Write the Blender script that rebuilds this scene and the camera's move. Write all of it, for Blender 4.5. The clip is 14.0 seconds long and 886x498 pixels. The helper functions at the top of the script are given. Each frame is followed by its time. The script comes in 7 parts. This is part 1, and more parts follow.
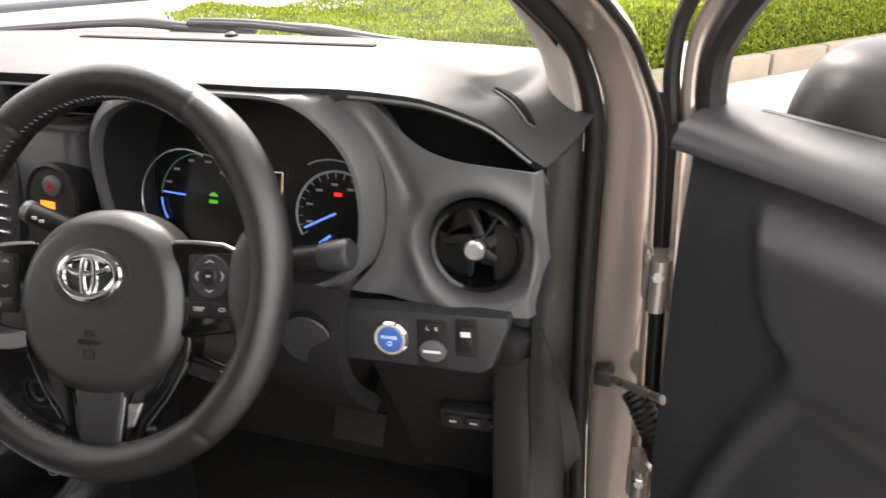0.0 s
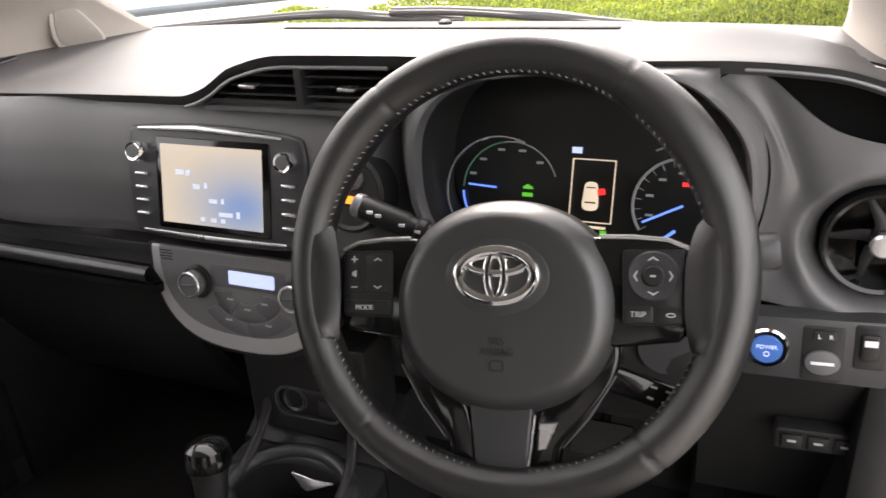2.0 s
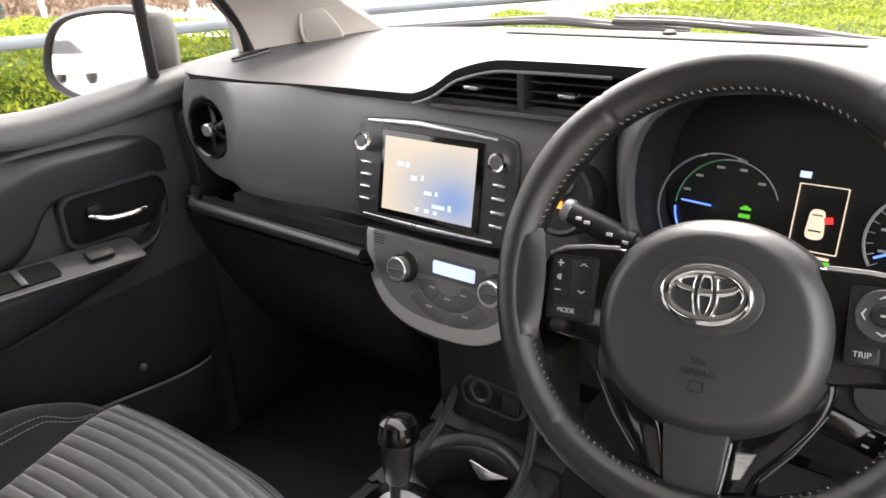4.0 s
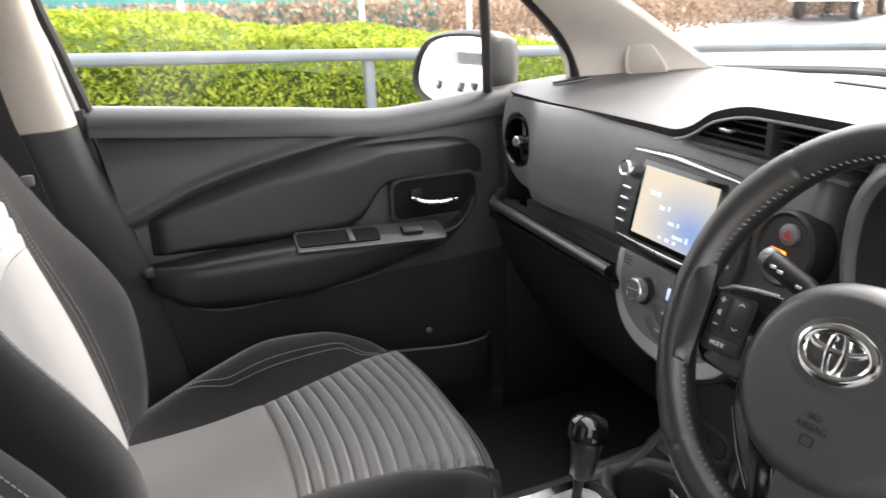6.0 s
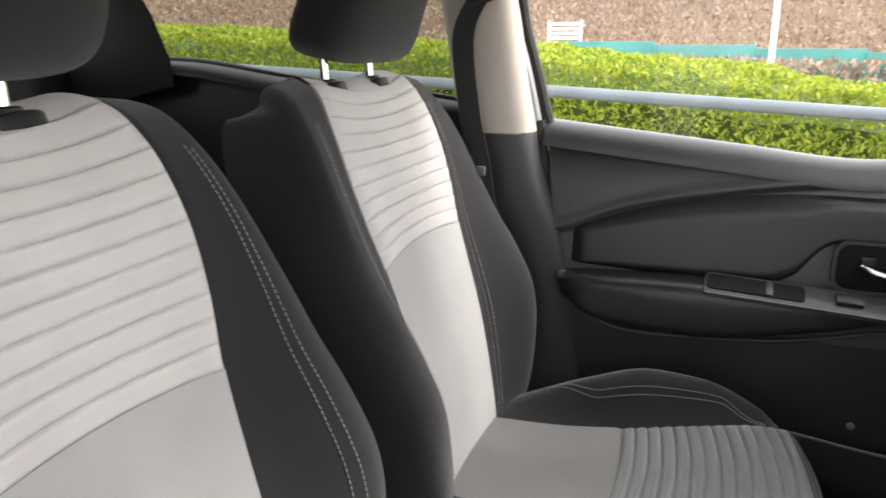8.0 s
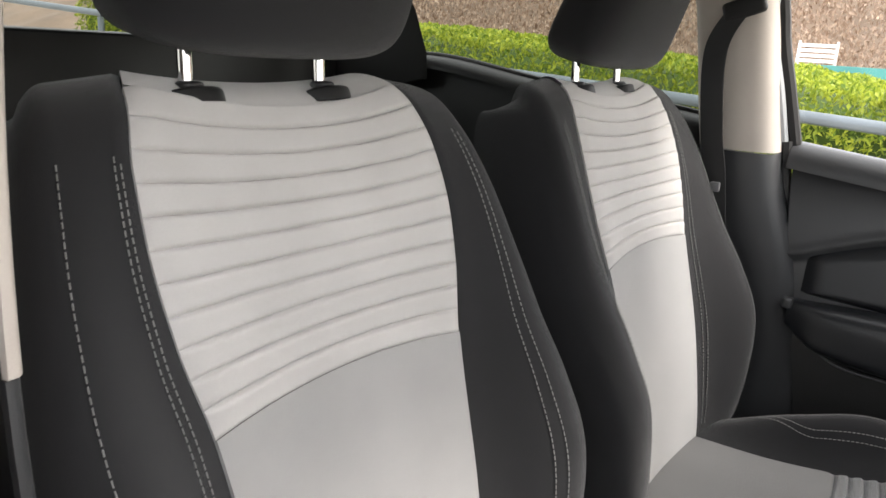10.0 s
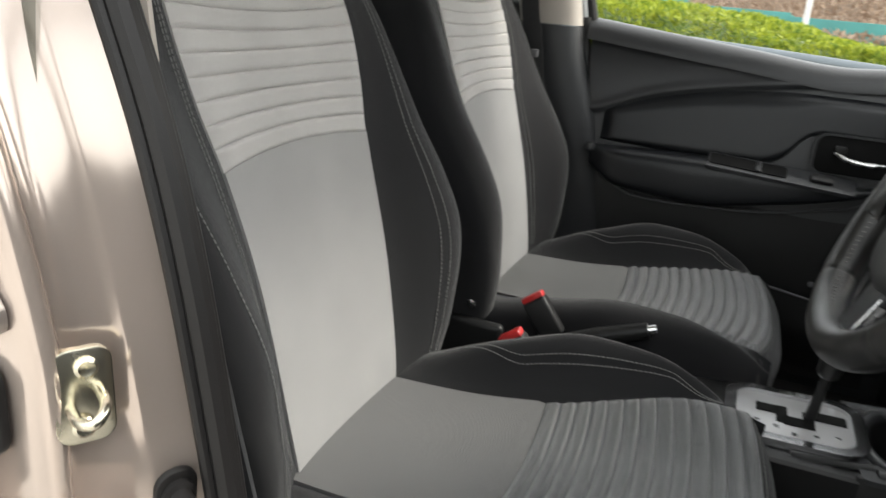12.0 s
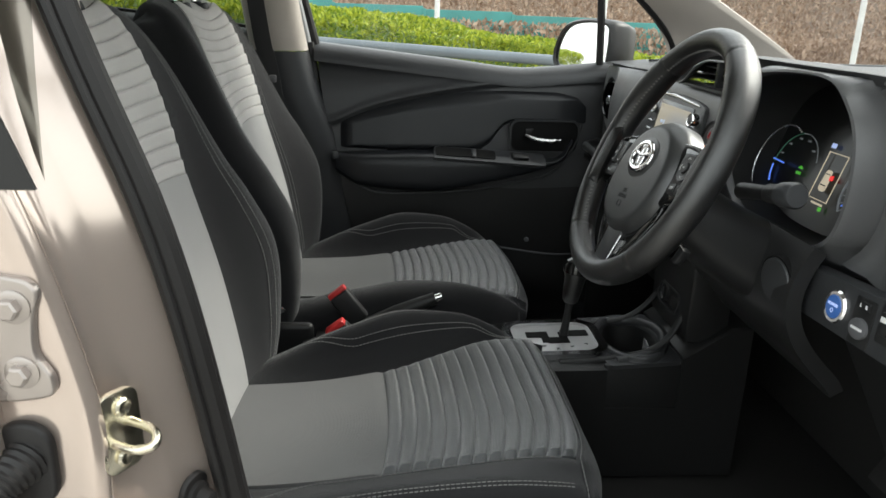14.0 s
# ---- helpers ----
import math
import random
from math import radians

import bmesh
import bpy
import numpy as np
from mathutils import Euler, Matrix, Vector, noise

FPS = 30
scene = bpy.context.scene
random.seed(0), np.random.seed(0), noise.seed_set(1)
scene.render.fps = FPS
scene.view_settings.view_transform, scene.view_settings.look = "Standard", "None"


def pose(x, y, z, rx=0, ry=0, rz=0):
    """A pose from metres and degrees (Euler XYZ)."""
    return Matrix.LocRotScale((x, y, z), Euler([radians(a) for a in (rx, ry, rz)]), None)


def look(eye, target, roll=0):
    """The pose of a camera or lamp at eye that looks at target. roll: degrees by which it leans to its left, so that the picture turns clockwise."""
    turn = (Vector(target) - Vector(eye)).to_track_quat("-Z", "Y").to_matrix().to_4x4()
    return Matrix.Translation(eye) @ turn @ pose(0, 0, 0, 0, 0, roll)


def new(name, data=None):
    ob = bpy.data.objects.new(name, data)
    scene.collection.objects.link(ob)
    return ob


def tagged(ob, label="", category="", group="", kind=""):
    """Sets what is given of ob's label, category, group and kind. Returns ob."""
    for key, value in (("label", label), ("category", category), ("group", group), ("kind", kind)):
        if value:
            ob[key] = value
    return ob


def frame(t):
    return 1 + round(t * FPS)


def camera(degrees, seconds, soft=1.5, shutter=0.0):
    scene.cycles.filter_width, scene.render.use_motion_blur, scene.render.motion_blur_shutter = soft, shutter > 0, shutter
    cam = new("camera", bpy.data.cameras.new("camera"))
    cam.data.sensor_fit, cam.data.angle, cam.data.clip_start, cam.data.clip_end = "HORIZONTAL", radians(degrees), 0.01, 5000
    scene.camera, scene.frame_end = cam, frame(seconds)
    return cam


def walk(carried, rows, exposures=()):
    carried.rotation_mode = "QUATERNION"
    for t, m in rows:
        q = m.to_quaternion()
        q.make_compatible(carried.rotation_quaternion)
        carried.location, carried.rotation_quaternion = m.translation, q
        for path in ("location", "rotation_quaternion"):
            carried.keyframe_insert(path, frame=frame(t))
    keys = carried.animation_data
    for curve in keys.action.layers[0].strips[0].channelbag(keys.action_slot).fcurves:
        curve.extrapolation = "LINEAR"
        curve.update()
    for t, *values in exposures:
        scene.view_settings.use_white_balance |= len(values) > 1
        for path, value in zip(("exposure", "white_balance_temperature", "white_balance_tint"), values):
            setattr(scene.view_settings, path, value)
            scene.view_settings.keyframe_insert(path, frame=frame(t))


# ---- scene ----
cam = camera(61.4, 14.0, 1.5, 0.3)
PATH = [
    (0, (0.861, -0.467, 1.286), (0.264, 1.25, 0.452), -1.5),
    (0.5, (0.731, -0.464, 1.276), (0.141, 1.257, 0.444), -2.1),
    (1, (0.644, -0.466, 1.27), (0.043, 1.253, 0.442), -2.6),
    (1.5, (0.583, -0.484, 1.268), (-0.058, 1.221, 0.44), -3.0),
    (2, (0.533, -0.499, 1.254), (-0.197, 1.172, 0.432), -3.5),
    (2.5, (0.513, -0.499, 1.247), (-0.317, 1.128, 0.431), -3.8),
    (3, (0.499, -0.5, 1.239), (-0.435, 1.072, 0.43), -3.7),
    (3.2, (0.496, -0.505, 1.242), (-0.479, 1.044, 0.435), -3.7),
    (5.3, (0.682, -0.531, 1.278), (-0.868, 0.507, 0.557), -2.5),
    (5.5, (0.709, -0.52, 1.274), (-0.903, 0.427, 0.564), -2.4),
    (6, (0.723, -0.472, 1.276), (-1.022, 0.228, 0.594), -2.0),
    (6.5, (0.713, -0.383, 1.279), (-1.143, -0.036, 0.62), -2.1),
    (7, (0.712, -0.269, 1.286), (-1.184, -0.327, 0.652), -1.8),
    (7.5, (0.736, -0.22, 1.223), (-1.148, -0.616, 0.68), -1.1),
    (8, (0.748, -0.234, 1.226), (-1.064, -0.894, 0.697), 0.0),
    (8.5, (0.761, -0.254, 1.237), (-0.974, -1.105, 0.721), 0.6),
    (9, (0.761, -0.271, 1.245), (-0.881, -1.295, 0.739), 1.3),
    (9.2, (0.768, -0.262, 1.242), (-0.835, -1.352, 0.745), 1.5),
    (11.3, (0.974, -0.199, 1.128), (-0.587, -1.297, 0.53), 6.1),
    (11.5, (1.012, -0.179, 1.112), (-0.608, -1.189, 0.516), 5.2),
    (12, (1.133, -0.182, 1.12), (-0.635, -0.844, 0.459), 5.1),
    (12.5, (1.263, -0.243, 1.127), (-0.602, -0.575, 0.485), 4.9),
    (13, (1.344, -0.286, 1.129), (-0.552, -0.386, 0.503), 3.7),
    (13.5, (1.368, -0.314, 1.135), (-0.533, -0.274, 0.515), 2.7),
    (14, (1.369, -0.351, 1.178), (-0.529, -0.205, 0.564), 1.9),
]
EXPOSURE = [(0.0, 1.45, 6800, 15), (1.5, 1.55, 6800, 15), (3.0, 1.8, 6700, 14), (5.5, 2.0, 6600, 12), (6.5, 1.85, 6500, 11), (8.0, 1.65, 6500, 11), (9.2, 1.65, 6500, 12), (11.5, 1.07, 6500, 6), (12.5, 0.95, 6450, 6), (14.0, 0.80, 6350, 3)]
walk(cam, [(t, look(eye, target, roll)) for t, eye, target, roll in PATH], EXPOSURE)

# ---- world and light ----
world = bpy.data.worlds.new("overcast_sky")
scene.world = world
world.use_nodes = True
wn = world.node_tree.nodes
sky = wn.new("ShaderNodeTexSky")
sky.sky_type = "NISHITA"
sky.sun_disc = False
sky.sun_elevation = radians(42)
sky.sun_rotation = radians(-25)
sky.air_density = 1.0
sky.dust_density = 4.0
haze = wn.new("ShaderNodeMixRGB")
haze.inputs["Fac"].default_value = 0.6
haze.inputs["Color2"].default_value = (14.0, 13.8, 13.4, 1)
world.node_tree.links.new(sky.outputs["Color"], haze.inputs["Color1"])
world.node_tree.links.new(haze.outputs["Color"], wn["Background"].inputs["Color"])
wn["Background"].inputs["Strength"].default_value = 0.15

sun = new("sun", bpy.data.lights.new("sun", "SUN"))
sun.data.energy = 1.6
sun.data.angle = radians(14)
sun.data.color = (1.0, 0.96, 0.9)
sun.matrix_world = look((-4, 8.6, 8.5), (0, 0, 0))


# ---- materials ----
def material(name, color, rough=0.5, metal=0.0, grain=0.0, grain_scale=900.0, bump=0.0, bump_scale=900.0,
             blotch=0.0, blotch_scale=6.0, emit=None, power=0.0, coat=0.0, sheen=0.0, bump_kind="noise", spec=0.5, rough_var=0.08):
    m = bpy.data.materials.new(name)
    m.use_nodes = True
    nt = m.node_tree
    b = nt.nodes["Principled BSDF"]
    b.inputs["Roughness"].default_value = rough
    b.inputs["Metallic"].default_value = metal
    b.inputs["Coat Weight"].default_value = coat
    b.inputs["Coat Roughness"].default_value = 0.08
    b.inputs["Sheen Weight"].default_value = sheen
    b.inputs["Specular IOR Level"].default_value = spec
    co = nt.nodes.new("ShaderNodeTexCoord")
    lo, hi = [c * (1 - grain) for c in color], [min(1, c * (1 + grain)) for c in color]
    n1 = nt.nodes.new("ShaderNodeTexNoise")
    n1.inputs["Scale"].default_value = grain_scale
    n1.inputs["Detail"].default_value = 3
    nt.links.new(co.outputs["Object"], n1.inputs["Vector"])
    mix = nt.nodes.new("ShaderNodeMixRGB")
    mix.inputs["Color1"].default_value = (*lo, 1)
    mix.inputs["Color2"].default_value = (*hi, 1)
    nt.links.new(n1.outputs["Fac"], mix.inputs["Fac"])
    n2 = nt.nodes.new("ShaderNodeTexNoise")
    n2.inputs["Scale"].default_value = blotch_scale
    n2.inputs["Detail"].default_value = 5
    nt.links.new(co.outputs["Object"], n2.inputs["Vector"])
    ramp = nt.nodes.new("ShaderNodeMapRange")
    ramp.inputs["From Min"].default_value = 0.3
    ramp.inputs["From Max"].default_value = 0.7
    ramp.inputs["To Min"].default_value = 1 - blotch
    ramp.inputs["To Max"].default_value = 1 + blotch
    nt.links.new(n2.outputs["Fac"], ramp.inputs["Value"])
    mul = nt.nodes.new("ShaderNodeVectorMath")
    mul.operation = "SCALE"
    nt.links.new(mix.outputs["Color"], mul.inputs[0])
    nt.links.new(ramp.outputs["Result"], mul.inputs["Scale"])
    nt.links.new(mul.outputs["Vector"], b.inputs["Base Color"])
    rr = nt.nodes.new("ShaderNodeMapRange")
    rr.inputs["To Min"].default_value = max(0.02, rough - rough_var)
    rr.inputs["To Max"].default_value = min(1, rough + rough_var)
    nt.links.new(n2.outputs["Fac"], rr.inputs["Value"])
    nt.links.new(rr.outputs["Result"], b.inputs["Roughness"])
    if bump:
        if bump_kind == "cells":
            t = nt.nodes.new("ShaderNodeTexVoronoi")
            out = t.outputs["Distance"]
        else:
            t = nt.nodes.new("ShaderNodeTexNoise")
            t.inputs["Detail"].default_value = 2
            out = t.outputs["Fac"]
        t.inputs["Scale"].default_value = bump_scale
        nt.links.new(co.outputs["Object"], t.inputs["Vector"])
        bp = nt.nodes.new("ShaderNodeBump")
        bp.inputs["Strength"].default_value = bump
        bp.inputs["Distance"].default_value = 0.001
        nt.links.new(out, bp.inputs["Height"])
        nt.links.new(bp.outputs["Normal"], b.inputs["Normal"])
    if emit:
        b.inputs["Emission Color"].default_value = (*emit, 1)
        b.inputs["Emission Strength"].default_value = power
    return m


def weave(name, color, scale=700.0, bump=0.35, rough=0.9, sheen=0.25, spec=0.2):
    """Woven cloth: two crossed wave textures give threads, and a slow noise gives wear."""
    m = material(name, color, rough, grain=0.12, grain_scale=1500, blotch=0.06, blotch_scale=9, sheen=sheen, spec=spec)
    nt = m.node_tree
    b = nt.nodes["Principled BSDF"]
    co = nt.nodes["Texture Coordinate"]
    heights = []
    for d in ("X", "Z"):
        w = nt.nodes.new("ShaderNodeTexWave")
        w.bands_direction = d
        w.inputs["Scale"].default_value = scale
        w.inputs["Distortion"].default_value = 1.0
        nt.links.new(co.outputs["Object"], w.inputs["Vector"])
        heights.append(w)
    add = nt.nodes.new("ShaderNodeMath")
    nt.links.new(heights[0].outputs["Fac"], add.inputs[0])
    nt.links.new(heights[1].outputs["Fac"], add.inputs[1])
    bp = nt.nodes.new("ShaderNodeBump")
    bp.inputs["Strength"].default_value = bump
    bp.inputs["Distance"].default_value = 0.0006
    nt.links.new(add.outputs["Value"], bp.inputs["Height"])
    nt.links.new(bp.outputs["Normal"], b.inputs["Normal"])
    return m


def glass_material(name, tint=(1, 1, 1), rough=0.0):
    m = bpy.data.materials.new(name)
    m.use_nodes = True
    nt = m.node_tree
    nt.nodes.clear()
    out = nt.nodes.new("ShaderNodeOutputMaterial")
    mix = nt.nodes.new("ShaderNodeMixShader")
    fr = nt.nodes.new("ShaderNodeFresnel")
    fr.inputs["IOR"].default_value = 1.35
    tr = nt.nodes.new("ShaderNodeBsdfTransparent")
    tr.inputs["Color"].default_value = (*tint, 1)
    gl = nt.nodes.new("ShaderNodeBsdfGlossy")
    gl.inputs["Roughness"].default_value = rough
    nt.links.new(fr.outputs["Fac"], mix.inputs["Fac"])
    nt.links.new(tr.outputs["BSDF"], mix.inputs[1])
    nt.links.new(gl.outputs["BSDF"], mix.inputs[2])
    nt.links.new(mix.outputs["Shader"], out.inputs["Surface"])
    return m


M_DASH = material("dash_grained_plastic", (0.100, 0.100, 0.102), 0.36, grain=0.15, bump=0.14, bump_scale=1100, bump_kind="cells", blotch=0.08)
M_DASHTOP = material("dash_top_soft_plastic", (0.040, 0.040, 0.042), 0.46, spec=0.3, grain=0.15, bump=0.14, bump_scale=1100, bump_kind="cells", blotch=0.08)
M_PANEL = material("door_grained_plastic", (0.033, 0.034, 0.036), 0.36, spec=0.45, grain=0.15, bump=0.15, bump_scale=1000, bump_kind="cells", blotch=0.1)
M_PADDED = material("door_padded_vinyl", (0.013, 0.014, 0.016), 0.33, spec=0.4, grain=0.15, bump=0.2, bump_scale=800, bump_kind="cells", blotch=0.1)
M_BLACK = material("matte_black_plastic", (0.018, 0.018, 0.0182), 0.42, grain=0.2, bump=0.15, blotch=0.1, spec=0.3)
# Near-black: shade of hollows put into the colour; also draws the display's lines.
M_DEEP = material("deep_black_shade", (0.008, 0.008, 0.008), 0.7, grain=0.2, spec=0.1)
M_FACE = material("smoked_instrument_face", (0.007, 0.007, 0.007), 0.32, coat=0.15, rough_var=0.04)
M_PIANO = material("piano_black", (0.005, 0.005, 0.005), 0.10, coat=0.0, rough_var=0.04)
M_CHROME = material("chrome", (0.86, 0.86, 0.87), 0.09, 1.0, rough_var=0.04)
M_SATIN = material("satin_silver_plastic", (0.60, 0.60, 0.61), 0.26, 0.85, blotch=0.04)
M_SATINGREY = material("satin_grey_panel", (0.19, 0.19, 0.195), 0.36, 0.2, grain=0.08, blotch=0.05)
M_SATINBRIGHT = material("satin_silver_border", (0.44, 0.44, 0.445), 0.36, 0.3, grain=0.08, blotch=0.05)
M_GREY = material("mid_grey_plastic", (0.10, 0.10, 0.105), 0.42, grain=0.1, bump=0.15, blotch=0.05)
M_LEATHER = material("black_leather", (0.0095, 0.0095, 0.0095), 0.30, spec=0.9, grain=0.2, bump=0.25, bump_scale=1700, bump_kind="cells", blotch=0.1)
M_AIRBAG = material("airbag_cover_vinyl", (0.025, 0.026, 0.0265), 0.37, spec=0.8, grain=0.12, bump=0.12, bump_scale=1300, bump_kind="cells", blotch=0.06)
M_KEYS = material("matt_black_keys", (0.012, 0.012, 0.0125), 0.40, grain=0.1, spec=0.4, blotch=0.05)
# Airbag vinyl made darker: the shade of the embossed relief is in the colour.
M_EMBOSS = material("emboss_shade_vinyl", (0.013, 0.013, 0.0135), 0.5, grain=0.1)
M_STITCH = material("grey_thread", (0.21, 0.21, 0.204), 0.8, grain=0.2)
M_STITCHDARK = material("dark_thread", (0.17, 0.165, 0.158), 0.8, grain=0.2)
M_CLOTH_BLACK = weave("black_seat_cloth", (0.014, 0.0138, 0.0152), sheen=0.22)
M_CLOTH_LIGHT = weave("light_grey_seat_cloth", (0.53, 0.515, 0.50))
# Darker copy of the plain seat cloth: shade over the cushions put into colour.
M_CLOTH_SHADED = weave("shaded_grey_cushion_cloth", (0.128, 0.127, 0.125))
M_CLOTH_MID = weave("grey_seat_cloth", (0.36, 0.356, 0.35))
M_CLOTH_RIB = weave("charcoal_ribbed_cloth", (0.026, 0.028, 0.031), sheen=0.5, rough=0.34, spec=1.0)
M_BEIGE = weave("beige_pillar_trim", (0.47, 0.425, 0.38), 900, rough=0.8, bump=0.15, sheen=0.1)
M_HEADLINER = weave("grey_headliner", (0.55, 0.53, 0.50), 900, rough=0.95, bump=0.2, sheen=0.1)
M_PAINT = material("champagne_silver_paint", (0.53, 0.445, 0.390), 0.16, 0.64, grain=0.08, grain_scale=2500, coat=0.6, blotch=0.03)
M_FRAMEGREY = material("pale_grey_frame_paint", (0.40, 0.41, 0.42), 0.35, 0.2, blotch=0.05, coat=0.3)
M_RUBBER = material("black_rubber_seal", (0.011, 0.010, 0.010), 0.5, spec=0.35, grain=0.2, bump=0.2, blotch=0.1)
M_ZINC = material("zinc_plated_steel", (0.66, 0.62, 0.50), 0.25, 1.0, blotch=0.12, blotch_scale=40)
M_STEEL = material("brushed_steel", (0.6, 0.6, 0.6), 0.28, 1.0, blotch=0.08, blotch_scale=40)
M_RED = material("red_button", (0.55, 0.03, 0.03), 0.4)
M_CARPET = material("black_carpet", (0.040, 0.039, 0.038), 0.95, grain=0.4, grain_scale=1200, bump=0.8, bump_scale=1200, spec=0.05)
M_BELT = material("black_webbing", (0.015, 0.015, 0.016), 0.7, grain=0.2, bump=0.4, bump_scale=1500)
M_GLASS = glass_material("clear_glass")
M_TINTED = glass_material("tinted_rear_glass", (0.50, 0.52, 0.50))
M_MIRROR = material("mirror_glass", (0.92, 0.92, 0.93), 0.02, 1.0, rough_var=0.0)
M_WHITE = material("white_print", (0.75, 0.75, 0.75), 0.6)
M_PRINT = material("grey_print", (0.4, 0.4, 0.4), 0.6)
M_BLUEBTN = material("blue_start_button", (0.04, 0.11, 0.33), 0.3, emit=(0.04, 0.12, 0.4), power=0.12)
M_NEEDLE = material("lit_blue_needle", (0.1, 0.2, 0.6), 0.4, emit=(0.12, 0.25, 1.0), power=0.45)
M_GREEN = material("lit_green_lamp", (0.1, 0.5, 0.05), 0.4, emit=(0.10, 0.55, 0.03), power=0.22)
M_REDLAMP = material("lit_red_lamp", (0.5, 0.02, 0.02), 0.4, emit=(0.9, 0.03, 0.03), power=0.5)
M_ORANGE = material("lit_orange_lamp", (0.6, 0.15, 0.02), 0.4, emit=(1.0, 0.22, 0.02), power=0.9)
M_LCD = material("lit_pale_display", (0.5, 0.55, 0.7), 0.3, emit=(0.42, 0.52, 0.95), power=0.36)
M_MENU = material("soft_lit_menu_text", (0.3, 0.34, 0.4), 0.4, emit=(0.55, 0.62, 0.8), power=0.30)
M_DIMGREEN = material("dim_green_scale", (0.05, 0.12, 0.08), 0.5, emit=(0.05, 0.14, 0.09), power=0.15)
M_DIAL = material("dial_print", (0.2, 0.21, 0.22), 0.5, emit=(0.5, 0.52, 0.55), power=0.05)
M_CREAM = material("lit_cream_graphic", (0.7, 0.62, 0.5), 0.5, emit=(0.8, 0.66, 0.48), power=0.22)


def screen_material():
    """A lit infotainment screen: cream turning to blue in the lower corner."""
    m = bpy.data.materials.new("lit_touch_screen")
    m.use_nodes = True
    nt = m.node_tree
    b = nt.nodes["Principled BSDF"]
    b.inputs["Roughness"].default_value = 0.12
    b.inputs["Base Color"].default_value = (0.02, 0.02, 0.02, 1)
    co = nt.nodes.new("ShaderNodeTexCoord")
    g = nt.nodes.new("ShaderNodeVectorMath")
    g.operation = "DISTANCE"
    g.inputs[1].default_value = (0.80, 0.28, 1.0)
    nt.links.new(co.outputs["Generated"], g.inputs[0])
    r = nt.nodes.new("ShaderNodeValToRGB")
    e = r.color_ramp.elements
    e[0].position, e[0].color = 0.08, (0.13, 0.19, 0.32, 1)
    e[1].position, e[1].color = 0.75, (0.38, 0.335, 0.27, 1)
    mid = e.new(0.38)
    mid.color = (0.26, 0.265, 0.28, 1)
    nt.links.new(g.outputs["Value"], r.inputs["Fac"])
    nt.links.new(r.outputs["Color"], b.inputs["Emission Color"])
    b.inputs["Emission Strength"].default_value = 0.62
    return m


M_SCREEN = screen_material()


# ---- mesh helpers ----
def smooth01(t):
    t = min(1.0, max(0.0, t))
    return t * t * (3 - 2 * t)


def interp(x, pairs):
    """Smooth interpolation through (x, value) pairs in rising x (monotone cubic)."""
    if x <= pairs[0][0]:
        return pairs[0][1]
    for n in range(len(pairs) - 1):
        (a, p), (b, q) = pairs[n], pairs[n + 1]
        if x <= b:
            def slope(k):
                if k <= 0 or k >= len(pairs) - 1:
                    return 0.0 if len(pairs) > 2 else (q - p) / (b - a)
                d0 = (pairs[k][1] - pairs[k - 1][1]) / (pairs[k][0] - pairs[k - 1][0])
                d1 = (pairs[k + 1][1] - pairs[k][1]) / (pairs[k + 1][0] - pairs[k][0])
                return 0.0 if d0 * d1 <= 0 else 2 * d0 * d1 / (d0 + d1)
            ends = [slope(n), slope(n + 1)]
            if n == 0:
                ends[0] = (q - p) / (b - a)
            if n == len(pairs) - 2:
                ends[1] = (q - p) / (b - a)
            h = b - a
            t = (x - a) / h
            return ((2 * t ** 3 - 3 * t * t + 1) * p + (t ** 3 - 2 * t * t + t) * h * ends[0]
                    + (-2 * t ** 3 + 3 * t * t) * q + (t ** 3 - t * t) * h * ends[1])
    return pairs[-1][1]


def curve_points(pts, n, closed=False):
    """Catmull-Rom points through pts."""
    pts = [Vector(p) for p in pts]
    out = []
    k = len(pts)
    segs = k if closed else k - 1
    for s in range(segs):
        if closed:
            p0, p1, p2, p3 = (pts[(s + d) % k] for d in (-1, 0, 1, 2))
        else:
            p0, p1, p2, p3 = pts[max(0, s - 1)], pts[s], pts[s + 1], pts[min(k - 1, s + 2)]
        for i in range(n):
            t = i / n
            out.append(0.5 * ((2 * p1) + (p2 - p0) * t + (2 * p0 - 5 * p1 + 4 * p2 - p3) * t * t + (3 * p1 - p0 - 3 * p2 + p3) * t ** 3))
    if not closed:
        out.append(pts[-1].copy())
    return out


def part(name, bm, mat, parent=None, label="", angle=35, m=None):
    """Link a bmesh as one mesh object, smooth but for edges sharper than angle."""
    bm.normal_update()
    for f in bm.faces:
        f.smooth = True
    lim = radians(angle)
    for e in bm.edges:
        if len(e.link_faces) == 2 and e.calc_face_angle(0.0) > lim:
            e.smooth = False
    me = bpy.data.meshes.new(name)
    bm.to_mesh(me)
    bm.free()
    me.materials.append(mat)
    ob = new(name, me)
    if m is not None:
        ob.matrix_basis = m
    if parent is not None:
        ob.parent = parent
    if label:
        tagged(ob, label)
    return ob


def thing(name, label, category, at=(0, 0, 0), group="", kind="", m=None):
    ob = new(name)
    ob.empty_display_size = 0.05
    ob.matrix_basis = m if m is not None else Matrix.Translation(at)
    return tagged(ob, label, category, group, kind)


def moved(bm, m):
    bmesh.ops.transform(bm, matrix=m, verts=bm.verts)
    return bm


def join(*bms):
    """All given bmeshes in the first."""
    first = bms[0]
    for other in bms[1:]:
        me = bpy.data.meshes.new("join")
        other.to_mesh(me)
        other.free()
        first.from_mesh(me)
        bpy.data.meshes.remove(me)
    return first


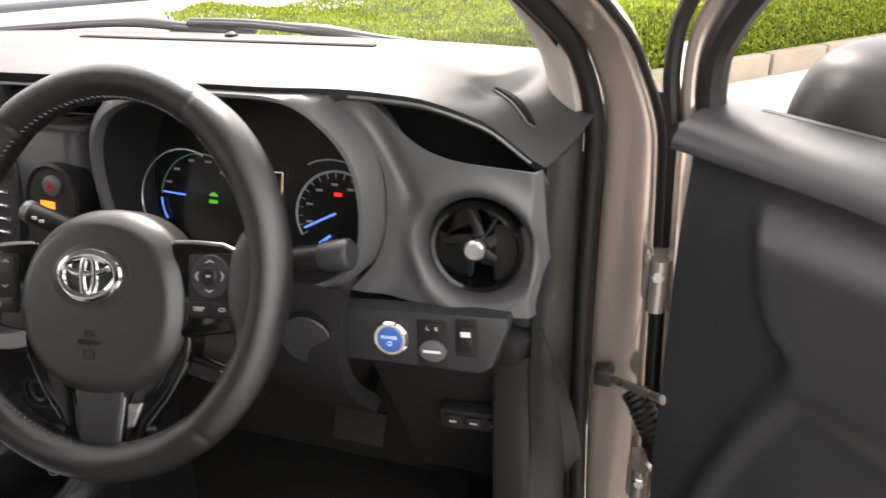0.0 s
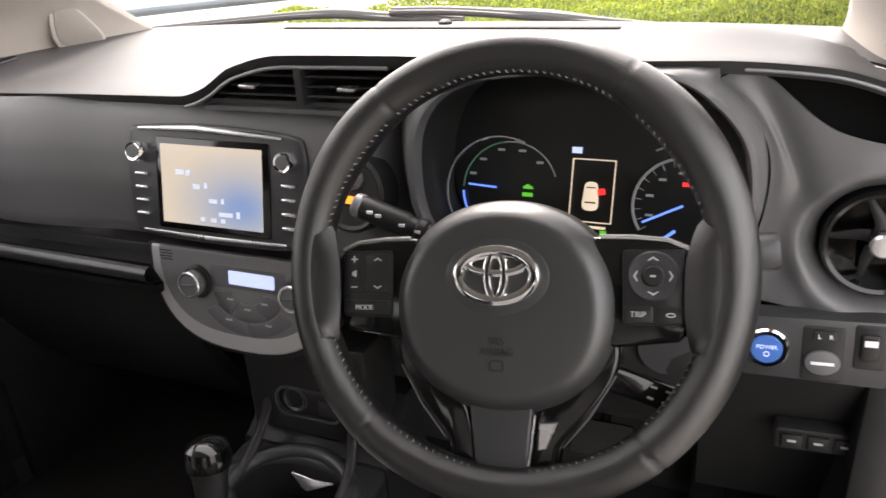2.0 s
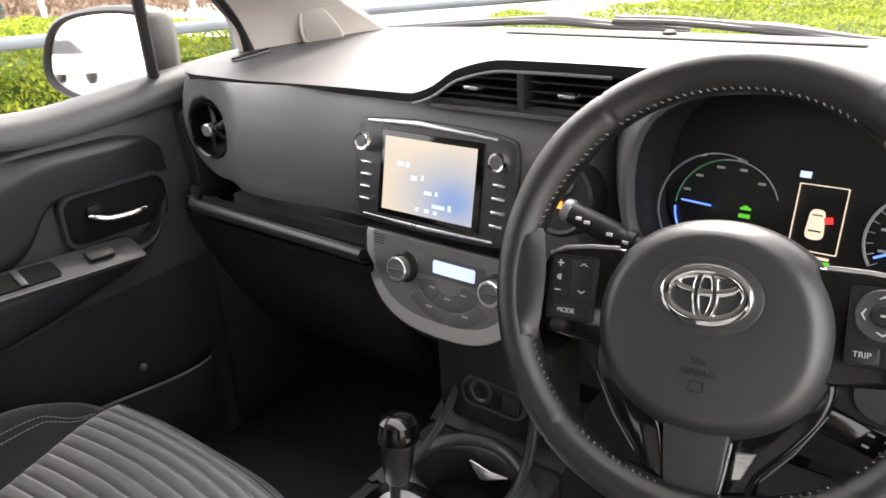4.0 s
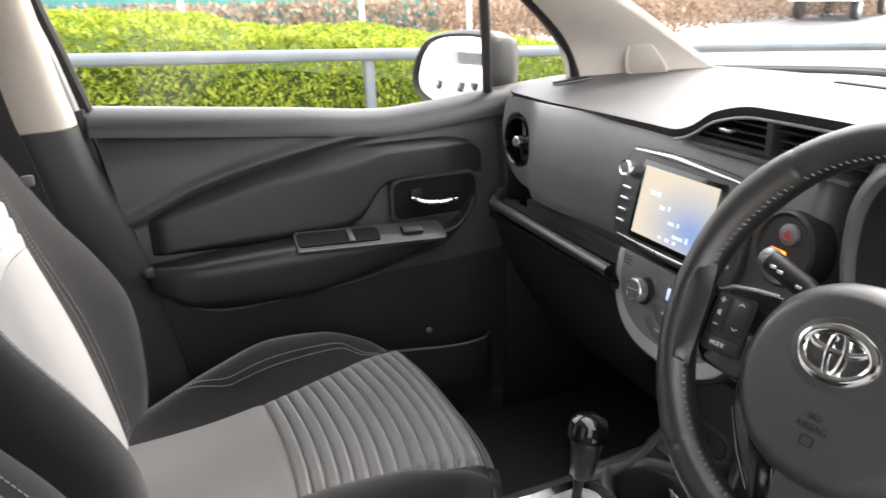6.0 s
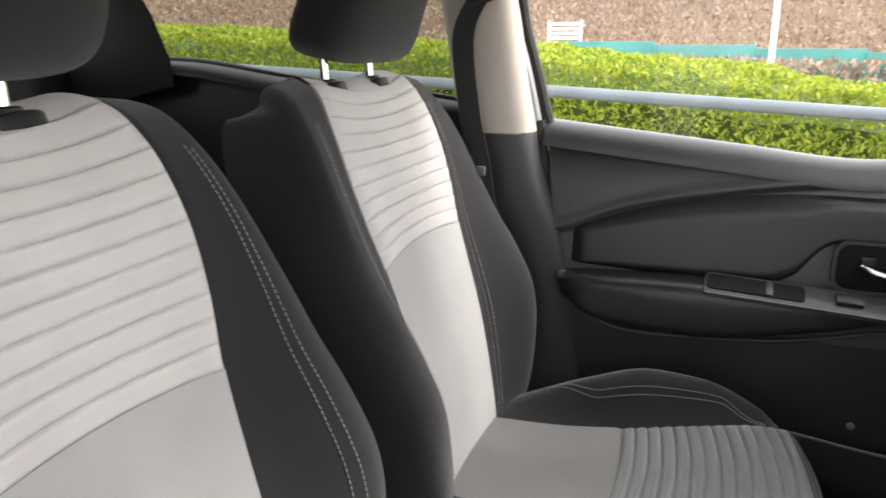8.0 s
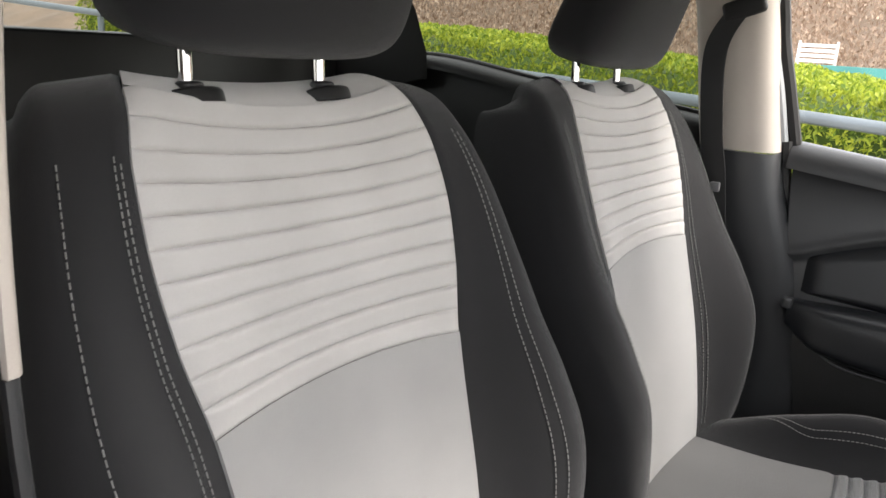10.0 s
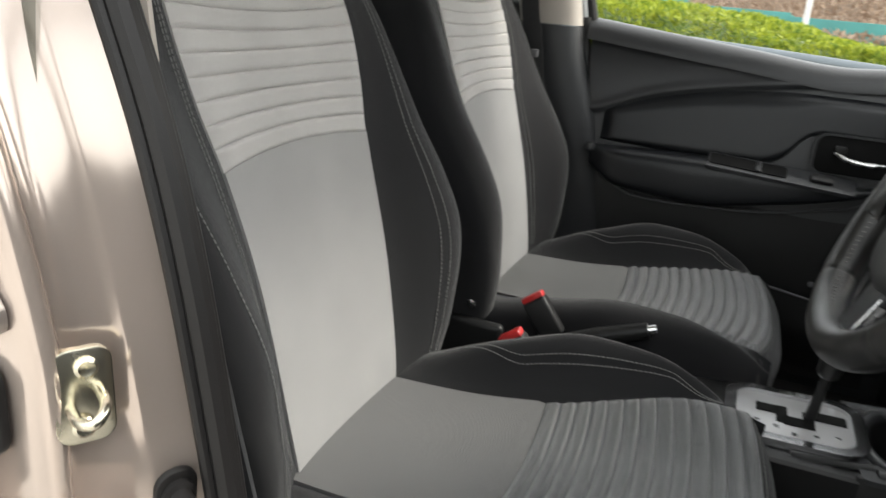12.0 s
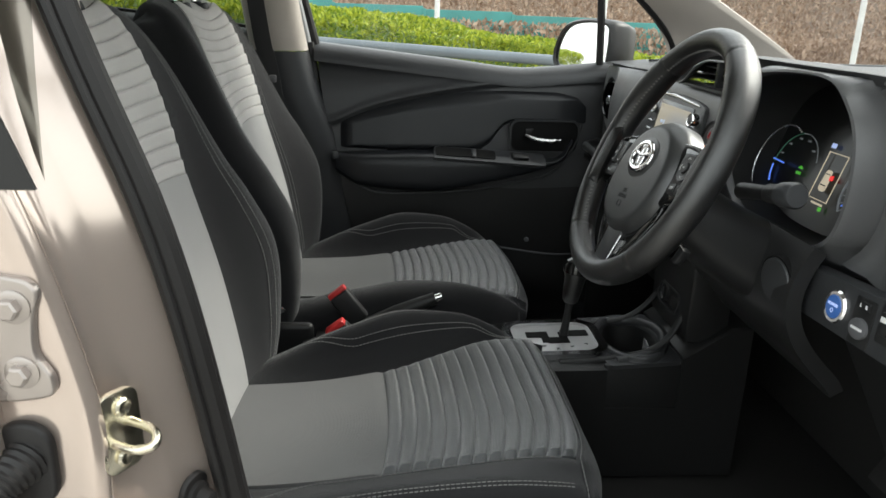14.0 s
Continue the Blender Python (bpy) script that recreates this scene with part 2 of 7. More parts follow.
def box(sx, sy, sz, bevel=0.0, segs=2, m=None):
    bm = bmesh.new()
    bmesh.ops.create_cube(bm, size=1.0)
    bmesh.ops.scale(bm, vec=(sx, sy, sz), verts=bm.verts)
    if bevel:
        bmesh.ops.bevel(bm, geom=bm.edges[:], offset=bevel, segments=segs, affect="EDGES", profile=0.5)
    return moved(bm, m) if m is not None else bm


def between(lo, hi, bevel=0.0, segs=2):
    """A bevelled box from corner lo to corner hi."""
    c = [(a + b) / 2 for a, b in zip(lo, hi)]
    return box(*[abs(b - a) for a, b in zip(lo, hi)], bevel, segs, Matrix.Translation(c))


def sheet(fn, nu, nv, thick=0.0, wrap=False):
    """A grid surface from fn(u, v), u and v in 0..1; thick pushes a second skin against the normals."""
    bm = bmesh.new()
    rows = [[bm.verts.new(fn(i / nu, j / nv)) for i in range(nu if wrap else nu + 1)] for j in range(nv + 1)]
    w = len(rows[0])
    for j in range(nv):
        for i in range(nu):
            a, b = i, (i + 1) % w
            bm.faces.new((rows[j][a], rows[j][b], rows[j + 1][b], rows[j + 1][a]))
    bm.normal_update()
    if thick:
        bmesh.ops.solidify(bm, geom=bm.faces[:], thickness=thick)
    return bm


def loft(rings, cap=True, closed=True):
    """Skin between rings of equal length."""
    bm = bmesh.new()
    vs = [[bm.verts.new(p) for p in ring] for ring in rings]
    n = len(vs[0])
    for a, b in zip(vs, vs[1:]):
        for i in range(n if closed else n - 1):
            j = (i + 1) % n
            bm.faces.new((a[i], a[j], b[j], b[i]))
    if cap and closed:
        bm.faces.new(list(reversed(vs[0])))
        bm.faces.new(vs[-1])
    bmesh.ops.recalc_face_normals(bm, faces=bm.faces[:])
    return bm


def tube(path, radius, n=10, closed=False, flat=1.0, up=(0, 0, 1), cap=True):
    """A tube along path; radius a number or a list; flat squeezes it along its second axis."""
    path = [Vector(p) for p in path]
    k = len(path)
    rings = []
    last = None
    for i, p in enumerate(path):
        a, b = (path[(i - 1) % k], path[(i + 1) % k]) if closed else (path[max(0, i - 1)], path[min(k - 1, i + 1)])
        d = (b - a).normalized()
        ref = Vector(up) if last is None else last
        s = d.cross(ref)
        if s.length < 1e-4:
            s = d.cross(Vector((1, 0, 0)))
        s.normalize()
        w = s.cross(d).normalized()
        last = w
        r = radius[i] if isinstance(radius, (list, tuple)) else radius
        rings.append([p + s * (r * math.cos(2 * math.pi * q / n)) + w * (r * flat * math.sin(2 * math.pi * q / n)) for q in range(n)])
    if closed:
        rings.append(rings[0])
        bm = loft(rings, cap=False)
        bmesh.ops.remove_doubles(bm, verts=bm.verts[:], dist=1e-6)
        return bm
    return loft(rings, cap=cap)


def lathe(profile, n=24, m=None, sy=1.0, cap=True):
    """Turn a profile of (radius, height) round z."""
    rings = [[Vector((r * math.cos(2 * math.pi * q / n), sy * r * math.sin(2 * math.pi * q / n), z)) for q in range(n)] for r, z in profile]
    bm = loft(rings, cap=cap)
    bmesh.ops.remove_doubles(bm, verts=bm.verts[:], dist=1e-6)
    return moved(bm, m) if m is not None else bm


def slab(outline, depth, bevel=0.0, segs=2, m=None):
    """A plate: outline of (x, y) points, from z = -depth to z = 0, its front edge rounded."""
    bm = bmesh.new()
    lo = [bm.verts.new((x, y, -depth)) for x, y in outline]
    hi = [bm.verts.new((x, y, 0)) for x, y in outline]
    n = len(outline)
    for i in range(n):
        j = (i + 1) % n
        bm.faces.new((lo[i], lo[j], hi[j], hi[i]))
    bm.faces.new(list(reversed(lo)))
    top = bm.faces.new(hi)
    bmesh.ops.recalc_face_normals(bm, faces=bm.faces[:])
    if bevel:
        bmesh.ops.bevel(bm, geom=list(top.edges), offset=bevel, segments=segs, affect="EDGES", profile=0.5)
    return moved(bm, m) if m is not None else bm


def ring_plate(outer, inner, depth, m=None):
    """A frame between two outlines of equal point count, from z = -depth to 0."""
    rings = [[Vector((x, y, z)) for x, y in o] for o, z in ((outer, -depth), (outer, 0), (inner, 0), (inner, -depth))]
    rings.append(rings[0])
    bm = loft(rings, cap=False)
    bmesh.ops.remove_doubles(bm, verts=bm.verts[:], dist=1e-6)
    return moved(bm, m) if m is not None else bm


def rounded(w, h, r, n=5, cx=0.0, cy=0.0):
    out = []
    for sx, sy, a0 in ((1, 1, 0), (-1, 1, 90), (-1, -1, 180), (1, -1, 270)):
        for k in range(n + 1):
            a = radians(a0 + 90 * k / n)
            out.append((cx + sx * (w / 2 - r) + r * math.cos(a), cy + sy * (h / 2 - r) + r * math.sin(a)))
    return out


def oval(rx, ry, n=40, cx=0.0, cy=0.0):
    return [(cx + rx * math.cos(2 * math.pi * k / n), cy + ry * math.sin(2 * math.pi * k / n)) for k in range(n)]


def plane_frame(origin, right, up):
    """A matrix whose x runs right, y up and z out of the face."""
    r = Vector(right).normalized()
    u = Vector(up)
    u = (u - r * u.dot(r)).normalized()
    n = r.cross(u)
    return Matrix(((r.x, u.x, n.x, origin[0]), (r.y, u.y, n.y, origin[1]), (r.z, u.z, n.z, origin[2]), (0, 0, 0, 1)))


def text_mesh(body, size, mat, parent, m, name="lettering", depth=0.0004):
    c = bpy.data.curves.new(name, "FONT")
    c.body = body
    c.size = size
    c.extrude = depth
    c.align_x, c.align_y = "CENTER", "CENTER"
    ob = bpy.data.objects.new(name, c)
    me = bpy.data.meshes.new_from_object(ob)
    bpy.data.objects.remove(ob)
    me.materials.append(mat)
    out = new(name, me)
    out.matrix_basis = m
    out.parent = parent
    return out


def dashes(path, gap, length, width, height, normal_fn=None, up=(0, 0, 1)):
    """Small stitches along a polyline, joined in one bmesh."""
    path = [Vector(p) for p in path]
    verts, faces = [], []
    acc = 0.0
    nxt = 0.0
    for a, b in zip(path, path[1:]):
        seg = (b - a).length
        if seg < 1e-9:
            continue
        d = (b - a) / seg
        while nxt <= acc + seg:
            p = a + d * (nxt - acc)
            n = normal_fn(p) if normal_fn else Vector(up)
            s = d.cross(n).normalized() * width / 2
            n = n.normalized() * height
            q = p + d * length
            k = len(verts)
            verts += [p - s - n, p + s - n, q + s - n, q - s - n, p - s * 0.6 + n, p + s * 0.6 + n, q + s * 0.6 + n, q - s * 0.6 + n]
            faces += [(k + 4, k + 5, k + 6, k + 7), (k, k + 1, k + 5, k + 4), (k + 1, k + 2, k + 6, k + 5), (k + 2, k + 3, k + 7, k + 6), (k + 3, k, k + 4, k + 7)]
            nxt += gap
        acc += seg
    me = bpy.data.meshes.new("dashes")
    me.from_pydata([tuple(v) for v in verts], [], faces)
    bm = bmesh.new()
    bm.from_mesh(me)
    bpy.data.meshes.remove(me)
    return bm


# ---- seats ----
BACK = [(-0.596, 0.520), (-0.606, 0.60), (-0.638, 0.76), (-0.682, 0.91), (-0.726, 1.055), (-0.764, 1.140), (-0.794, 1.166), (-0.832, 1.168), (-0.867, 1.135)]
BACK_LINE = curve_points([(0, y, z) for y, z in BACK], 12)
_len = [0.0]
for _a, _b in zip(BACK_LINE, BACK_LINE[1:]):
    _len.append(_len[-1] + (_b - _a).length)
BACK_TOTAL = _len[-1]
TOP_S = 0.71  # length along the front face to the top roll
RIB_S = 0.402  # where the ribbed part ends


def back_at(s):
    """Point and forward normal of the backrest's middle line, s metres from its foot."""
    s = min(max(s, 0.0), BACK_TOTAL - 1e-5)
    for n in range(len(_len) - 1):
        if s <= _len[n + 1]:
            t = (s - _len[n]) / (_len[n + 1] - _len[n])
            p = BACK_LINE[n].lerp(BACK_LINE[n + 1], t)
            d0 = (BACK_LINE[min(n + 2, len(BACK_LINE) - 1)] - BACK_LINE[max(n - 1, 0)]).normalized()
            return p, Vector((0, d0.z, -d0.y))
    return BACK_LINE[-1], Vector((0, 1, 0))


def back_half(s):
    return interp(s, [(0, 0.132), (0.10, 0.142), (0.2, 0.147), (0.30, 0.151), (0.40, 0.160), (0.48, 0.176), (0.55, 0.182), (0.61, 0.178), (0.65, 0.168), (0.69, 0.152), (0.73, 0.125), (0.77, 0.10)])


def back_wide(s):
    return interp(s, [(0, 0.240), (0.10, 0.268), (0.20, 0.292), (0.30, 0.302), (0.40, 0.300), (0.50, 0.286), (0.58, 0.268), (0.64, 0.250), (0.69, 0.230), (0.73, 0.206), (0.77, 0.176)])


def rear_y(z):
    """The flat rear of the backrest."""
    return -0.690 - (z - 0.52) * 0.31


def back_bolster(s):
    return interp(s, [(0, 0.035), (0.12, 0.070), (0.23, 0.086), (0.32, 0.070), (0.40, 0.048), (0.50, 0.030), (0.60, 0.016), (0.68, 0.004), (0.76, 0.0)])


def back_point(x, s, lift=0.0):
    """The backrest's skin at side offset x (0 in the middle) and length s."""
    p, n = back_at(s)
    a, h, w, b = abs(x), back_half(s), back_wide(s), back_bolster(s)
    crest = h + (w - h) * 0.74
    if a <= h:
        off = 0.010 * (a / h) ** 2
    elif a <= crest:
        off = 0.010 + (b - 0.010) * smooth01((a - h) / (crest - h)) if b > 0.01 else 0.010 + (b - 0.01) * (a - h) / (crest - h)
    else:
        t = min(1.0, (a - crest) / (w - crest))
        off = b - interp(s, [(0, 0.045), (0.50, 0.045), (0.64, 0.028), (0.78, 0.016)]) * (1 - math.sqrt(max(0.0, 1 - t * t)))
    q = p + n * (off + lift)
    return Vector((x, q.y, q.z))


def rib_arch(x, s, h):
    """How far a rib line runs off the level: it sags near the top and arches near the lower end."""
    k = (s - RIB_S) / (0.68 - RIB_S)
    return (0.013 - 0.031 * k) * (1 - (x / h) ** 2)


RIBS_BACK = 11


def hem(u, n):
    """Side coordinate from -1 to 1 of an insert of n columns, and 1 on the hem that is tucked into the seam."""
    k = 2 * u - 1
    return max(-1.0, min(1.0, k / (1 - 2.0 / n))), 1.0 if abs(k) > 0.999 else 0.0


def back_insert_upper(u, v):
    s0 = RIB_S + (TOP_S - 0.03 - RIB_S) * v
    h = back_half(s0)
    k, tuck = hem(u, 36)
    x = k * h
    s = s0 + rib_arch(x, s0, h)
    f = (v * RIBS_BACK) % 1.0
    lift = 0.0082 * (0.55 + 0.45 * f) * (1 - (2 * f - 1) ** 8) * smooth01((1 - abs(k)) / 0.08)
    return back_point(x, s, lift - 0.012 * tuck)


def back_insert_top(u, v):
    s0 = TOP_S - 0.03 + 0.085 * v
    h = back_half(s0)
    x = (2 * u - 1) * h
    return back_point(x, s0 + rib_arch(x, s0, h) * (1 - v), 0.0015)


def back_insert_lower(u, v):
    s0 = 0.0 + RIB_S * v
    h = back_half(s0)
    k, tuck = hem(u, 30)
    x = k * h
    s = s0 + rib_arch(x, RIB_S, h) * v
    return back_point(x, s, 0.0015 * math.sin(math.pi * min(1, v * 20) / 2) - 0.012 * tuck)


def back_rear(side, s):
    """Outer edge of the bolster, the rear edge behind it, and how far the two have met at the top."""
    edge = back_point(side * back_wide(s), s)
    end = back_point(side * back_wide(BACK_TOTAL), BACK_TOTAL)
    k = smooth01((s - 0.52) / (BACK_TOTAL - 0.52))
    z = (edge.z - 0.004) * (1 - k) + end.z * k
    y = min(edge.y, rear_y(z)) * (1 - k) + end.y * k
    return edge, Vector((edge.x - side * 0.012 * (1 - k), y, z)), k


def bolster_skin(side):
    def fn(u, v):
        s = BACK_TOTAL * v
        h, w = back_half(s), back_wide(s)
        if u < 0.7:
            t = u / 0.7
            a = h + (w - h) * (1 - (1 - t) ** 1.6)
            pt = back_point(side * a, s)
            if t < 0.06:
                pt -= back_at(s)[1] * 0.003 * (1 - t / 0.06)
            return pt
        t = (u - 0.7) / 0.3
        edge, rear, k = back_rear(side, s)
        return edge.lerp(rear, t) + Vector((side * 0.008 * math.sin(math.pi * t) * (1 - k), 0, 0))
    return fn


CUSH_Z = [(-0.66, 0.530), (-0.60, 0.545), (-0.47, 0.548), (-0.37, 0.556), (-0.24, 0.573), (-0.14, 0.582), (-0.10, 0.580), (-0.07, 0.570), (-0.045, 0.552)]
CREST_Z = [(-0.66, 0.53), (-0.56, 0.574), (-0.43, 0.628), (-0.32, 0.658), (-0.23, 0.650), (-0.14, 0.612), (-0.09, 0.570), (-0.07, 0.545)]


DRIVER = {"on": False}  # the driver's cushion is worn flat on the getting-in side and full on the other


def cush_half(y, x=0.0):
    if DRIVER["on"] and x > 0:
        return interp(y, [(-0.66, 0.150), (-0.53, 0.152), (-0.46, 0.148), (-0.35, 0.142), (-0.19, 0.139), (-0.07, 0.134)])
    if DRIVER["on"] and x < 0:
        return interp(y, [(-0.66, 0.132), (-0.55, 0.136), (-0.37, 0.160), (-0.26, 0.190), (-0.17, 0.214), (-0.07, 0.224)])
    return interp(y, [(-0.66, 0.132), (-0.55, 0.134), (-0.37, 0.150), (-0.22, 0.176), (-0.12, 0.198), (-0.07, 0.205)])


def cush_wide(y):
    return interp(y, [(-0.66, 0.225), (-0.5, 0.240), (-0.3, 0.250), (-0.15, 0.245), (-0.07, 0.222)])


def cush_front(x):
    """How far the front edge of the cushion reaches at side offset x."""
    return -0.070 - 0.05 * (abs(x) / 0.24) ** 3


SAT_ON = 0.62  # the bolster on the getting-in side is pressed flatter by use


def cush_point(x, y, lift=0.0):
    a, h, w = abs(x), cush_half(y, x), cush_wide(y)
    zc, zb = interp(y, CUSH_Z), interp(y, CREST_Z)
    if x > 0:
        zb = zc + (zb - zc) * (0.24 if DRIVER["on"] else SAT_ON)
    elif DRIVER["on"]:
        zc += 0.014 * smooth01((a - 0.06) / 0.14) * smooth01((y + 0.36) / 0.2)
    crest = h + (w - h) * 0.55
    if a <= h:
        z = zc + 0.006 * (a / h) ** 2
    elif a <= crest:
        z = zc + 0.006 + (zb - zc - 0.006) * smooth01((a - h) / (crest - h))
    else:
        t = min(1.0, (a - crest) / (w - crest))
        z = zb - 0.05 * (1 - math.sqrt(max(0.0, 1 - t * t)))
    return Vector((x, y, z + lift))


RIBS_CUSH = 13


def cush_rear(u, v):
    y = -0.655 + 0.297 * v
    k, tuck = hem(u, 24)
    x = k * cush_half(y, k)
    e = min(1.0, (1 - v) * 25)
    return cush_point(x, y + 0.010 * v * (1 - k * k), -0.002 + 0.004 * math.sin(math.pi * e / 2) - 0.014 * tuck)


def cush_ribs(u, v):
    y = -0.358 + 0.272 * v
    k, tuck = hem(u, 36)
    x = k * cush_half(y, k)
    bow = (0.010 + 0.018 * v) * (1 - k * k)
    f = (v * RIBS_CUSH) % 1.0
    lift = 0.0100 * (0.60 + 0.40 * f) * (1 - abs(2 * f - 1) ** 3.2) * min(1.0, (1 - abs(k)) / 0.04) - 0.001
    return cush_point(x, y + bow, lift - 0.012 * tuck)


def cush_nose(u, v):
    """The rolled front edge of the cushion, from the last rib down to its lower hem."""
    x = (2 * u - 1) * 0.236
    hh = cush_half(-0.086, x)
    y0 = -0.086 + 0.028 * max(0.0, 1 - (x / hh) ** 2)
    a = v * 1.9
    z0 = cush_point(x, y0).z - 0.001
    r = 0.045
    if a < 1:
        ang = a * math.pi / 2
        return Vector((x, y0 + (cush_front(x) + 0.035 - y0) * math.sin(ang), z0 - r * (1 - math.cos(ang))))
    return Vector((x, cush_front(x) + 0.035 - 0.012 * (a - 1), z0 - r - 0.13 * (a - 1)))


def cush_bolster(side):
    def fn(u, v):
        y = -0.66 + 0.597 * v
        h, w = cush_half(y, side), cush_wide(y)
        if u < 0.65:
            t = u / 0.65
            a = h + (w - h) * (1 - (1 - t) ** 1.6)
            return cush_point(side * a, y, -0.004 if t < 0.02 else 0.0)
        t = (u - 0.65) / 0.35
        e = cush_point(side * w, y)
        return e + Vector((side * (0.010 * math.sin(math.pi * t) - 0.006 * t), 0, -(e.z - 0.42) * t))
    return fn


def headrest_skin(u, v):
    """A rounded block with a flatter front: the head restraint."""
    th, ph = 2 * math.pi * u, math.pi * (v - 0.5)
    e1, e2 = 0.42, 0.5

    def pw(c, e):
        return math.copysign(abs(c) ** e, c)
    x = 0.150 * pw(math.cos(ph), e1) * pw(math.cos(th), e2)
    y = 0.052 * pw(math.cos(ph), e1) * pw(math.sin(th), e2)
    z = 0.088 * pw(math.sin(ph), e1)
    x *= 1.0 - 0.10 * (z / 0.088) - 0.04 * (z / 0.088) ** 2
    y += 0.016 * (z / 0.088) - 0.012 * (x / 0.14) ** 2
    return Vector((x, y, z))


def stitch_on_back(x_fn, s0, s1, side, parent, lift=0.0018, mat=None, gap=0.0085):
    n = 60
    path = [back_point(x_fn(s0 + (s1 - s0) * k / n), s0 + (s1 - s0) * k / n, lift) for k in range(n + 1)]
    part("stitching", dashes(path, gap * 0.8, gap * 0.55, 0.0012, 0.0005, up=(0, 0.9, 0.25)), mat or M_STITCH, parent)


def stitch_on_cushion(x_fn, y0, y1, parent, gap=0.0085):
    n = 60
    path = [cush_point(x_fn(y0 + (y1 - y0) * k / n), y0 + (y1 - y0) * k / n, 0.0012) for k in range(n + 1)]
    part("stitching", dashes(path, gap * 0.8, gap * 0.55, 0.0012, 0.0005), M_STITCH, parent)


def front_seat(cx, label, hx=0.0, hy=0.0, dy=0.0):
    st = thing("front_seat", label, "car seat", (cx, dy, 0), "front seats")
    DRIVER["on"] = cx > 0
    part("backrest_insert_ribbed", sheet(back_insert_upper, 36, RIBS_BACK * 20), M_CLOTH_LIGHT, st, "light grey ribbed cloth")
    part("backrest_top_panel", sheet(back_insert_top, 30, 16), M_CLOTH_LIGHT, st)
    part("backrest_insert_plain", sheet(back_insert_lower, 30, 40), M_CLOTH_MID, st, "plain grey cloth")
    for side in (-1, 1):
        b = part("backrest_bolster", sheet(bolster_skin(side), 24, 60), M_CLOTH_BLACK, st, "black cloth side bolster", angle=60)
        for off in ((0.50, 0.585) if cx * side < 0 else (0.13, 0.19, 0.72)):
            stitch_on_back(lambda s, o=off, sd=side: sd * (back_half(s) + (back_wide(s) - back_half(s)) * o), 0.05, 0.62, side, b)
        c = part("cushion_bolster", sheet(cush_bolster(side), 24, 44), M_CLOTH_BLACK, st, "black cloth side bolster", angle=60)
        if DRIVER["on"] and side > 0:
            for off in (0.05, 0.60, 0.66):
                stitch_on_cushion(lambda y, o=off: cush_half(y, 1) + (cush_wide(y) - cush_half(y, 1)) * (o + (0.4 - 0.6 * o) * smooth01((-0.44 - y) / 0.10)), -0.53, -0.105, c)
            continue
        for off in (0.30, 0.36):
            stitch_on_cushion(lambda y, o=off, sd=side: sd * (cush_half(y, sd) + (cush_wide(y) - cush_half(y, sd)) * (o + 0.25 * smooth01((-0.40 - y) / 0.12) - 0.26 * smooth01((y + 0.2) / 0.08))), -0.50, -0.125, c)

    def back_panel(u, v):
        e, r, k = back_rear(1, BACK_TOTAL * (1 - v))
        return Vector((r.x * (2 * u - 1), r.y - 0.010 * math.sin(math.pi * u) * (1 - k), r.z))
    part("backrest_rear_panel", sheet(back_panel, 16, 40), M_CLOTH_BLACK, st)
    # Cushion insert wears the copy of the grey cloth that holds the shade.
    part("cushion_insert_plain", sheet(cush_rear, 24, 26), M_CLOTH_SHADED, st, "plain grey cloth")
    part("cushion_insert_ribbed", sheet(cush_ribs, 36, RIBS_CUSH * 14), M_CLOTH_RIB, st, "charcoal ribbed cloth")
    nose = part("cushion_front", sheet(cush_nose, 36, 24), M_CLOTH_BLACK, st)
    path = [cush_nose(k / 60, 0.06) + Vector((0, 0, 0.001)) for k in range(4, 57)]
    part("stitching", dashes(path, 0.0085, 0.0052, 0.0016, 0.0006), M_STITCH, nose)
    part("seat_base", between((-0.215, -0.70, 0.30), (0.215, -0.12, 0.44), 0.02), M_BLACK, st)
    part("recliner_cover", between((0.236, -0.70, 0.42), (0.262, -0.52, 0.54), 0.012, 3), M_BLACK, st)
    part("recliner_cover", between((-0.262, -0.70, 0.42), (-0.236, -0.52, 0.54), 0.012, 3), M_BLACK, st)
    # head restraint on two posts
    hr = part("headrest", sheet(headrest_skin, 40, 24, wrap=True), M_CLOTH_BLACK, st, "black cloth head restraint", 60,
              pose(hx, -0.752 + hy, 1.286, -9, 0, 0))
    bmh = bmesh.new()
    bmh.from_mesh(hr.data)
    bmesh.ops.remove_doubles(bmh, verts=bmh.verts[:], dist=1e-5)
    bmh.to_mesh(hr.data)
    bmh.free()
    for sx in (hx - 0.077, hx + 0.077):
        part("headrest_post", tube([(sx, -0.796 + hy, 1.11), (sx, -0.802 + hy, 1.23)], 0.0065, 12), M_CHROME, st, "polished steel post")
        part("post_collar", slab(oval(0.027, 0.019, 28), 0.014, 0.004, 3, pose(sx, -0.789 + hy, 1.168, 22, 0, 0)), M_BLACK, st)
        part("collar_rise", lathe([(0.0135, 0), (0.012, 0.010), (0.009, 0.012), (0.0066, 0.012)], 20, pose(sx, -0.794 + hy, 1.164, 4, 0, 0)), M_BLACK, st)
    return st


driver_seat = front_seat(0.34, "driver's seat in black and light grey ribbed cloth", 0.014)
passenger_seat = front_seat(-0.34, "front passenger seat in black and light grey ribbed cloth", 0.0, -0.004, 0.014)


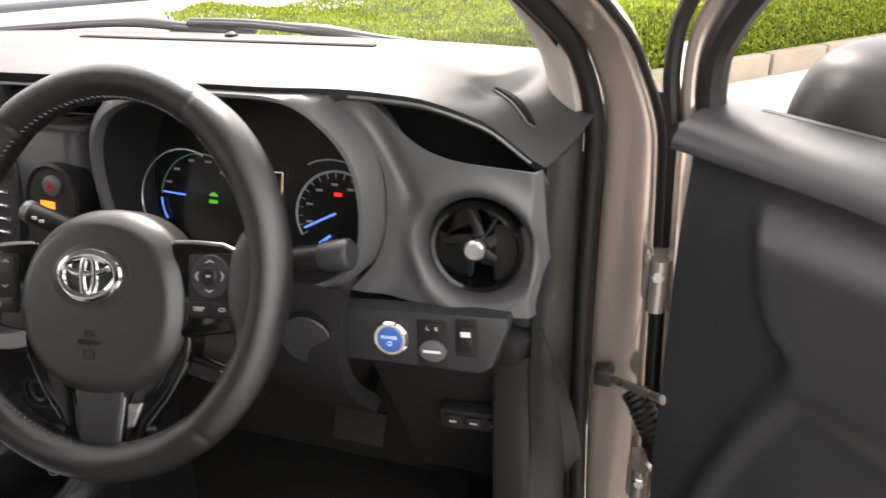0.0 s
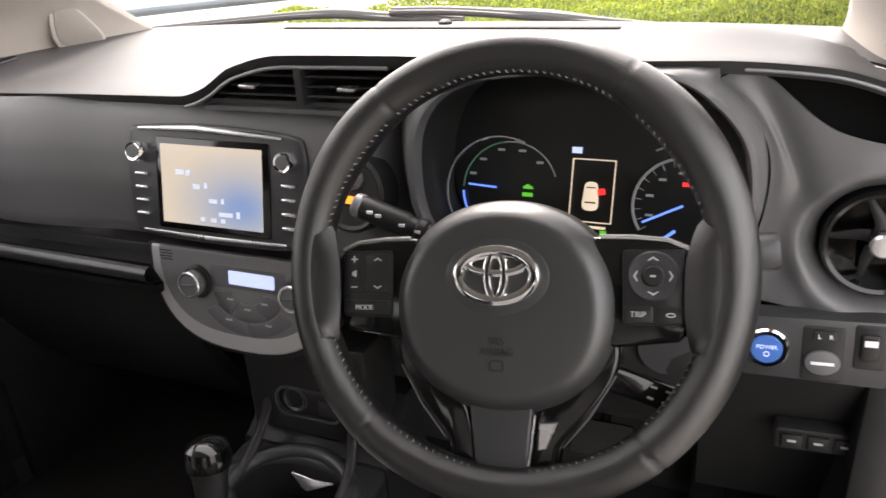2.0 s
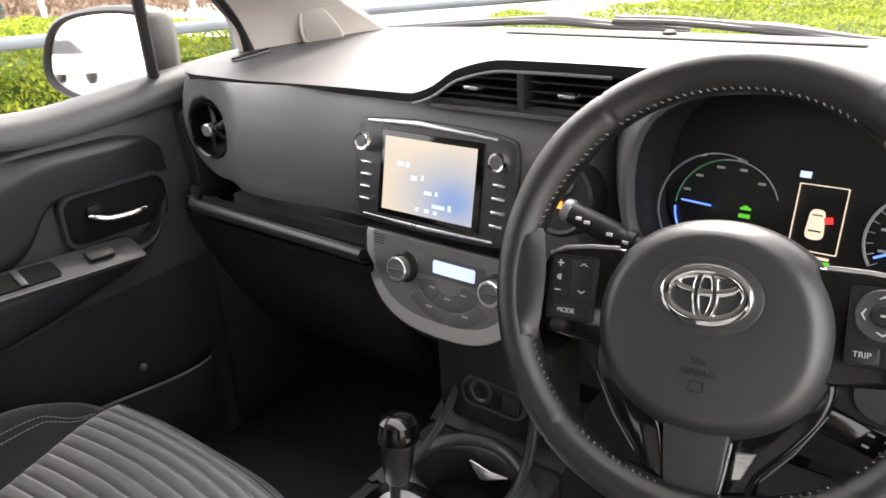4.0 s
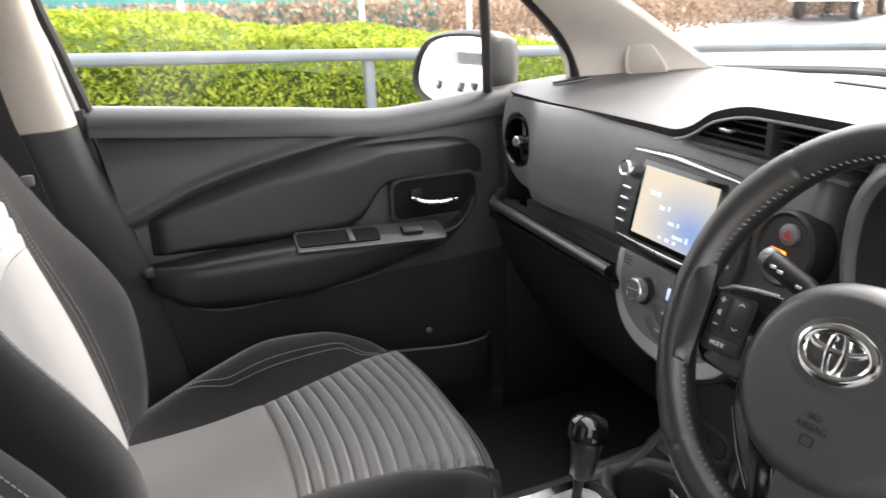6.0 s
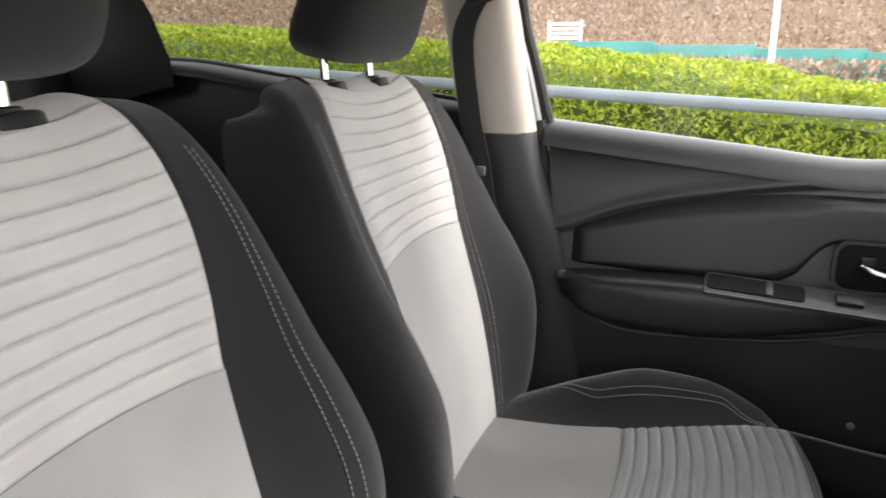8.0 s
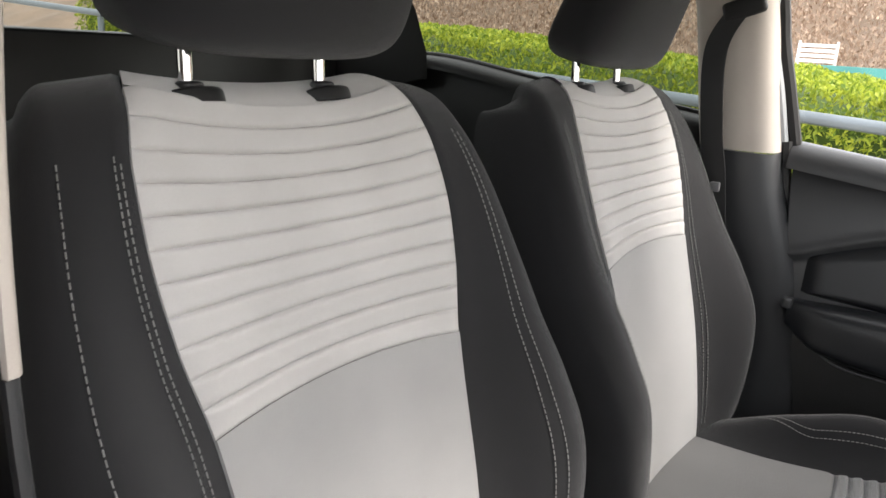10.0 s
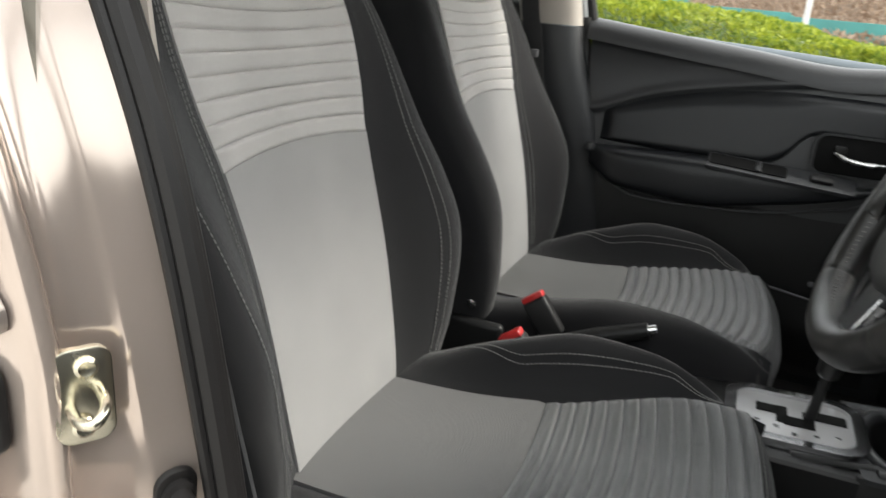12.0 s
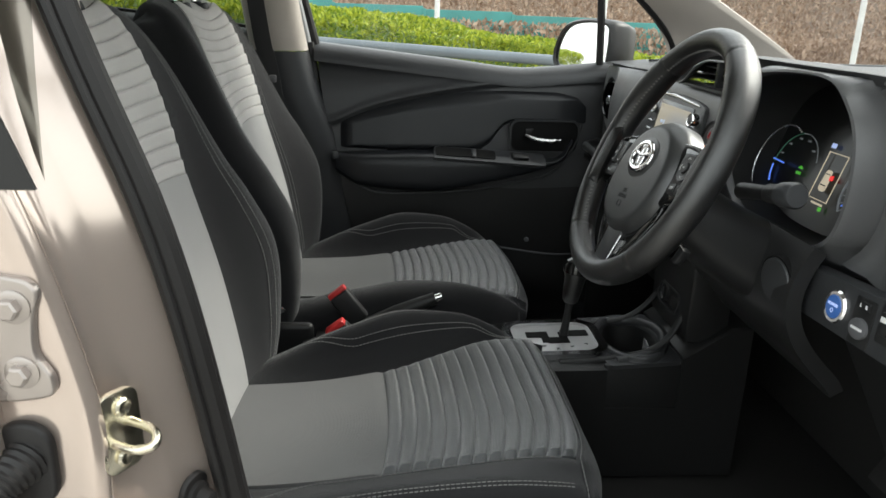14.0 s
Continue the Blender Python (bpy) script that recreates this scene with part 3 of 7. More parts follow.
def rear_bench():
    rb = thing("rear_bench", "dark rear bench seat behind the front seats", "car seat")
    part("bench_cushion", between((-0.62, -1.36, 0.40), (0.62, -0.98, 0.58), 0.05, 4), M_CLOTH_BLACK, rb)
    bk = box(1.26, 0.16, 0.50, 0.05, 4, pose(0, -1.47, 0.72, -18, 0, 0))
    part("bench_back", bk, M_BLACK, rb)
    return rb


rear_bench()


# ---- steering wheel ----
# wheel axes: x right, y up along the rim's plane, z towards the driver
WHEEL = plane_frame((0.359, 0.013, 0.979), (1, 0, 0), (0, math.sin(radians(25.5)), math.cos(radians(25.5)))) @ pose(0, 0, 0, 0, 0, 6.5)
RIM_R, RIM_T = 0.1770, 0.0190
RIM_UP = 0.009  # the rim stands a little above the badge


def rim_path(a):
    """Middle of the rim at angle a; the foot is drawn a little flat."""
    r = RIM_R * (1 - 0.012 * smooth01((-math.sin(a) - 0.75) / 0.25))
    return Vector((r * math.cos(a), RIM_UP + r * math.sin(a), 0))


def rim_point(a, q, grow=0.0):
    c = rim_path(a)
    out = Vector((math.cos(a), math.sin(a), 0))
    grip = 0.0025 * (math.exp(-((math.degrees(a) % 360 - 38) / 16) ** 2) + math.exp(-((math.degrees(a) % 360 - 142) / 16) ** 2))
    r = RIM_T + grip + grow
    return c + out * (r * 0.92 * math.cos(q)) + Vector((0, 0, r * 1.06 * math.sin(q)))


SEAMS = [math.atan2(0.147, 0.102), math.atan2(0.147, -0.102), math.atan2(-0.130, -0.112), math.atan2(-0.130, 0.112)]


def ring_chevron(w, h, t):
    """Outline of a thin chevron pointing up."""
    return [(-w, -h / 2), (-w + t, -h / 2 - t * 0.3), (0, h / 2 - t), (w - t, -h / 2 - t * 0.3), (w, -h / 2), (0, h / 2 + t * 0.3)][::-1]


def steering_wheel():
    sw = thing("steering_wheel", "black leather three-spoke steering wheel with control buttons", "steering wheel", m=WHEEL)

    def rim(u, v):
        a = 2 * math.pi * u
        d = min(abs(math.atan2(math.sin(a - s), math.cos(a - s))) for s in SEAMS)
        return rim_point(a, 2 * math.pi * v, -0.0016 * math.exp(-(d / 0.008) ** 2))
    bm = sheet(rim, 360, 24, wrap=True)
    bmesh.ops.remove_doubles(bm, verts=bm.verts[:], dist=1e-6)
    rm = part("rim", bm, M_LEATHER, sw, "black grained leather rim", 60)
    # hand stitching on the inner side of the rim
    runs = ((math.degrees(SEAMS[0]), 180 - math.degrees(SEAMS[0]), M_STITCHDARK), (128, 172, M_STITCHDARK), (192, 226, M_STITCHDARK), (232, 262, M_STITCHDARK), (278, 308, M_STITCHDARK), (314, 350, M_STITCHDARK), (10, 48, M_STITCHDARK))
    for a0, a1, mat in runs:
        bms = []
        n = int((a1 - a0) / 2.2)
        for k in range(n):
            a = radians(a0 + (a1 - a0) * (k + 0.5) / n)
            p0 = rim_point(a, radians(163), 0.0002)
            p1 = rim_point(a + 0.009, radians(154), 0.0002)
            bms.append((p0, p1))
        bm = bmesh.new()
        for p0, p1 in bms:
            d = (p1 - p0).normalized()
            nrm = ((p0 - rim_path(math.atan2(p0.y - RIM_UP, p0.x))).normalized())
            s = d.cross(nrm).normalized() * 0.0007
            h = nrm * 0.0006
            vs = [bm.verts.new(q) for q in (p0 - s - h, p0 + s - h, p1 + s - h, p1 - s - h, p0 - s * 0.5 + h, p0 + s * 0.5 + h, p1 + s * 0.5 + h, p1 - s * 0.5 + h)]
            for f in ((4, 5, 6, 7), (0, 1, 5, 4), (1, 2, 6, 5), (2, 3, 7, 6), (3, 0, 4, 7)):
                bm.faces.new([vs[i] for i in f])
        part("stitching", bm, mat, rm)
    # airbag cover: a round cushion with a broad sloped border
    c = Vector((0, -0.0205, 0))
    out = []
    for k in range(72):
        a = 2 * math.pi * k / 72
        ca, sa = math.cos(a), math.sin(a)
        out.append(Vector((0.0955 * math.copysign(abs(ca) ** 0.94, ca), 0.0875 * math.copysign(abs(sa) ** 0.94, sa), 0)))
    rings = []
    for k, z in ((1.0, -0.030), (1.0, -0.012), (0.992, -0.007), (0.975, -0.003), (0.93, 0.0030), (0.88, 0.0080), (0.84, 0.0108), (0.81, 0.0119), (0.77, 0.0123), (0.70, 0.0126), (0.50, 0.0135), (0.2, 0.014), (0.02, 0.014)):
        rings.append([c + p * k + Vector((0, 0, z)) for p in out])
    pad = part("airbag_cover", loft(rings), M_AIRBAG, sw, "grained dark grey airbag cover", 50)
    # oval badge: plain chrome rings in a shallow dish
    def oval_ring(rx, ry, cy, w):
        path = [(rx * math.cos(2 * math.pi * k / 56), cy + ry * math.sin(2 * math.pi * k / 56), 0.0160) for k in range(56)]
        return part("badge_ring", tube(path, w, 10, closed=True, flat=0.6), M_CHROME, pad, "chrome oval ring")
    part("badge_dish", slab(oval(0.043, 0.031, 48, 0, 0.004), 0.003, 0.0012, m=Matrix.Translation((0, 0, 0.0142))), M_AIRBAG, pad)
    oval_ring(0.0312, 0.0198, 0.005, 0.0046)
    oval_ring(0.0072, 0.0186, 0.005, 0.0035)
    oval_ring(0.0240, 0.0072, 0.0140, 0.0034)
    text_mesh("SRS", 0.0082, M_EMBOSS, pad, pose(0, -0.047, 0.0140), "embossed_lettering", 0.0005)
    text_mesh("AIRBAG", 0.0082, M_EMBOSS, pad, pose(0, -0.0555, 0.0139), "embossed_lettering", 0.0005)
    part("embossed_mark", ring_plate(rounded(0.012, 0.009, 0.002, 3), rounded(0.0095, 0.0065, 0.001, 3), 0.002, pose(0, -0.0665, 0.0142)), M_EMBOSS, pad)
    # side spokes: gloss black housings with matt key pads
    for sx in (-1, 1):
        body = [(0.074, 0.036), (0.100, 0.036), (0.128, 0.034), (0.143, 0.029), (0.150, 0.018), (0.151, -0.014), (0.148, -0.034), (0.138, -0.044), (0.112, -0.047), (0.090, -0.050), (0.074, -0.046)]
        body = [(x * sx, y) for x, y in body]
        sp = part("spoke", slab(body if sx > 0 else body[::-1], 0.026, 0.005, 3, Matrix.Translation((0, 0, 0.0005))), M_PIANO, sw, "gloss black spoke")
        # Satin line stands for the bright reflection along the spoke's top edge.
        part("spoke_trim_or_glint", tube([(0.080 * sx, 0.0355, 0.0005), (0.105 * sx, 0.0350, 0.0005), (0.130 * sx, 0.0325, 0.0), (0.145 * sx, 0.026, -0.001)], 0.0019, 8), M_SATIN, sp)
        kx, ky = 0.1195 * sx, -0.003
        keys = part("key_pad", slab(rounded(0.046, 0.057, 0.0035, 4, kx, ky), 0.006, 0.0015, m=Matrix.Translation((0, 0, 0.0035))), M_KEYS, sp)
        z = 0.0045
        if sx > 0:
            part("ring_key", lathe([(0.0, 0), (0.0190, 0), (0.0190, 0.0010), (0.0178, 0.0022), (0.011, 0.0014), (0, 0.001)], 32, pose(kx, ky + 0.0085, z - 0.0012)), M_PANEL, keys)
            part("centre_key", lathe([(0, 0), (0.0080, 0), (0.0080, 0.003), (0.0068, 0.0042), (0, 0.0042)], 24, pose(kx, ky + 0.0085, z - 0.0012)), M_KEYS, keys)
            part("key_mark", box(0.0042, 0.0016, 0.0005, 0, 1, pose(kx, ky + 0.0085, z + 0.0032)), M_PRINT, keys)
            for ang in range(4):
                chev = ring_chevron(0.0044, 0.0026, 0.0012)
                part("arrow_mark", slab(chev, 0.0006, m=pose(kx, ky + 0.0085, z + 0.0012, 0, 0, 90 * ang) @ Matrix.Translation((0, 0.0130, 0))), M_PRINT, keys)
            part("key", slab(rounded(0.0215, 0.0125, 0.0015, 3, kx - 0.0112, ky - 0.0205), 0.003, 0.0008, m=Matrix.Translation((0, 0, z))), M_KEYS, keys)
            part("key", slab(rounded(0.0205, 0.0125, 0.0015, 3, kx + 0.0115, ky - 0.0205), 0.003, 0.0008, m=Matrix.Translation((0, 0, z))), M_KEYS, keys)
            text_mesh("TRIP", 0.0060, M_PRINT, keys, pose(kx - 0.0112, ky - 0.0205, z + 0.0003))
            part("arrow_mark", ring_plate(oval(0.0036, 0.0018, 16, kx + 0.0125, ky - 0.0205), oval(0.0025, 0.0009, 16, kx + 0.0125, ky - 0.0205), 0.0005, Matrix.Translation((0, 0, z + 0.0004))), M_PRINT, keys)
        else:
            for cx, w, marks in ((kx - 0.0120, 0.0185, (0.0125, 0.0005, -0.0115)), (kx + 0.0105, 0.0215, (0.0125, -0.0115))):
                key = part("rocker_key", slab(rounded(w, 0.0345, 0.002, 3, cx, ky + 0.0085), 0.003, 0.001, m=Matrix.Translation((0, 0, z))), M_KEYS, keys)
                for n, dy in enumerate(marks):
                    if len(marks) == 3:
                        bm = box(0.0058, 0.0013, 0.0005, 0, 1, pose(cx, ky + 0.0085 + dy, z + 0.0003))
                        if n == 0:
                            bm = join(bm, box(0.0013, 0.0058, 0.0005, 0, 1, pose(cx, ky + 0.0085 + dy, z + 0.0003)))
                        elif n == 1:
                            bm = slab([(-0.002, -0.0015), (0.002, -0.003), (0.002, 0.003), (-0.002, 0.0015)], 0.0005, m=pose(cx, ky + 0.0085, z + 0.0005))
                    else:
                        bm = slab(ring_chevron(0.0040, 0.0024, 0.0011), 0.0006, m=pose(cx, ky + 0.0085 + dy, z + 0.0005, 0, 0, 0 if n == 0 else 180))
                    part("key_mark", bm, M_PRINT, key)
            part("key", slab(rounded(0.0430, 0.0125, 0.0015, 3, kx - 0.0003, ky - 0.0205), 0.003, 0.0008, m=Matrix.Translation((0, 0, z))), M_KEYS, keys)
            text_mesh("MODE", 0.0060, M_PRINT, keys, pose(kx - 0.002, ky - 0.0205, z + 0.0003))
        # leather of the rim drawn in over the spoke's end
        def flare(u, v, sx=sx):
            y = 0.038 - 0.088 * v
            a = math.asin(max(-1.0, min(1.0, (y - RIM_UP) / RIM_R)))
            xo = RIM_R * math.cos(a) - 0.004
            xi = 0.149 + 0.016 * abs(2 * v - 1) ** 3
            w = math.sin(math.pi * u)
            return Vector((sx * (xi + (xo - xi) * u), y, -0.004 + 0.005 * u + 0.002 * w))
        part("spoke_end", sheet(flare, 12, 20, 0.016 * sx), M_LEATHER, sp, "", 60)
    # lower double spoke, gloss black, round a satin insert
    for sx in (-1, 1):
        o = [(p.x * sx, p.y) for p in curve_points([(0.082, -0.040, 0), (0.094, -0.048, 0), (0.090, -0.074, 0), (0.070, -0.104, 0), (0.048, -0.130, 0), (0.041, -0.156, 0), (0.022, -0.158, 0), (0.024, -0.125, 0), (0.034, -0.096, 0), (0.062, -0.078, 0)], 4, True)]
        arm = part("lower_spoke", slab(o if sx < 0 else o[::-1], 0.022, 0.005, 3, Matrix.Translation((0, 0, -0.004))), M_PIANO, sw, "gloss black spoke")
        part("spoke_trim_or_glint", tube([(0.0905 * sx, -0.072, -0.006), (0.071 * sx, -0.1045, -0.006), (0.0495 * sx, -0.1305, -0.006)], 0.0007, 6), M_GREY, arm)
    o = [(-0.027, -0.097), (0.027, -0.097), (0.0235, -0.135), (0.0205, -0.153), (-0.0205, -0.153), (-0.0235, -0.135)]
    ins = part("spoke_insert", slab(o, 0.02, 0.003, 3, Matrix.Translation((0, 0, 0.001))), M_PANEL, sw, "satin dark grey spoke insert")
    part("insert_edge", tube([(0.0278, -0.106, -0.001), (0.0245, -0.135, -0.001), (0.0218, -0.151, -0.001)], 0.0010, 6), M_SATIN, ins)
    # Satin piece stands for a bright reflection on the gloss arm.
    o = [(0.031, -0.112), (0.046, -0.110), (0.037, -0.132), (0.030, -0.134)]
    part("spoke_trim_or_glint", slab(o[::-1], 0.02, 0.001, 1, Matrix.Translation((0, 0, -0.0015))), M_SATIN, sw)
    part("hub", lathe([(0.03, -0.10), (0.045, -0.07), (0.052, -0.03), (0.050, -0.006), (0.0, -0.006)], 32), M_BLACK, sw)
    return sw


steering_wheel()


def steering_column():
    col = thing("steering_column", "dark plastic steering column with two control stalks", "steering column")
    w = WHEEL
    rings = []
    for z, rx, ry, dy in ((-0.035, 0.052, 0.040, -0.020), (-0.07, 0.062, 0.046, -0.034), (-0.14, 0.070, 0.052, -0.045), (-0.24, 0.075, 0.058, -0.05)):
        rings.append([w @ Vector((rx * math.copysign(abs(math.cos(a)) ** 0.7, math.cos(a)), dy + ry * math.copysign(abs(math.sin(a)) ** 0.7, math.sin(a)), z)) for a in [2 * math.pi * k / 32 for k in range(32)]])
    part("column_shroud", loft(rings), M_BLACK, col)
    # stalks
    p0, p1 = Vector((0.285, 0.112, 0.958)), Vector((0.172, 0.113, 0.992))
    st = part("stalk", tube([p0, p0.lerp(p1, 0.35), p0.lerp(p1, 0.6)], [0.012, 0.010, 0.011], 14), M_BLACK, col, "wiper stalk")
    part("stalk_grip", tube([p0.lerp(p1, 0.45), p0.lerp(p1, 0.50), p0.lerp(p1, 0.88), p0.lerp(p1, 0.92)], [0.010, 0.0125, 0.0120, 0.0115], 18), M_BLACK, st)
    part("stalk_cap", tube([p0.lerp(p1, 0.915), p0.lerp(p1, 0.93), p0.lerp(p1, 0.985), p1], [0.0115, 0.0128, 0.0120, 0.010], 18), M_SATINGREY, st, "silver grey end cap")
    part("stalk_collar", tube([p0.lerp(p1, 0.30), p0.lerp(p1, 0.32), p0.lerp(p1, 0.38), p0.lerp(p1, 0.40)], [0.010, 0.0130, 0.0130, 0.010], 16), M_BLACK, st)
    for k in (0.35, 0.5, 0.72, 0.8):
        q = p0.lerp(p1, k)
        part("stalk_mark", box(0.006, 0.003, 0.003, 0, 1, Matrix.Translation(q + Vector((0, -0.0110, 0.004)))), M_WHITE, st)
    q0, q1 = Vector((0.44, 0.112, 0.962)), Vector((0.566, 0.116, 0.986))
    st = part("stalk", tube([q0, q0.lerp(q1, 0.6)], [0.011, 0.009], 14), M_BLACK, col, "light stalk")
    part("stalk_grip", tube([q0.lerp(q1, 0.50), q0.lerp(q1, 0.54), q0.lerp(q1, 0.74), q0.lerp(q1, 0.76)], [0.009, 0.0120, 0.0120, 0.010], 16), M_BLACK, st)
    part("stalk_cap", tube([q0.lerp(q1, 0.74), q0.lerp(q1, 0.77), q0.lerp(q1, 0.97), q1], [0.011, 0.0150, 0.0160, 0.0135], 20), M_PANEL, st, "dark grey turning cap")
    C = WHEEL @ pose(0.112, -0.084, -0.026, 0, 18, -20)
    cr = part("cruise_stalk", box(0.070, 0.022, 0.014, 0.005, 3, C), M_PIANO, col, "small gloss black cruise control stalk")
    part("stalk_cap", box(0.012, 0.023, 0.015, 0.004, 2, C @ Matrix.Translation((0.032, 0, 0))), M_KEYS, cr)
    for k in range(4):
        part("stalk_mark", box(0.005, 0.0018, 0.0005, 0, 1, C @ Matrix.Translation((0.002 + 0.012 * (k // 2), 0.005 - 0.009 * (k % 2), 0.0073))), M_PRINT, cr)
    return col


steering_column()


# ---- dashboard ----
EDGE_Z = [(-0.74, 1.036), (-0.53, 1.044), (-0.33, 1.050), (-0.135, 1.054), (-0.10, 1.064), (-0.05, 1.092), (0.02, 1.107), (0.20, 1.110), (0.36, 1.110), (0.47, 1.109), (0.56, 1.103), (0.63, 1.081), (0.675, 1.043), (0.690, 1.029), (0.72, 1.026)]
EDGE_Y = [(-0.74, 0.34), (-0.69, 0.262), (-0.655, 0.228), (-0.6, 0.216), (-0.2, 0.214), (-0.13, 0.211), (0.0, 0.205), (0.2, 0.195), (0.4, 0.190), (0.5, 0.205), (0.6, 0.215), (0.70, 0.25), (0.72, 0.27)]


def dash_top_z(x, v):
    """Height of the top pad; v runs from the front edge (0) to the windscreen (1)."""
    zf = interp(x, EDGE_Z)
    flat = max(zf, 1.046) if x < 0.6 else zf + (1.05 - zf) * smooth01(v * 1.6)
    base = flat + (1.056 - flat) * smooth01(v * 1.15)
    hump = 0.021 * math.exp(-((x - 0.465) / 0.115) ** 2) * math.exp(-((v - 0.26) / 0.13) ** 2)
    return base + hump


def dashboard():
    d = thing("dashboard", "dark grained plastic dashboard with instruments, screen and vents", "dashboard",
              m=Matrix.Translation((0.012, 0.014, 0.011)) @ Matrix.Diagonal((1.026, 1, 1, 1)))

    def top(u, v):
        x = -0.735 + (1.423 + 0.030 * smooth01(v * 2.2)) * u
        yf = interp(x, EDGE_Y)
        yb = 0.83 - 0.10 * abs(x / 0.7) ** 3
        if v < 0.12:
            a = v / 0.12 * math.pi / 2
            z = dash_top_z(x, 0)
            return Vector((x, yf + 0.010 * (1 - math.sin(a)), z - 0.014 * (1 - math.sin(a))))
        t = (v - 0.12) / 0.88
        return Vector((x, yf + (yb - yf) * t, dash_top_z(x, t)))
    tp = part("top_pad", sheet(top, 120, 40, 0.002), M_DASHTOP, d, "soft grained top pad", 60)
    # Flat near-black strip stands for the shade inside the slot.
    part("defrost_slot", sheet(lambda u, v: Vector((-0.32 + 0.62 * u, 0.735 + 0.016 * v, dash_top_z(-0.32 + 0.62 * u, 0.86) + 0.0022)), 40, 1, 0.002), M_DEEP, tp)
    part("light_sensor", lathe([(0.0, 0), (0.013, 0), (0.012, 0.006), (0.006, 0.010), (0, 0.0105)], 20, pose(-0.02, 0.80, 1.054)), M_BLACK, tp)
    for x, y0, y1, x1 in ((-0.650, 0.33, 0.43, -0.668), (0.664, 0.305, 0.385, 0.606)):
        a, b = Vector((x, y0, 0)), Vector((x1, y1, 0))
        n = (b - a).normalized()
        w = Vector((-n.y, n.x, 0)) * 0.006

        def on_top(u, v, a=a, b=b, w=w):
            p = a.lerp(b, v) + w * (2 * u - 1) * math.sin(math.pi * (0.08 + 0.84 * v)) ** 0.4
            yf = interp(p.x, EDGE_Y)
            yb = 0.83 - 0.10 * abs(p.x / 0.7) ** 3
            return Vector((p.x, p.y, dash_top_z(p.x, (p.y - yf) / (yb - yf)) + 0.0022))
        ds = part("side_defroster", sheet(on_top, 8, 16, 0.004), M_DEEP, tp)
        for k in range(6):
            v = 0.12 + 0.15 * k
            part("defroster_slat", tube([on_top(0.06, v), on_top(0.5, v) + Vector((0, 0, 0.001)), on_top(0.94, v)], 0.0013, 6), M_GREY, ds)
        rim = [on_top(0, k / 12) for k in range(13)] + [on_top(1, 1 - k / 12) for k in range(13)]
        part("defroster_rim", tube(rim + [rim[0]], 0.0012, 6), M_DASH, ds)
    # passenger fascia
    def fascia(u, v):
        x = -0.678 + 0.836 * u
        z = 1.048 - 0.185 * v
        y = interp(v, [(0, 0.214), (0.04, 0.206), (0.10, 0.199), (0.22, 0.192), (0.40, 0.185), (0.65, 0.180), (0.90, 0.181), (1.0, 0.186)])
        y += (0.218 - y) * smooth01((-0.47 - x) / 0.10) + 0.018 * smooth01((x + 0.42) / 0.16)
        r = math.hypot(x + 0.600, z - 0.952)
        y += 0.050 * (1 - smooth01((r - 0.048) / 0.007))
        if x < -0.56:
            e = math.hypot((x + 0.56) / 0.112, (z - 0.9555) / (0.125 if z > 0.9555 else 0.096))
            y += 0.09 * smooth01((e - 0.92) / 0.36) ** 1.5
        y += 0.055 * smooth01((x - 0.112) / 0.046)
        return Vector((x, y, min(z, interp(x, EDGE_Z) - 0.004)))
    part("fascia", sheet(fascia, 200, 48, -0.004), M_DASH, d, "smooth dark grey fascia", 60)
    # tray under the fascia
    part("tray_recess", between((-0.56, 0.215, 0.802), (-0.215, 0.34, 0.840), 0.004), M_PANEL, d, "inner wall of the tray")

    def lip(u, v):
        x = -0.672 + 0.470 * u
        yb = 0.158 + 0.05 * smooth01((-0.60 - x) / 0.07)
        pts = ((0.026, 0.800), (0.020, 0.814), (0.015, 0.826), (0.009, 0.831), (0.001, 0.830), (-0.004, 0.824), (-0.002, 0.814), (0.008, 0.806), (0.05, 0.796))
        k = v * (len(pts) - 1)
        i = min(int(k), len(pts) - 2)
        t = k - i
        return Vector((x, yb + pts[i][0] + (pts[i + 1][0] - pts[i][0]) * t, pts[i][1] + (pts[i + 1][1] - pts[i][1]) * t + 0.006 * (1 - u)))
    # Tray floor in near-black, so the slot's shade is in its colour.
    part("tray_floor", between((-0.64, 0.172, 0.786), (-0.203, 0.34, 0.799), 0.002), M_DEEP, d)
    part("tray_lip", sheet(lip, 40, 28), M_PANEL, d, "open tray with a rounded lip", 50)

    def glove(u, v):
        x = -0.68 + 0.468 * u
        z = 0.822 - 0.33 * v
        return Vector((x, 0.215 + 0.04 * v + 0.12 * v * v, z))
    part("glovebox_lid", sheet(glove, 20, 16, 0.02), M_BLACK, d)

    # centre air vents
    def brow_z(x):
        return interp(x, EDGE_Z) - 0.010
    # Black sheet across the back of the vents carries their inner shade.
    part("vent_recess_shade", sheet(lambda u, v: Vector((-0.115 + 0.275 * u, 0.285, 1.048 + (brow_z(-0.115 + 0.275 * u) - 1.048) * v)), 30, 4), M_DEEP, d)
    part("vent_floor", sheet(lambda u, v: Vector((-0.098 + 0.25 * u, 0.210 + 0.08 * v, 1.044)), 10, 2, 0.005), M_DASH, d)
    part("vent_brow", tube([(x, interp(x, EDGE_Y) + 0.002, brow_z(x) - 0.004) for x in [-0.13 + 0.015 * k for k in range(20)]], 0.0022, 8), M_SATINGREY, d, "thin grey vent trim")
    for k in range(4):
        zz = 1.057 + 0.0115 * k
        xs = [-0.115 + 0.01 * i for i in range(35) if brow_z(-0.115 + 0.01 * i) - 0.004 > zz]
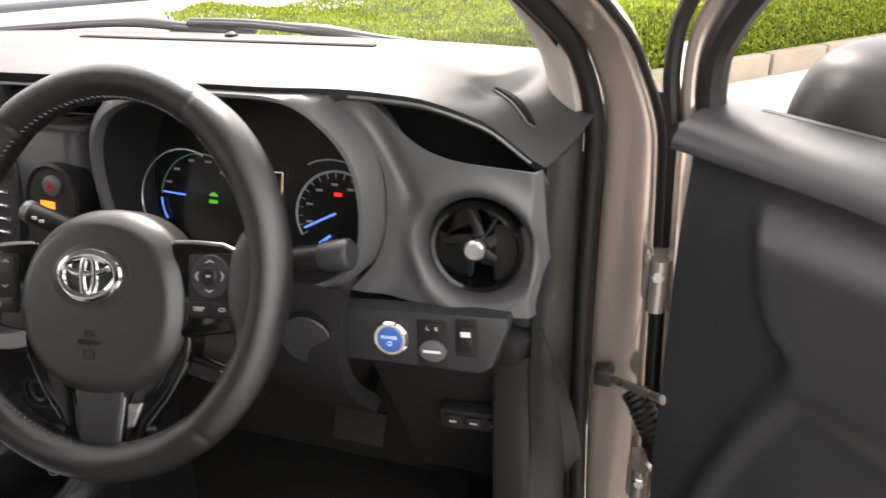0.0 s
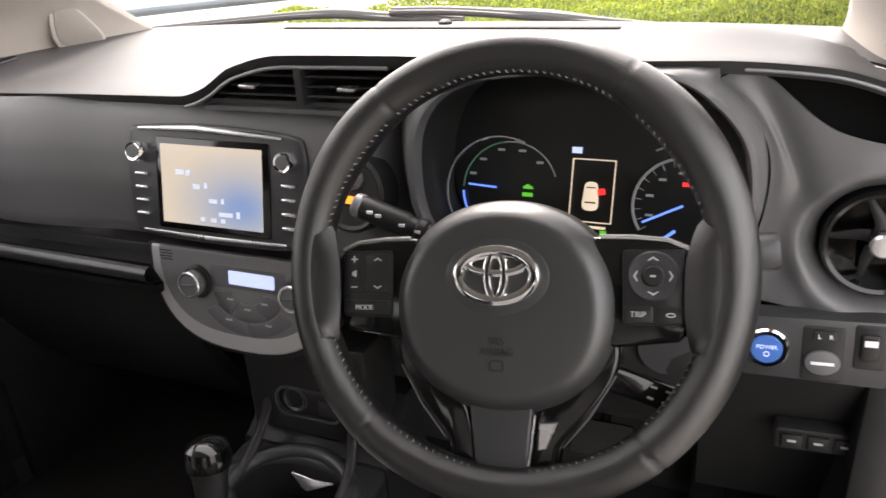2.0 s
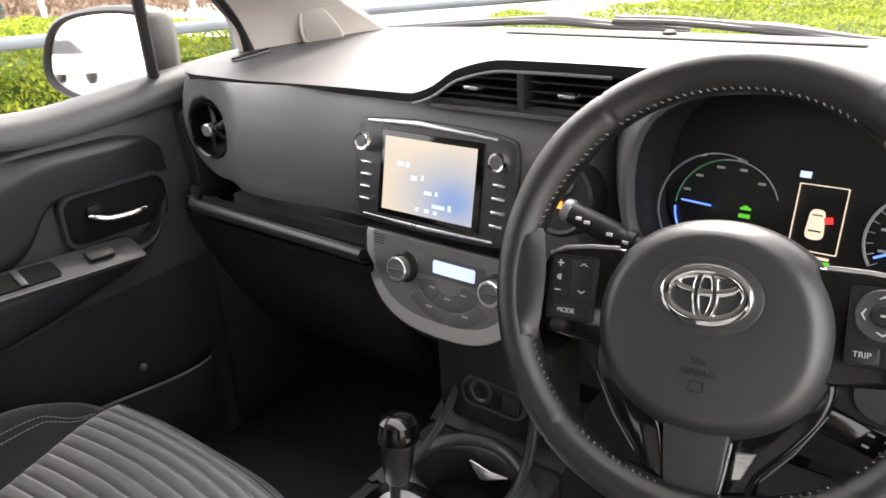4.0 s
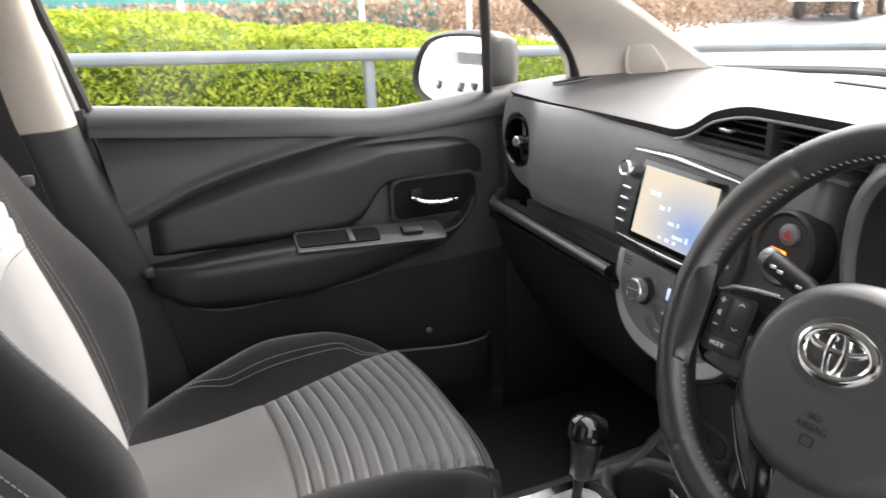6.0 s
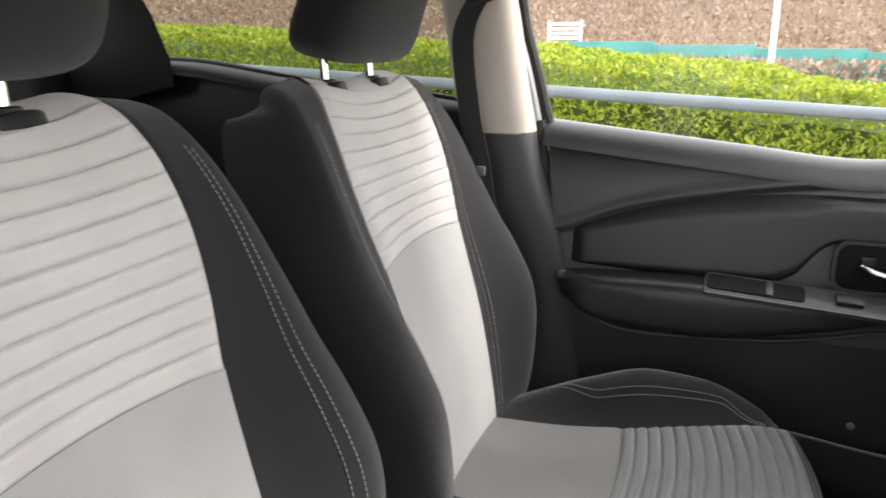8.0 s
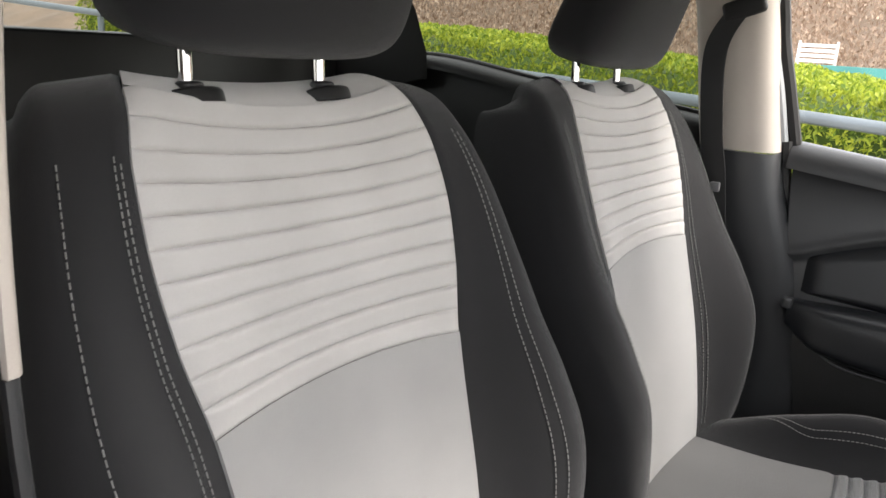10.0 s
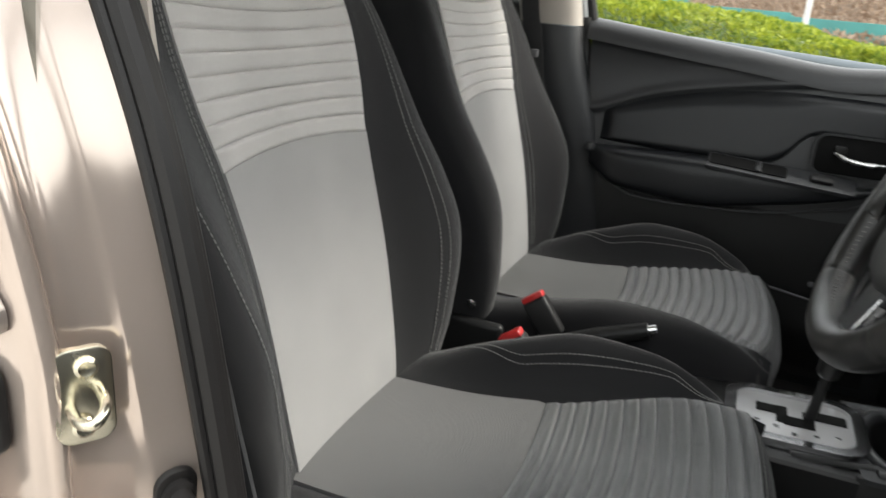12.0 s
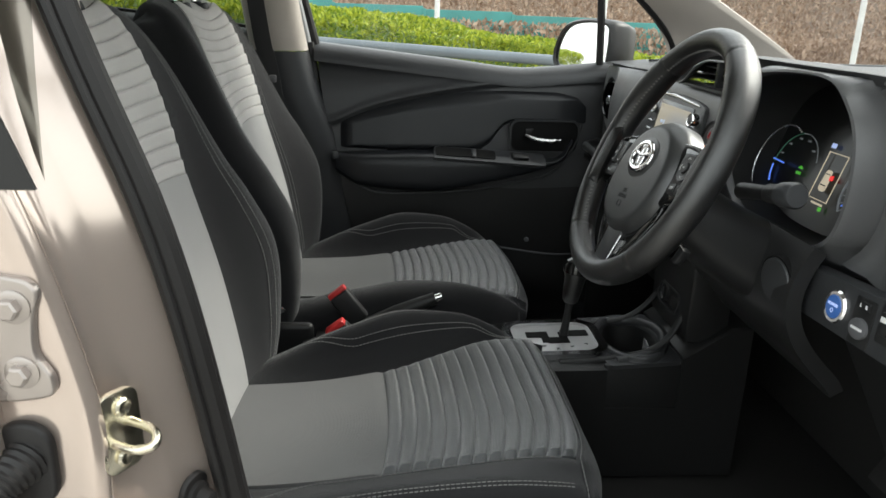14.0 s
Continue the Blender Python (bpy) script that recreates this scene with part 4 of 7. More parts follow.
        if len(xs) > 2:
            part("vent_slat", between((xs[0], 0.222, zz - 0.0014), (0.165, 0.252, zz + 0.0014), 0.001, 1), M_PANEL, d)
    for xx in (0.028,):
        part("vent_divider", between((xx, 0.214, 1.047), (xx + 0.011, 0.26, 1.100), 0.003), M_PANEL, d)
    for xx in (-0.045, 0.085):
        part("vent_tab", between((xx, 0.210, 1.066), (xx + 0.022, 0.226, 1.071), 0.0015), M_SATIN, d)

    # instrument binnacle
    IN = curve_points([(0.47 + 0.952 * (x - 0.47), 1.243 + 0.952 * (z - 1.243), 0) for x, z in ((0.176, 0.985), (0.192, 1.045), (0.240, 1.078), (0.335, 1.090), (0.428, 1.089), (0.474, 1.066), (0.507, 1.022), (0.513, 0.955), (0.492, 0.895), (0.43, 0.862), (0.35, 0.855), (0.26, 0.864), (0.19, 0.91))], 5, True)
    c = Vector((0.356, 0.988, 0))

    def ring(k, y, dx=0.0, dz=0.0):
        out = []
        for p in IN:
            kk = 1.07 + (k - 1.07) * 0.2 if k > 1.07 and p.x > 0.46 else k
            out.append(Vector((c.x + (p.x - c.x) * kk + dx, y, c.y + (p.y - c.y) * kk + dz)))
        return out

    def capped(rg):
        return [Vector((p.x, p.y, min(p.z, interp(p.x, EDGE_Z) - 0.006))) for p in rg]
    part("binnacle", loft([ring(0.992, 0.187), ring(0.998, 0.181), capped(ring(1.02, 0.176)), capped(ring(1.05, 0.177)), capped(ring(1.10, 0.186)), capped(ring(1.18, 0.212)), capped(ring(1.32, 0.255)), capped(ring(1.46, 0.32))], cap=False), M_DASH, d, "hooded instrument binnacle", 50)
    part("binnacle_tunnel", loft([ring(0.93, 0.30), ring(0.96, 0.24), ring(0.992, 0.187)], cap=False), M_BLACK, d, "matte black binnacle lining", 50)
    cl = part("instrument_panel", slab([(p.x - c.x, p.z - c.y) for p in ring(0.945, 0)], 0.01, m=plane_frame((c.x, 0.264, c.y), (1, 0, 0), (0, 0.32, 1))), M_FACE, d, "black instrument panel with lit dials")
    F = plane_frame((0.356, 0.264, 1.000), (1, 0, 0), (0, 0.32, 1)) @ Matrix.Diagonal((0.958, 0.958, 0.958, 1))

    def dial(cx, cy, r, a0, a1, w, mat, name="dial_arc", n=40, z=0.001):
        path = [(cx + r * math.cos(radians(a0 + (a1 - a0) * k / n)), cy + r * math.sin(radians(a0 + (a1 - a0) * k / n)), z) for k in range(n + 1)]
        return part(name, moved(tube(path, w, 6), F), mat, cl)

    def bar(cx, cy, w, h, ang, mat, name="lit_mark", z=0.0015):
        return part(name, box(w, h, 0.001, 0, 1, F @ pose(cx, cy, z, 0, 0, ang)), mat, cl)
    lx, ly = -0.092, -0.052
    dial(lx - 0.006, ly, 0.061, 64, 228, 0.0016, M_SATIN, "dial_rim", z=0.026)
    dial(lx, ly, 0.056, 20, 100, 0.0008, M_DIAL)
    dial(lx, ly, 0.056, 100, 180, 0.0010, M_DIMGREEN)
    dial(lx, ly, 0.056, 185, 215, 0.0012, M_NEEDLE)
    bar(lx - 0.030, ly + 0.003, 0.034, 0.0022, -3, M_NEEDLE, "needle", 0.010)
    mark = [(-0.0058, -0.0022), (0.0058, -0.0022), (0.0056, 0.0006), (0.0030, 0.0010), (0.0016, 0.0028), (-0.0020, 0.0028), (-0.0034, 0.0010), (-0.0056, 0.0004)]
    part("lit_mark", slab(mark, 0.001, m=F @ Matrix.Translation((lx + 0.022, ly + 0.005, 0.0018))), M_GREEN, cl)
    bar(lx + 0.022, ly - 0.004, 0.012, 0.0046, 0, M_GREEN)
    for a in (45, 75, 105, 135, 160):
        bar(lx + 0.048 * math.cos(radians(a)), ly + 0.048 * math.sin(radians(a)), 0.008, 0.003, 0, M_DIAL, "dial_figure")
    # trip display
    tx, ty = 0.003, -0.046
    part("display_frame", ring_plate(rounded(0.048, 0.072, 0.001, 2, tx, ty), rounded(0.0455, 0.0695, 0.001, 2, tx, ty), 0.001, F @ Matrix.Translation((0, 0, 0.0015))), M_CREAM, cl)
    car = [(p.x, p.y) for p in curve_points([(-0.0085, -0.013, 0), (-0.0082, 0.002, 0), (-0.0065, 0.014, 0), (0.0, 0.0165, 0), (0.0065, 0.014, 0), (0.0082, 0.002, 0), (0.0085, -0.013, 0), (0.0, -0.0165, 0)], 4, True)]
    part("display_car_graphic", slab(car[::-1], 0.001, 0.0002, m=F @ Matrix.Translation((tx - 0.001, ty - 0.006, 0.0022))), M_CREAM, cl)
    bar(tx - 0.001, ty - 0.013, 0.012, 0.0016, 0, M_DEEP, "display_car_line", 0.0026)
    bar(tx - 0.001, ty + 0.004, 0.010, 0.0012, 0, M_DEEP, "display_car_line", 0.0026)
    bar(tx + 0.0105, ty + 0.000, 0.008, 0.007, 12, M_REDLAMP, "door_warning_graphic", 0.0024)
    bar(tx - 0.020, ty + 0.045, 0.011, 0.007, 0, M_LCD)
    bar(tx + 0.004, ty - 0.041, 0.028, 0.003, 0, M_CREAM)
    bar(tx + 0.016, ty - 0.047, 0.007, 0.006, 0, M_GREEN)
    rx, ry = 0.100, -0.055
    dial(rx, ry, 0.052, -30, 215, 0.0016, M_DIAL)
    dial(rx, ry, 0.066, 12, 118, 0.0011, M_SATIN, "dial_rim", z=0.018)
    dial(rx, ry, 0.066, -50, 12, 0.0030, M_SATIN, "dial_rim", z=0.012)
    for k in range(19):
        a = radians(215 - 245 * k / 18)
        bar(rx + 0.047 * math.cos(a), ry + 0.047 * math.sin(a), 0.007, 0.0009, math.degrees(a), M_DIAL, "dial_tick")
    for a in (200, 165, 130, 95, 60, 25):
        bar(rx + 0.036 * math.cos(radians(a)), ry + 0.036 * math.sin(radians(a)), 0.008, 0.0028, 0, M_DIAL, "dial_figure")
    bar(rx - 0.020, ry - 0.010, 0.046, 0.0026, 28, M_NEEDLE, "needle")
    bar(rx - 0.012, ry - 0.033, 0.018, 0.0034, 40, M_NEEDLE, "needle")
    bar(rx + 0.002, ry + 0.024, 0.0090, 0.0045, 0, M_REDLAMP)

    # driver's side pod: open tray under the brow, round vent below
    # Opening's dark inside is a flat near-black sheet, shade put in its colour.
    part("pod_recess_shade", sheet(lambda u, v: Vector((0.470 + 0.225 * u, 0.285, 1.0 + (interp(0.470 + 0.225 * u, EDGE_Z) - 0.008 - 1.0) * v)), 20, 2), M_DEEP, d)
    part("pod_trim", tube([(x, interp(x, EDGE_Y) + 0.004, interp(x, EDGE_Z) - 0.008) for x in [0.497 + 0.0095 * k for k in range(20)]], 0.0018, 8), M_SATINGREY, d, "thin silver trim")
    vc = Vector((0.628, 0.214, 0.941))

    left = curve_points([(0.480, 0.872, 0), (0.512, 0.912, 0), (0.527, 0.96, 0), (0.526, 1.02, 0), (0.500, 1.066, 0), (0.466, 1.088, 0)], 8)

    OPEN_LOW = [(0.466, 1.106), (0.491, 1.102), (0.5185, 1.090), (0.542, 1.071), (0.566, 1.052), (0.584, 1.043), (0.614, 1.036), (0.643, 1.034), (0.70, 1.031)]

    def pod(u, v):
        k = min(1.0, v / 0.9)
        q = k * (len(left) - 1)
        i = min(int(q), len(left) - 2)
        a = left[i].lerp(left[i + 1], q - i)
        bx = 0.705 - 0.012 * k
        x = a.x + (bx - a.x) * u
        top = interp(x, OPEN_LOW)
        z = a.y + (0.870 + (top - 0.870) * k - a.y) * smooth01(u / 0.20)
        r = math.hypot(x - vc.x, z - vc.z)
        y = 0.214 + 0.004 * math.exp(-(u / 0.06) ** 2) + 0.009 * math.exp(-((u - 0.18) / 0.12) ** 2)
        y += 0.060 * (1 - smooth01((r - 0.045) / 0.010)) + 0.014 * (1 - smooth01((r - 0.053) / 0.018)) - 0.008 * math.exp(-((r - 0.072) / 0.012) ** 2)
        y += 0.06 * smooth01((x - 0.686) / 0.024) - 0.008 * smooth01((0.90 - z) / 0.04)
        if v > 0.9:
            t = (v - 0.9) / 0.1
            y += 0.004 * (1 - math.cos(t * math.pi / 2)) + 0.085 * t * t
            z += 0.002 * math.sin(min(1.0, t * 3) * math.pi) - 0.060 * t * t
        return Vector((x, y, z))
    part("side_pod", sheet(pod, 90, 70), M_DASH, d, "flared pod round the side vent", 60)
    # end cover between the dashboard and the door pillar
    def end_cover(u, v):
        z = 0.32 + 0.708 * v
        yf = interp(z, [(0.32, 0.345), (0.60, 0.255), (0.80, 0.212), (0.87, 0.214), (0.96, 0.235), (1.015, 0.268)])
        return Vector((0.702 + 0.004 * math.sin(math.pi * u) - 0.012 * math.exp(-u / 0.06), yf + (0.455 - yf) * u, z))
    part("end_cover", sheet(end_cover, 24, 30), M_BLACK, d, "dark plain end cover", 60)
    return d


dash = dashboard()


def round_vent(cx, cy, cz, face, label):
    m = plane_frame((cx, cy, cz), face, (0, 0.05, 1))
    m = m @ Matrix.Scale(1.04, 4)
    rv = thing("round_vent", label, "air vent", m=m, group="round air vents")
    part("bezel", lathe([(0.050, -0.03), (0.050, -0.001), (0.047, 0.003), (0.0435, 0.001), (0.0425, -0.03)], 48), M_PIANO, rv, "gloss black ring")
    part("backing", slab(oval(0.043, 0.043), 0.01, m=Matrix.Translation((0, 0, -0.035))), M_DEEP, rv)
    for k in range(5):
        a = radians(90 + 72 * k)
        bl = []
        for i in range(9):
            r = 0.010 + 0.031 * i / 8
            b = a + 0.35 * math.sin(i / 8 * 1.6)
            bl.append((r * math.cos(b), r * math.sin(b), -0.012 - 0.006 * i / 8))
        part("vane", tube(bl, [0.006 - 0.0035 * i / 8 for i in range(9)], 8, flat=0.25), M_BLACK, rv)
    part("knob", lathe([(0.006, -0.03), (0.009, -0.006), (0.0112, 0.0), (0.0112, 0.006), (0.009, 0.0085), (0, 0.009)], 28), M_SATIN, rv, "silver centre knob")
    return rv


round_vent(0.656, 0.228, 0.953, (1, 0, 0), "round gloss black air vent in the driver's pod")
round_vent(-0.604, 0.234, 0.960, (1, 0.12, 0), "round gloss black air vent by the passenger door")


# ---- infotainment and climate ----
RADIO = plane_frame((-0.083, 0.204, 0.958), (1, 0, 0), (0, 0.22, 1)) @ Matrix.Scale(1.048, 4)


def radio():
    r = thing("touch_screen_radio", "lit touch screen radio with knobs and silver keys", "car radio", m=RADIO)
    o = [(p.x, p.y) for p in curve_points([(-0.131, 0.0, 0), (-0.126, 0.056, 0), (-0.106, 0.068, 0), (0.0, 0.072, 0), (0.106, 0.066, 0), (0.128, 0.050, 0), (0.130, 0.0, 0), (0.122, -0.056, 0), (0.104, -0.069, 0), (0.0, -0.072, 0), (-0.104, -0.069, 0), (-0.124, -0.056, 0)], 4, True)]
    part("body", slab(o[::-1], 0.018, 0.005, 3), M_PANEL, r, "dark grey satin surround")
    part("rear_case", between((-0.12, -0.06, -0.06), (0.115, 0.055, -0.012)), M_BLACK, r)
    part("screen_frame", slab(rounded(0.166, 0.112, 0.004), 0.004, 0.001, m=Matrix.Translation((0.000, -0.001, 0.0015))), M_PIANO, r)
    part("screen", box(0.147, 0.096, 0.001, 0, 1, Matrix.Translation((-0.001, -0.001, 0.0022))), M_SCREEN, r, "lit screen, cream turning to blue")
    part("top_trim", tube([(-0.108, 0.064, 0.001), (-0.02, 0.067, 0.002), (0.100, 0.061, 0.001)], [0.002, 0.0045, 0.002], 8, flat=0.6), M_SATIN, r, "silver trim strip")
    part("bottom_trim", tube([(-0.108, -0.062, 0.001), (0.0, -0.064, 0.002), (0.104, -0.062, 0.001)], [0.0015, 0.0025, 0.0015], 8, flat=0.6), M_SATIN, r, "silver trim strip")
    for sx in (-1, 1):
        kx = 0.1075 * sx + 0.001
        part("knob", lathe([(0.0125, -0.004), (0.0125, 0.012), (0.0108, 0.016), (0.0085, 0.0155), (0, 0.015)], 28, Matrix.Translation((kx, 0.036, 0))), M_CHROME, r, "chrome knob")
        part("knob_cap", lathe([(0, 0.0145), (0.0085, 0.0145), (0.008, 0.0162), (0, 0.0165)], 24, Matrix.Translation((kx, 0.036, 0))), M_GREY, r)
        for k in range(4):
            part("key", box(0.019, 0.0042, 0.006, 0.0014, 2, Matrix.Translation((kx, 0.008 - 0.0165 * k, 0.001))), M_SATIN, r)
    # unreadable menu marks
    for x, y, w, h in ((-0.046, 0.014, 0.012, 0.006), (-0.034, 0.014, 0.006, 0.007), (-0.022, -0.002, 0.010, 0.006), (-0.008, 0.000, 0.004, 0.007), (0.002, -0.018, 0.012, 0.005), (0.016, -0.017, 0.004, 0.006), (0.020, -0.033, 0.020, 0.005), (0.038, -0.032, 0.005, 0.008), (-0.014, -0.041, 0.006, 0.005), (0.002, -0.041, 0.008, 0.005), (0.016, -0.041, 0.006, 0.005)):
        part("menu_mark", box(w, h, 0.0004, 0, 1, Matrix.Translation((x, y, 0.0030))), M_MENU, r)
    return r


radio()


def climate():
    m = plane_frame((-0.084, 0.207, 0.855), (1, 0, 0), (0, 0.16, 1))
    c = thing("climate_control", "satin grey climate control panel with dial and lit display", "climate control", m=m)
    out = [(-0.128, 0.008), (0.152, 0.008)]
    for k in range(25):
        a = -math.pi * k / 24
        ca, sa = math.cos(a), math.sin(a)
        out.append((0.012 + 0.142 * math.copysign(abs(ca) ** 0.75, ca), -0.130 * abs(sa) ** 0.8 if sa else 0))
    part("rim", slab([(x * 1.06, y * 1.06 + 0.002) for x, y in out][::1], 0.05, 0.004, 2, Matrix.Translation((0, 0, -0.003))), M_BLACK, c)
    part("panel", slab(out, 0.03, 0.004, 3), M_SATINBRIGHT, c, "satin silver border")
    part("panel_face", slab([(0.012 + (x - 0.012) * 0.90, y * 0.84 + 0.002) for x, y in out], 0.03, 0.003, 2, Matrix.Translation((0, 0, 0.0008))), M_SATINGREY, c, "satin grey panel")
    for dx, dy in ((-0.051, -0.036), (0.108, -0.034)):
        T = Matrix.Translation((dx, dy, 0)) @ Matrix.Scale(0.88, 4)
        dl = part("dial", lathe([(0.0265, 0), (0.0265, 0.003), (0.0225, 0.006), (0.0225, 0.010), (0, 0.010)], 36, T), M_BLACK, c)
        part("dial_drum", lathe([(0.0205, 0.008), (0.0205, 0.0235), (0.0190, 0.0255), (0.0162, 0.0255), (0.0155, 0.0235), (0.0155, 0.008)], 40, T), M_SATIN, dl, "satin silver drum")
        part("dial_face", lathe([(0.0, 0.0238), (0.0154, 0.0238), (0.0150, 0.0246), (0.0, 0.0250)], 32, T), M_GREY, dl)
        part("dial_bar", box(0.027, 0.003, 0.003, 0.001, 1, T @ pose(0, 0, 0.0255, 0, 0, 4)), M_PANEL, dl)
    part("display_window", slab(rounded(0.118, 0.030, 0.004, 4, 0.030, -0.024), 0.004, 0.0005, m=Matrix.Translation((0, 0, 0.0012))), M_GREY, c)
    part("display", slab(rounded(0.072, 0.019, 0.003, 4, 0.036, -0.024), 0.004, 0.0005, m=Matrix.Translation((0, 0, 0.002))), M_LCD, c, "lit pale blue display")
    for k in range(4):
        part("slot", box(0.020, 0.0015, 0.001, 0, 1, Matrix.Translation((-0.103 + 0.002 * (k % 2), 0.0015 - 0.004 * k, 0.0005))), M_BLACK, c)
    def sector(a0, a1, r0, r1, n=8):
        ox, oy, rx, ry = 0.028, -0.040, 0.084, 0.066
        edge = [(r1, a0 + (a1 - a0) * k / n) for k in range(n + 1)] + [(r0, a1 + (a0 - a1) * k / n) for k in range(n + 1)]
        return [(ox + rx * q * math.cos(radians(a)), oy + ry * q * math.sin(radians(a))) for q, a in edge]
    for a0, a1, r0, r1 in ((190, 238, 0.30, 0.66), (240, 300, 0.30, 0.66), (302, 350, 0.30, 0.66), (212, 269, 0.69, 0.98), (271, 328, 0.69, 0.98)):
        key = part("key", slab(sector(a0, a1, r0, r1), 0.004, 0.0012, 2, Matrix.Translation((0, 0, 0.0022))), M_GREY, c)
        x, y = [sum(v) / 2 for v in zip(sector(a0, (a0 + a1) / 2, r0, (r0 + r1) / 2, 1)[1], sector(a0, (a0 + a1) / 2, r0, (r0 + r1) / 2, 1)[2])]
        part("key_mark", box(0.010, 0.0028, 0.0004, 0, 1, Matrix.Translation((x, y, 0.0026))), M_PRINT, key)
    return c


climate()


def hazard_pod():
    m = plane_frame((0.116, 0.202, 0.966), (1, -0.1, 0), (0, 0.2, 1))
    h = thing("hazard_switch_pod", "round dark switch pod with hazard button and orange lamp", "switch panel", m=m)
    part("ring", lathe([(0.046, -0.03), (0.046, 0.002), (0.042, 0.005), (0.038, 0.002), (0, 0.002)], 40), M_BLACK, h)
    part("button", slab(oval(0.015, 0.013, 28, 0.004, 0.018), 0.004, 0.0015, m=Matrix.Translation((0, 0, 0.006))), M_GREY, h)
    part("hazard_mark", ring_plate([(0.0, 0.024), (-0.006, 0.012), (0.008, 0.012)], [(0.0, 0.0215), (-0.003, 0.0135), (0.005, 0.0135)], 0.001, Matrix.Translation((0.003, 0, 0.0072))), M_RED, h)
    part("lit_lamp", box(0.024, 0.009, 0.001, 0, 1, Matrix.Translation((-0.006, -0.007, 0.0036))), M_ORANGE, h)
    return h


hazard_pod()


# ---- driver's switches and lower panels ----
def switch_panel():
    m = plane_frame((0.621, 0.190, 0.860), (1, 0.02, 0.06), (0, 0.12, 1))
    s = thing("switch_panel", "dark switch panel with blue start button", "switch panel", m=m)
    o = [(-0.135, 0.026), (0.080, 0.028), (0.082, 0.020), (0.064, -0.030), (0.050, -0.040), (-0.135, -0.036)]
    part("panel", slab(o[::-1], 0.03, 0.004, 2), M_PANEL, s)
    pb = part("start_button", lathe([(0.0145, 0.0), (0.0145, 0.004), (0.0135, 0.0055), (0, 0.0058)], 32, pose(-0.052, -0.006, 0)), M_BLUEBTN, s, "blue start button")
    part("button_ring", lathe([(0.0205, -0.002), (0.0205, 0.002), (0.0185, 0.0045), (0.0150, 0.0045), (0.0150, -0.002)], 40, pose(-0.052, -0.006, 0)), M_CHROME, pb)
    text_mesh("POWER", 0.0055, M_LCD, pb, pose(-0.052, -0.0035, 0.0060))
    part("power_mark", ring_plate(oval(0.0028, 0.0028, 16, -0.052, -0.0105), oval(0.0020, 0.0020, 16, -0.052, -0.0105), 0.0006, Matrix.Translation((0, 0, 0.0062))), M_LCD, pb)
    sw = part("switch_frame", slab(rounded(0.036, 0.056, 0.003, 3, -0.003, -0.008), 0.003, 0.001, m=Matrix.Translation((0, 0, 0.0012))), M_BLACK, s)
    part("rocker", slab(oval(0.0155, 0.0125, 24, -0.003, -0.016), 0.004, 0.0015, m=Matrix.Translation((0, 0, 0.005))), M_GREY, sw)
    part("rocker_mark", box(0.020, 0.003, 0.0005, 0, 1, Matrix.Translation((-0.003, -0.016, 0.0053))), M_WHITE, sw)
    part("selector", slab(rounded(0.020, 0.010, 0.002, 3, -0.002, 0.011), 0.003, 0.001, m=Matrix.Translation((0, 0, 0.004))), M_BLACK, sw)
    for t, x in (("L", -0.007), ("R", 0.003)):
        text_mesh(t, 0.006, M_WHITE, sw, pose(x, 0.011, 0.0044))
    sw = part("switch_frame", slab(rounded(0.026, 0.044, 0.003, 3, 0.036, 0.002), 0.003, 0.001, m=Matrix.Translation((0, 0, 0.0012))), M_BLACK, s)
    part("dimmer", slab(rounded(0.016, 0.026, 0.003, 3, 0.036, 0.003), 0.005, 0.002, m=Matrix.Translation((0, 0, 0.005))), M_BLACK, sw)
    part("dimmer_mark", box(0.011, 0.006, 0.0005, 0, 1, Matrix.Translation((0.036, 0.008, 0.0053))), M_WHITE, sw)
    return s


switch_panel()


def lower_panels():
    lp = thing("knee_panel", "dark lower dashboard panel under the steering column", "dashboard")

    def knee(u, v):
        x = 0.175 + 0.345 * u
        z = 0.90 - 0.19 * v
        return Vector((x, 0.195 - 0.030 * math.sin(math.pi * min(1, v * 1.1)) + 0.06 * v * v, z))
    part("knee_bolster", sheet(knee, 24, 16, 0.02), M_BLACK, lp)
    disc = plane_frame((0.481, 0.157, 0.852), (1, 0.12, 0), (0, -0.05, 1))
    part("round_cover", lathe([(0.030, -0.01), (0.030, 0.002), (0.0285, 0.0035), (0.0, 0.0035)], 40, disc), M_PANEL, lp, "plain round cover")
    part("cover_groove", lathe([(0.033, -0.01), (0.033, 0.001), (0.0305, 0.001), (0.0305, -0.01)], 40, disc), M_DEEP, lp)

    def under(u, v):
        x = 0.512 + (0.205 + 0.040 * v) * u
        z = 0.850 - 0.365 * v
        return Vector((x, 0.232 + 0.20 * v + 0.05 * smooth01((x - 0.69) / 0.06), z + 0.01 * u))
    part("side_panel", sheet(under, 24, 20, 0.02), M_BLACK, lp)
    strip = plane_frame((0.640, 0.272, 0.688), (1, 0.02, 0.05), (0, -0.12, 1))
    sb = part("switch_strip", slab(rounded(0.090, 0.032, 0.004, 3), 0.02, 0.003, m=strip), M_BLACK, lp)
    for k in range(3):
        b = part("strip_switch", box(0.022, 0.020, 0.006, 0.002, 2, strip @ Matrix.Translation((-0.027 + 0.027 * k, 0, 0.001))), M_BLACK, sb)
        part("switch_mark", box(0.009, 0.003, 0.001, 0, 1, strip @ Matrix.Translation((-0.027 + 0.027 * k, 0.002, 0.0044))), M_PRINT, b)
    return lp


lower_panels()


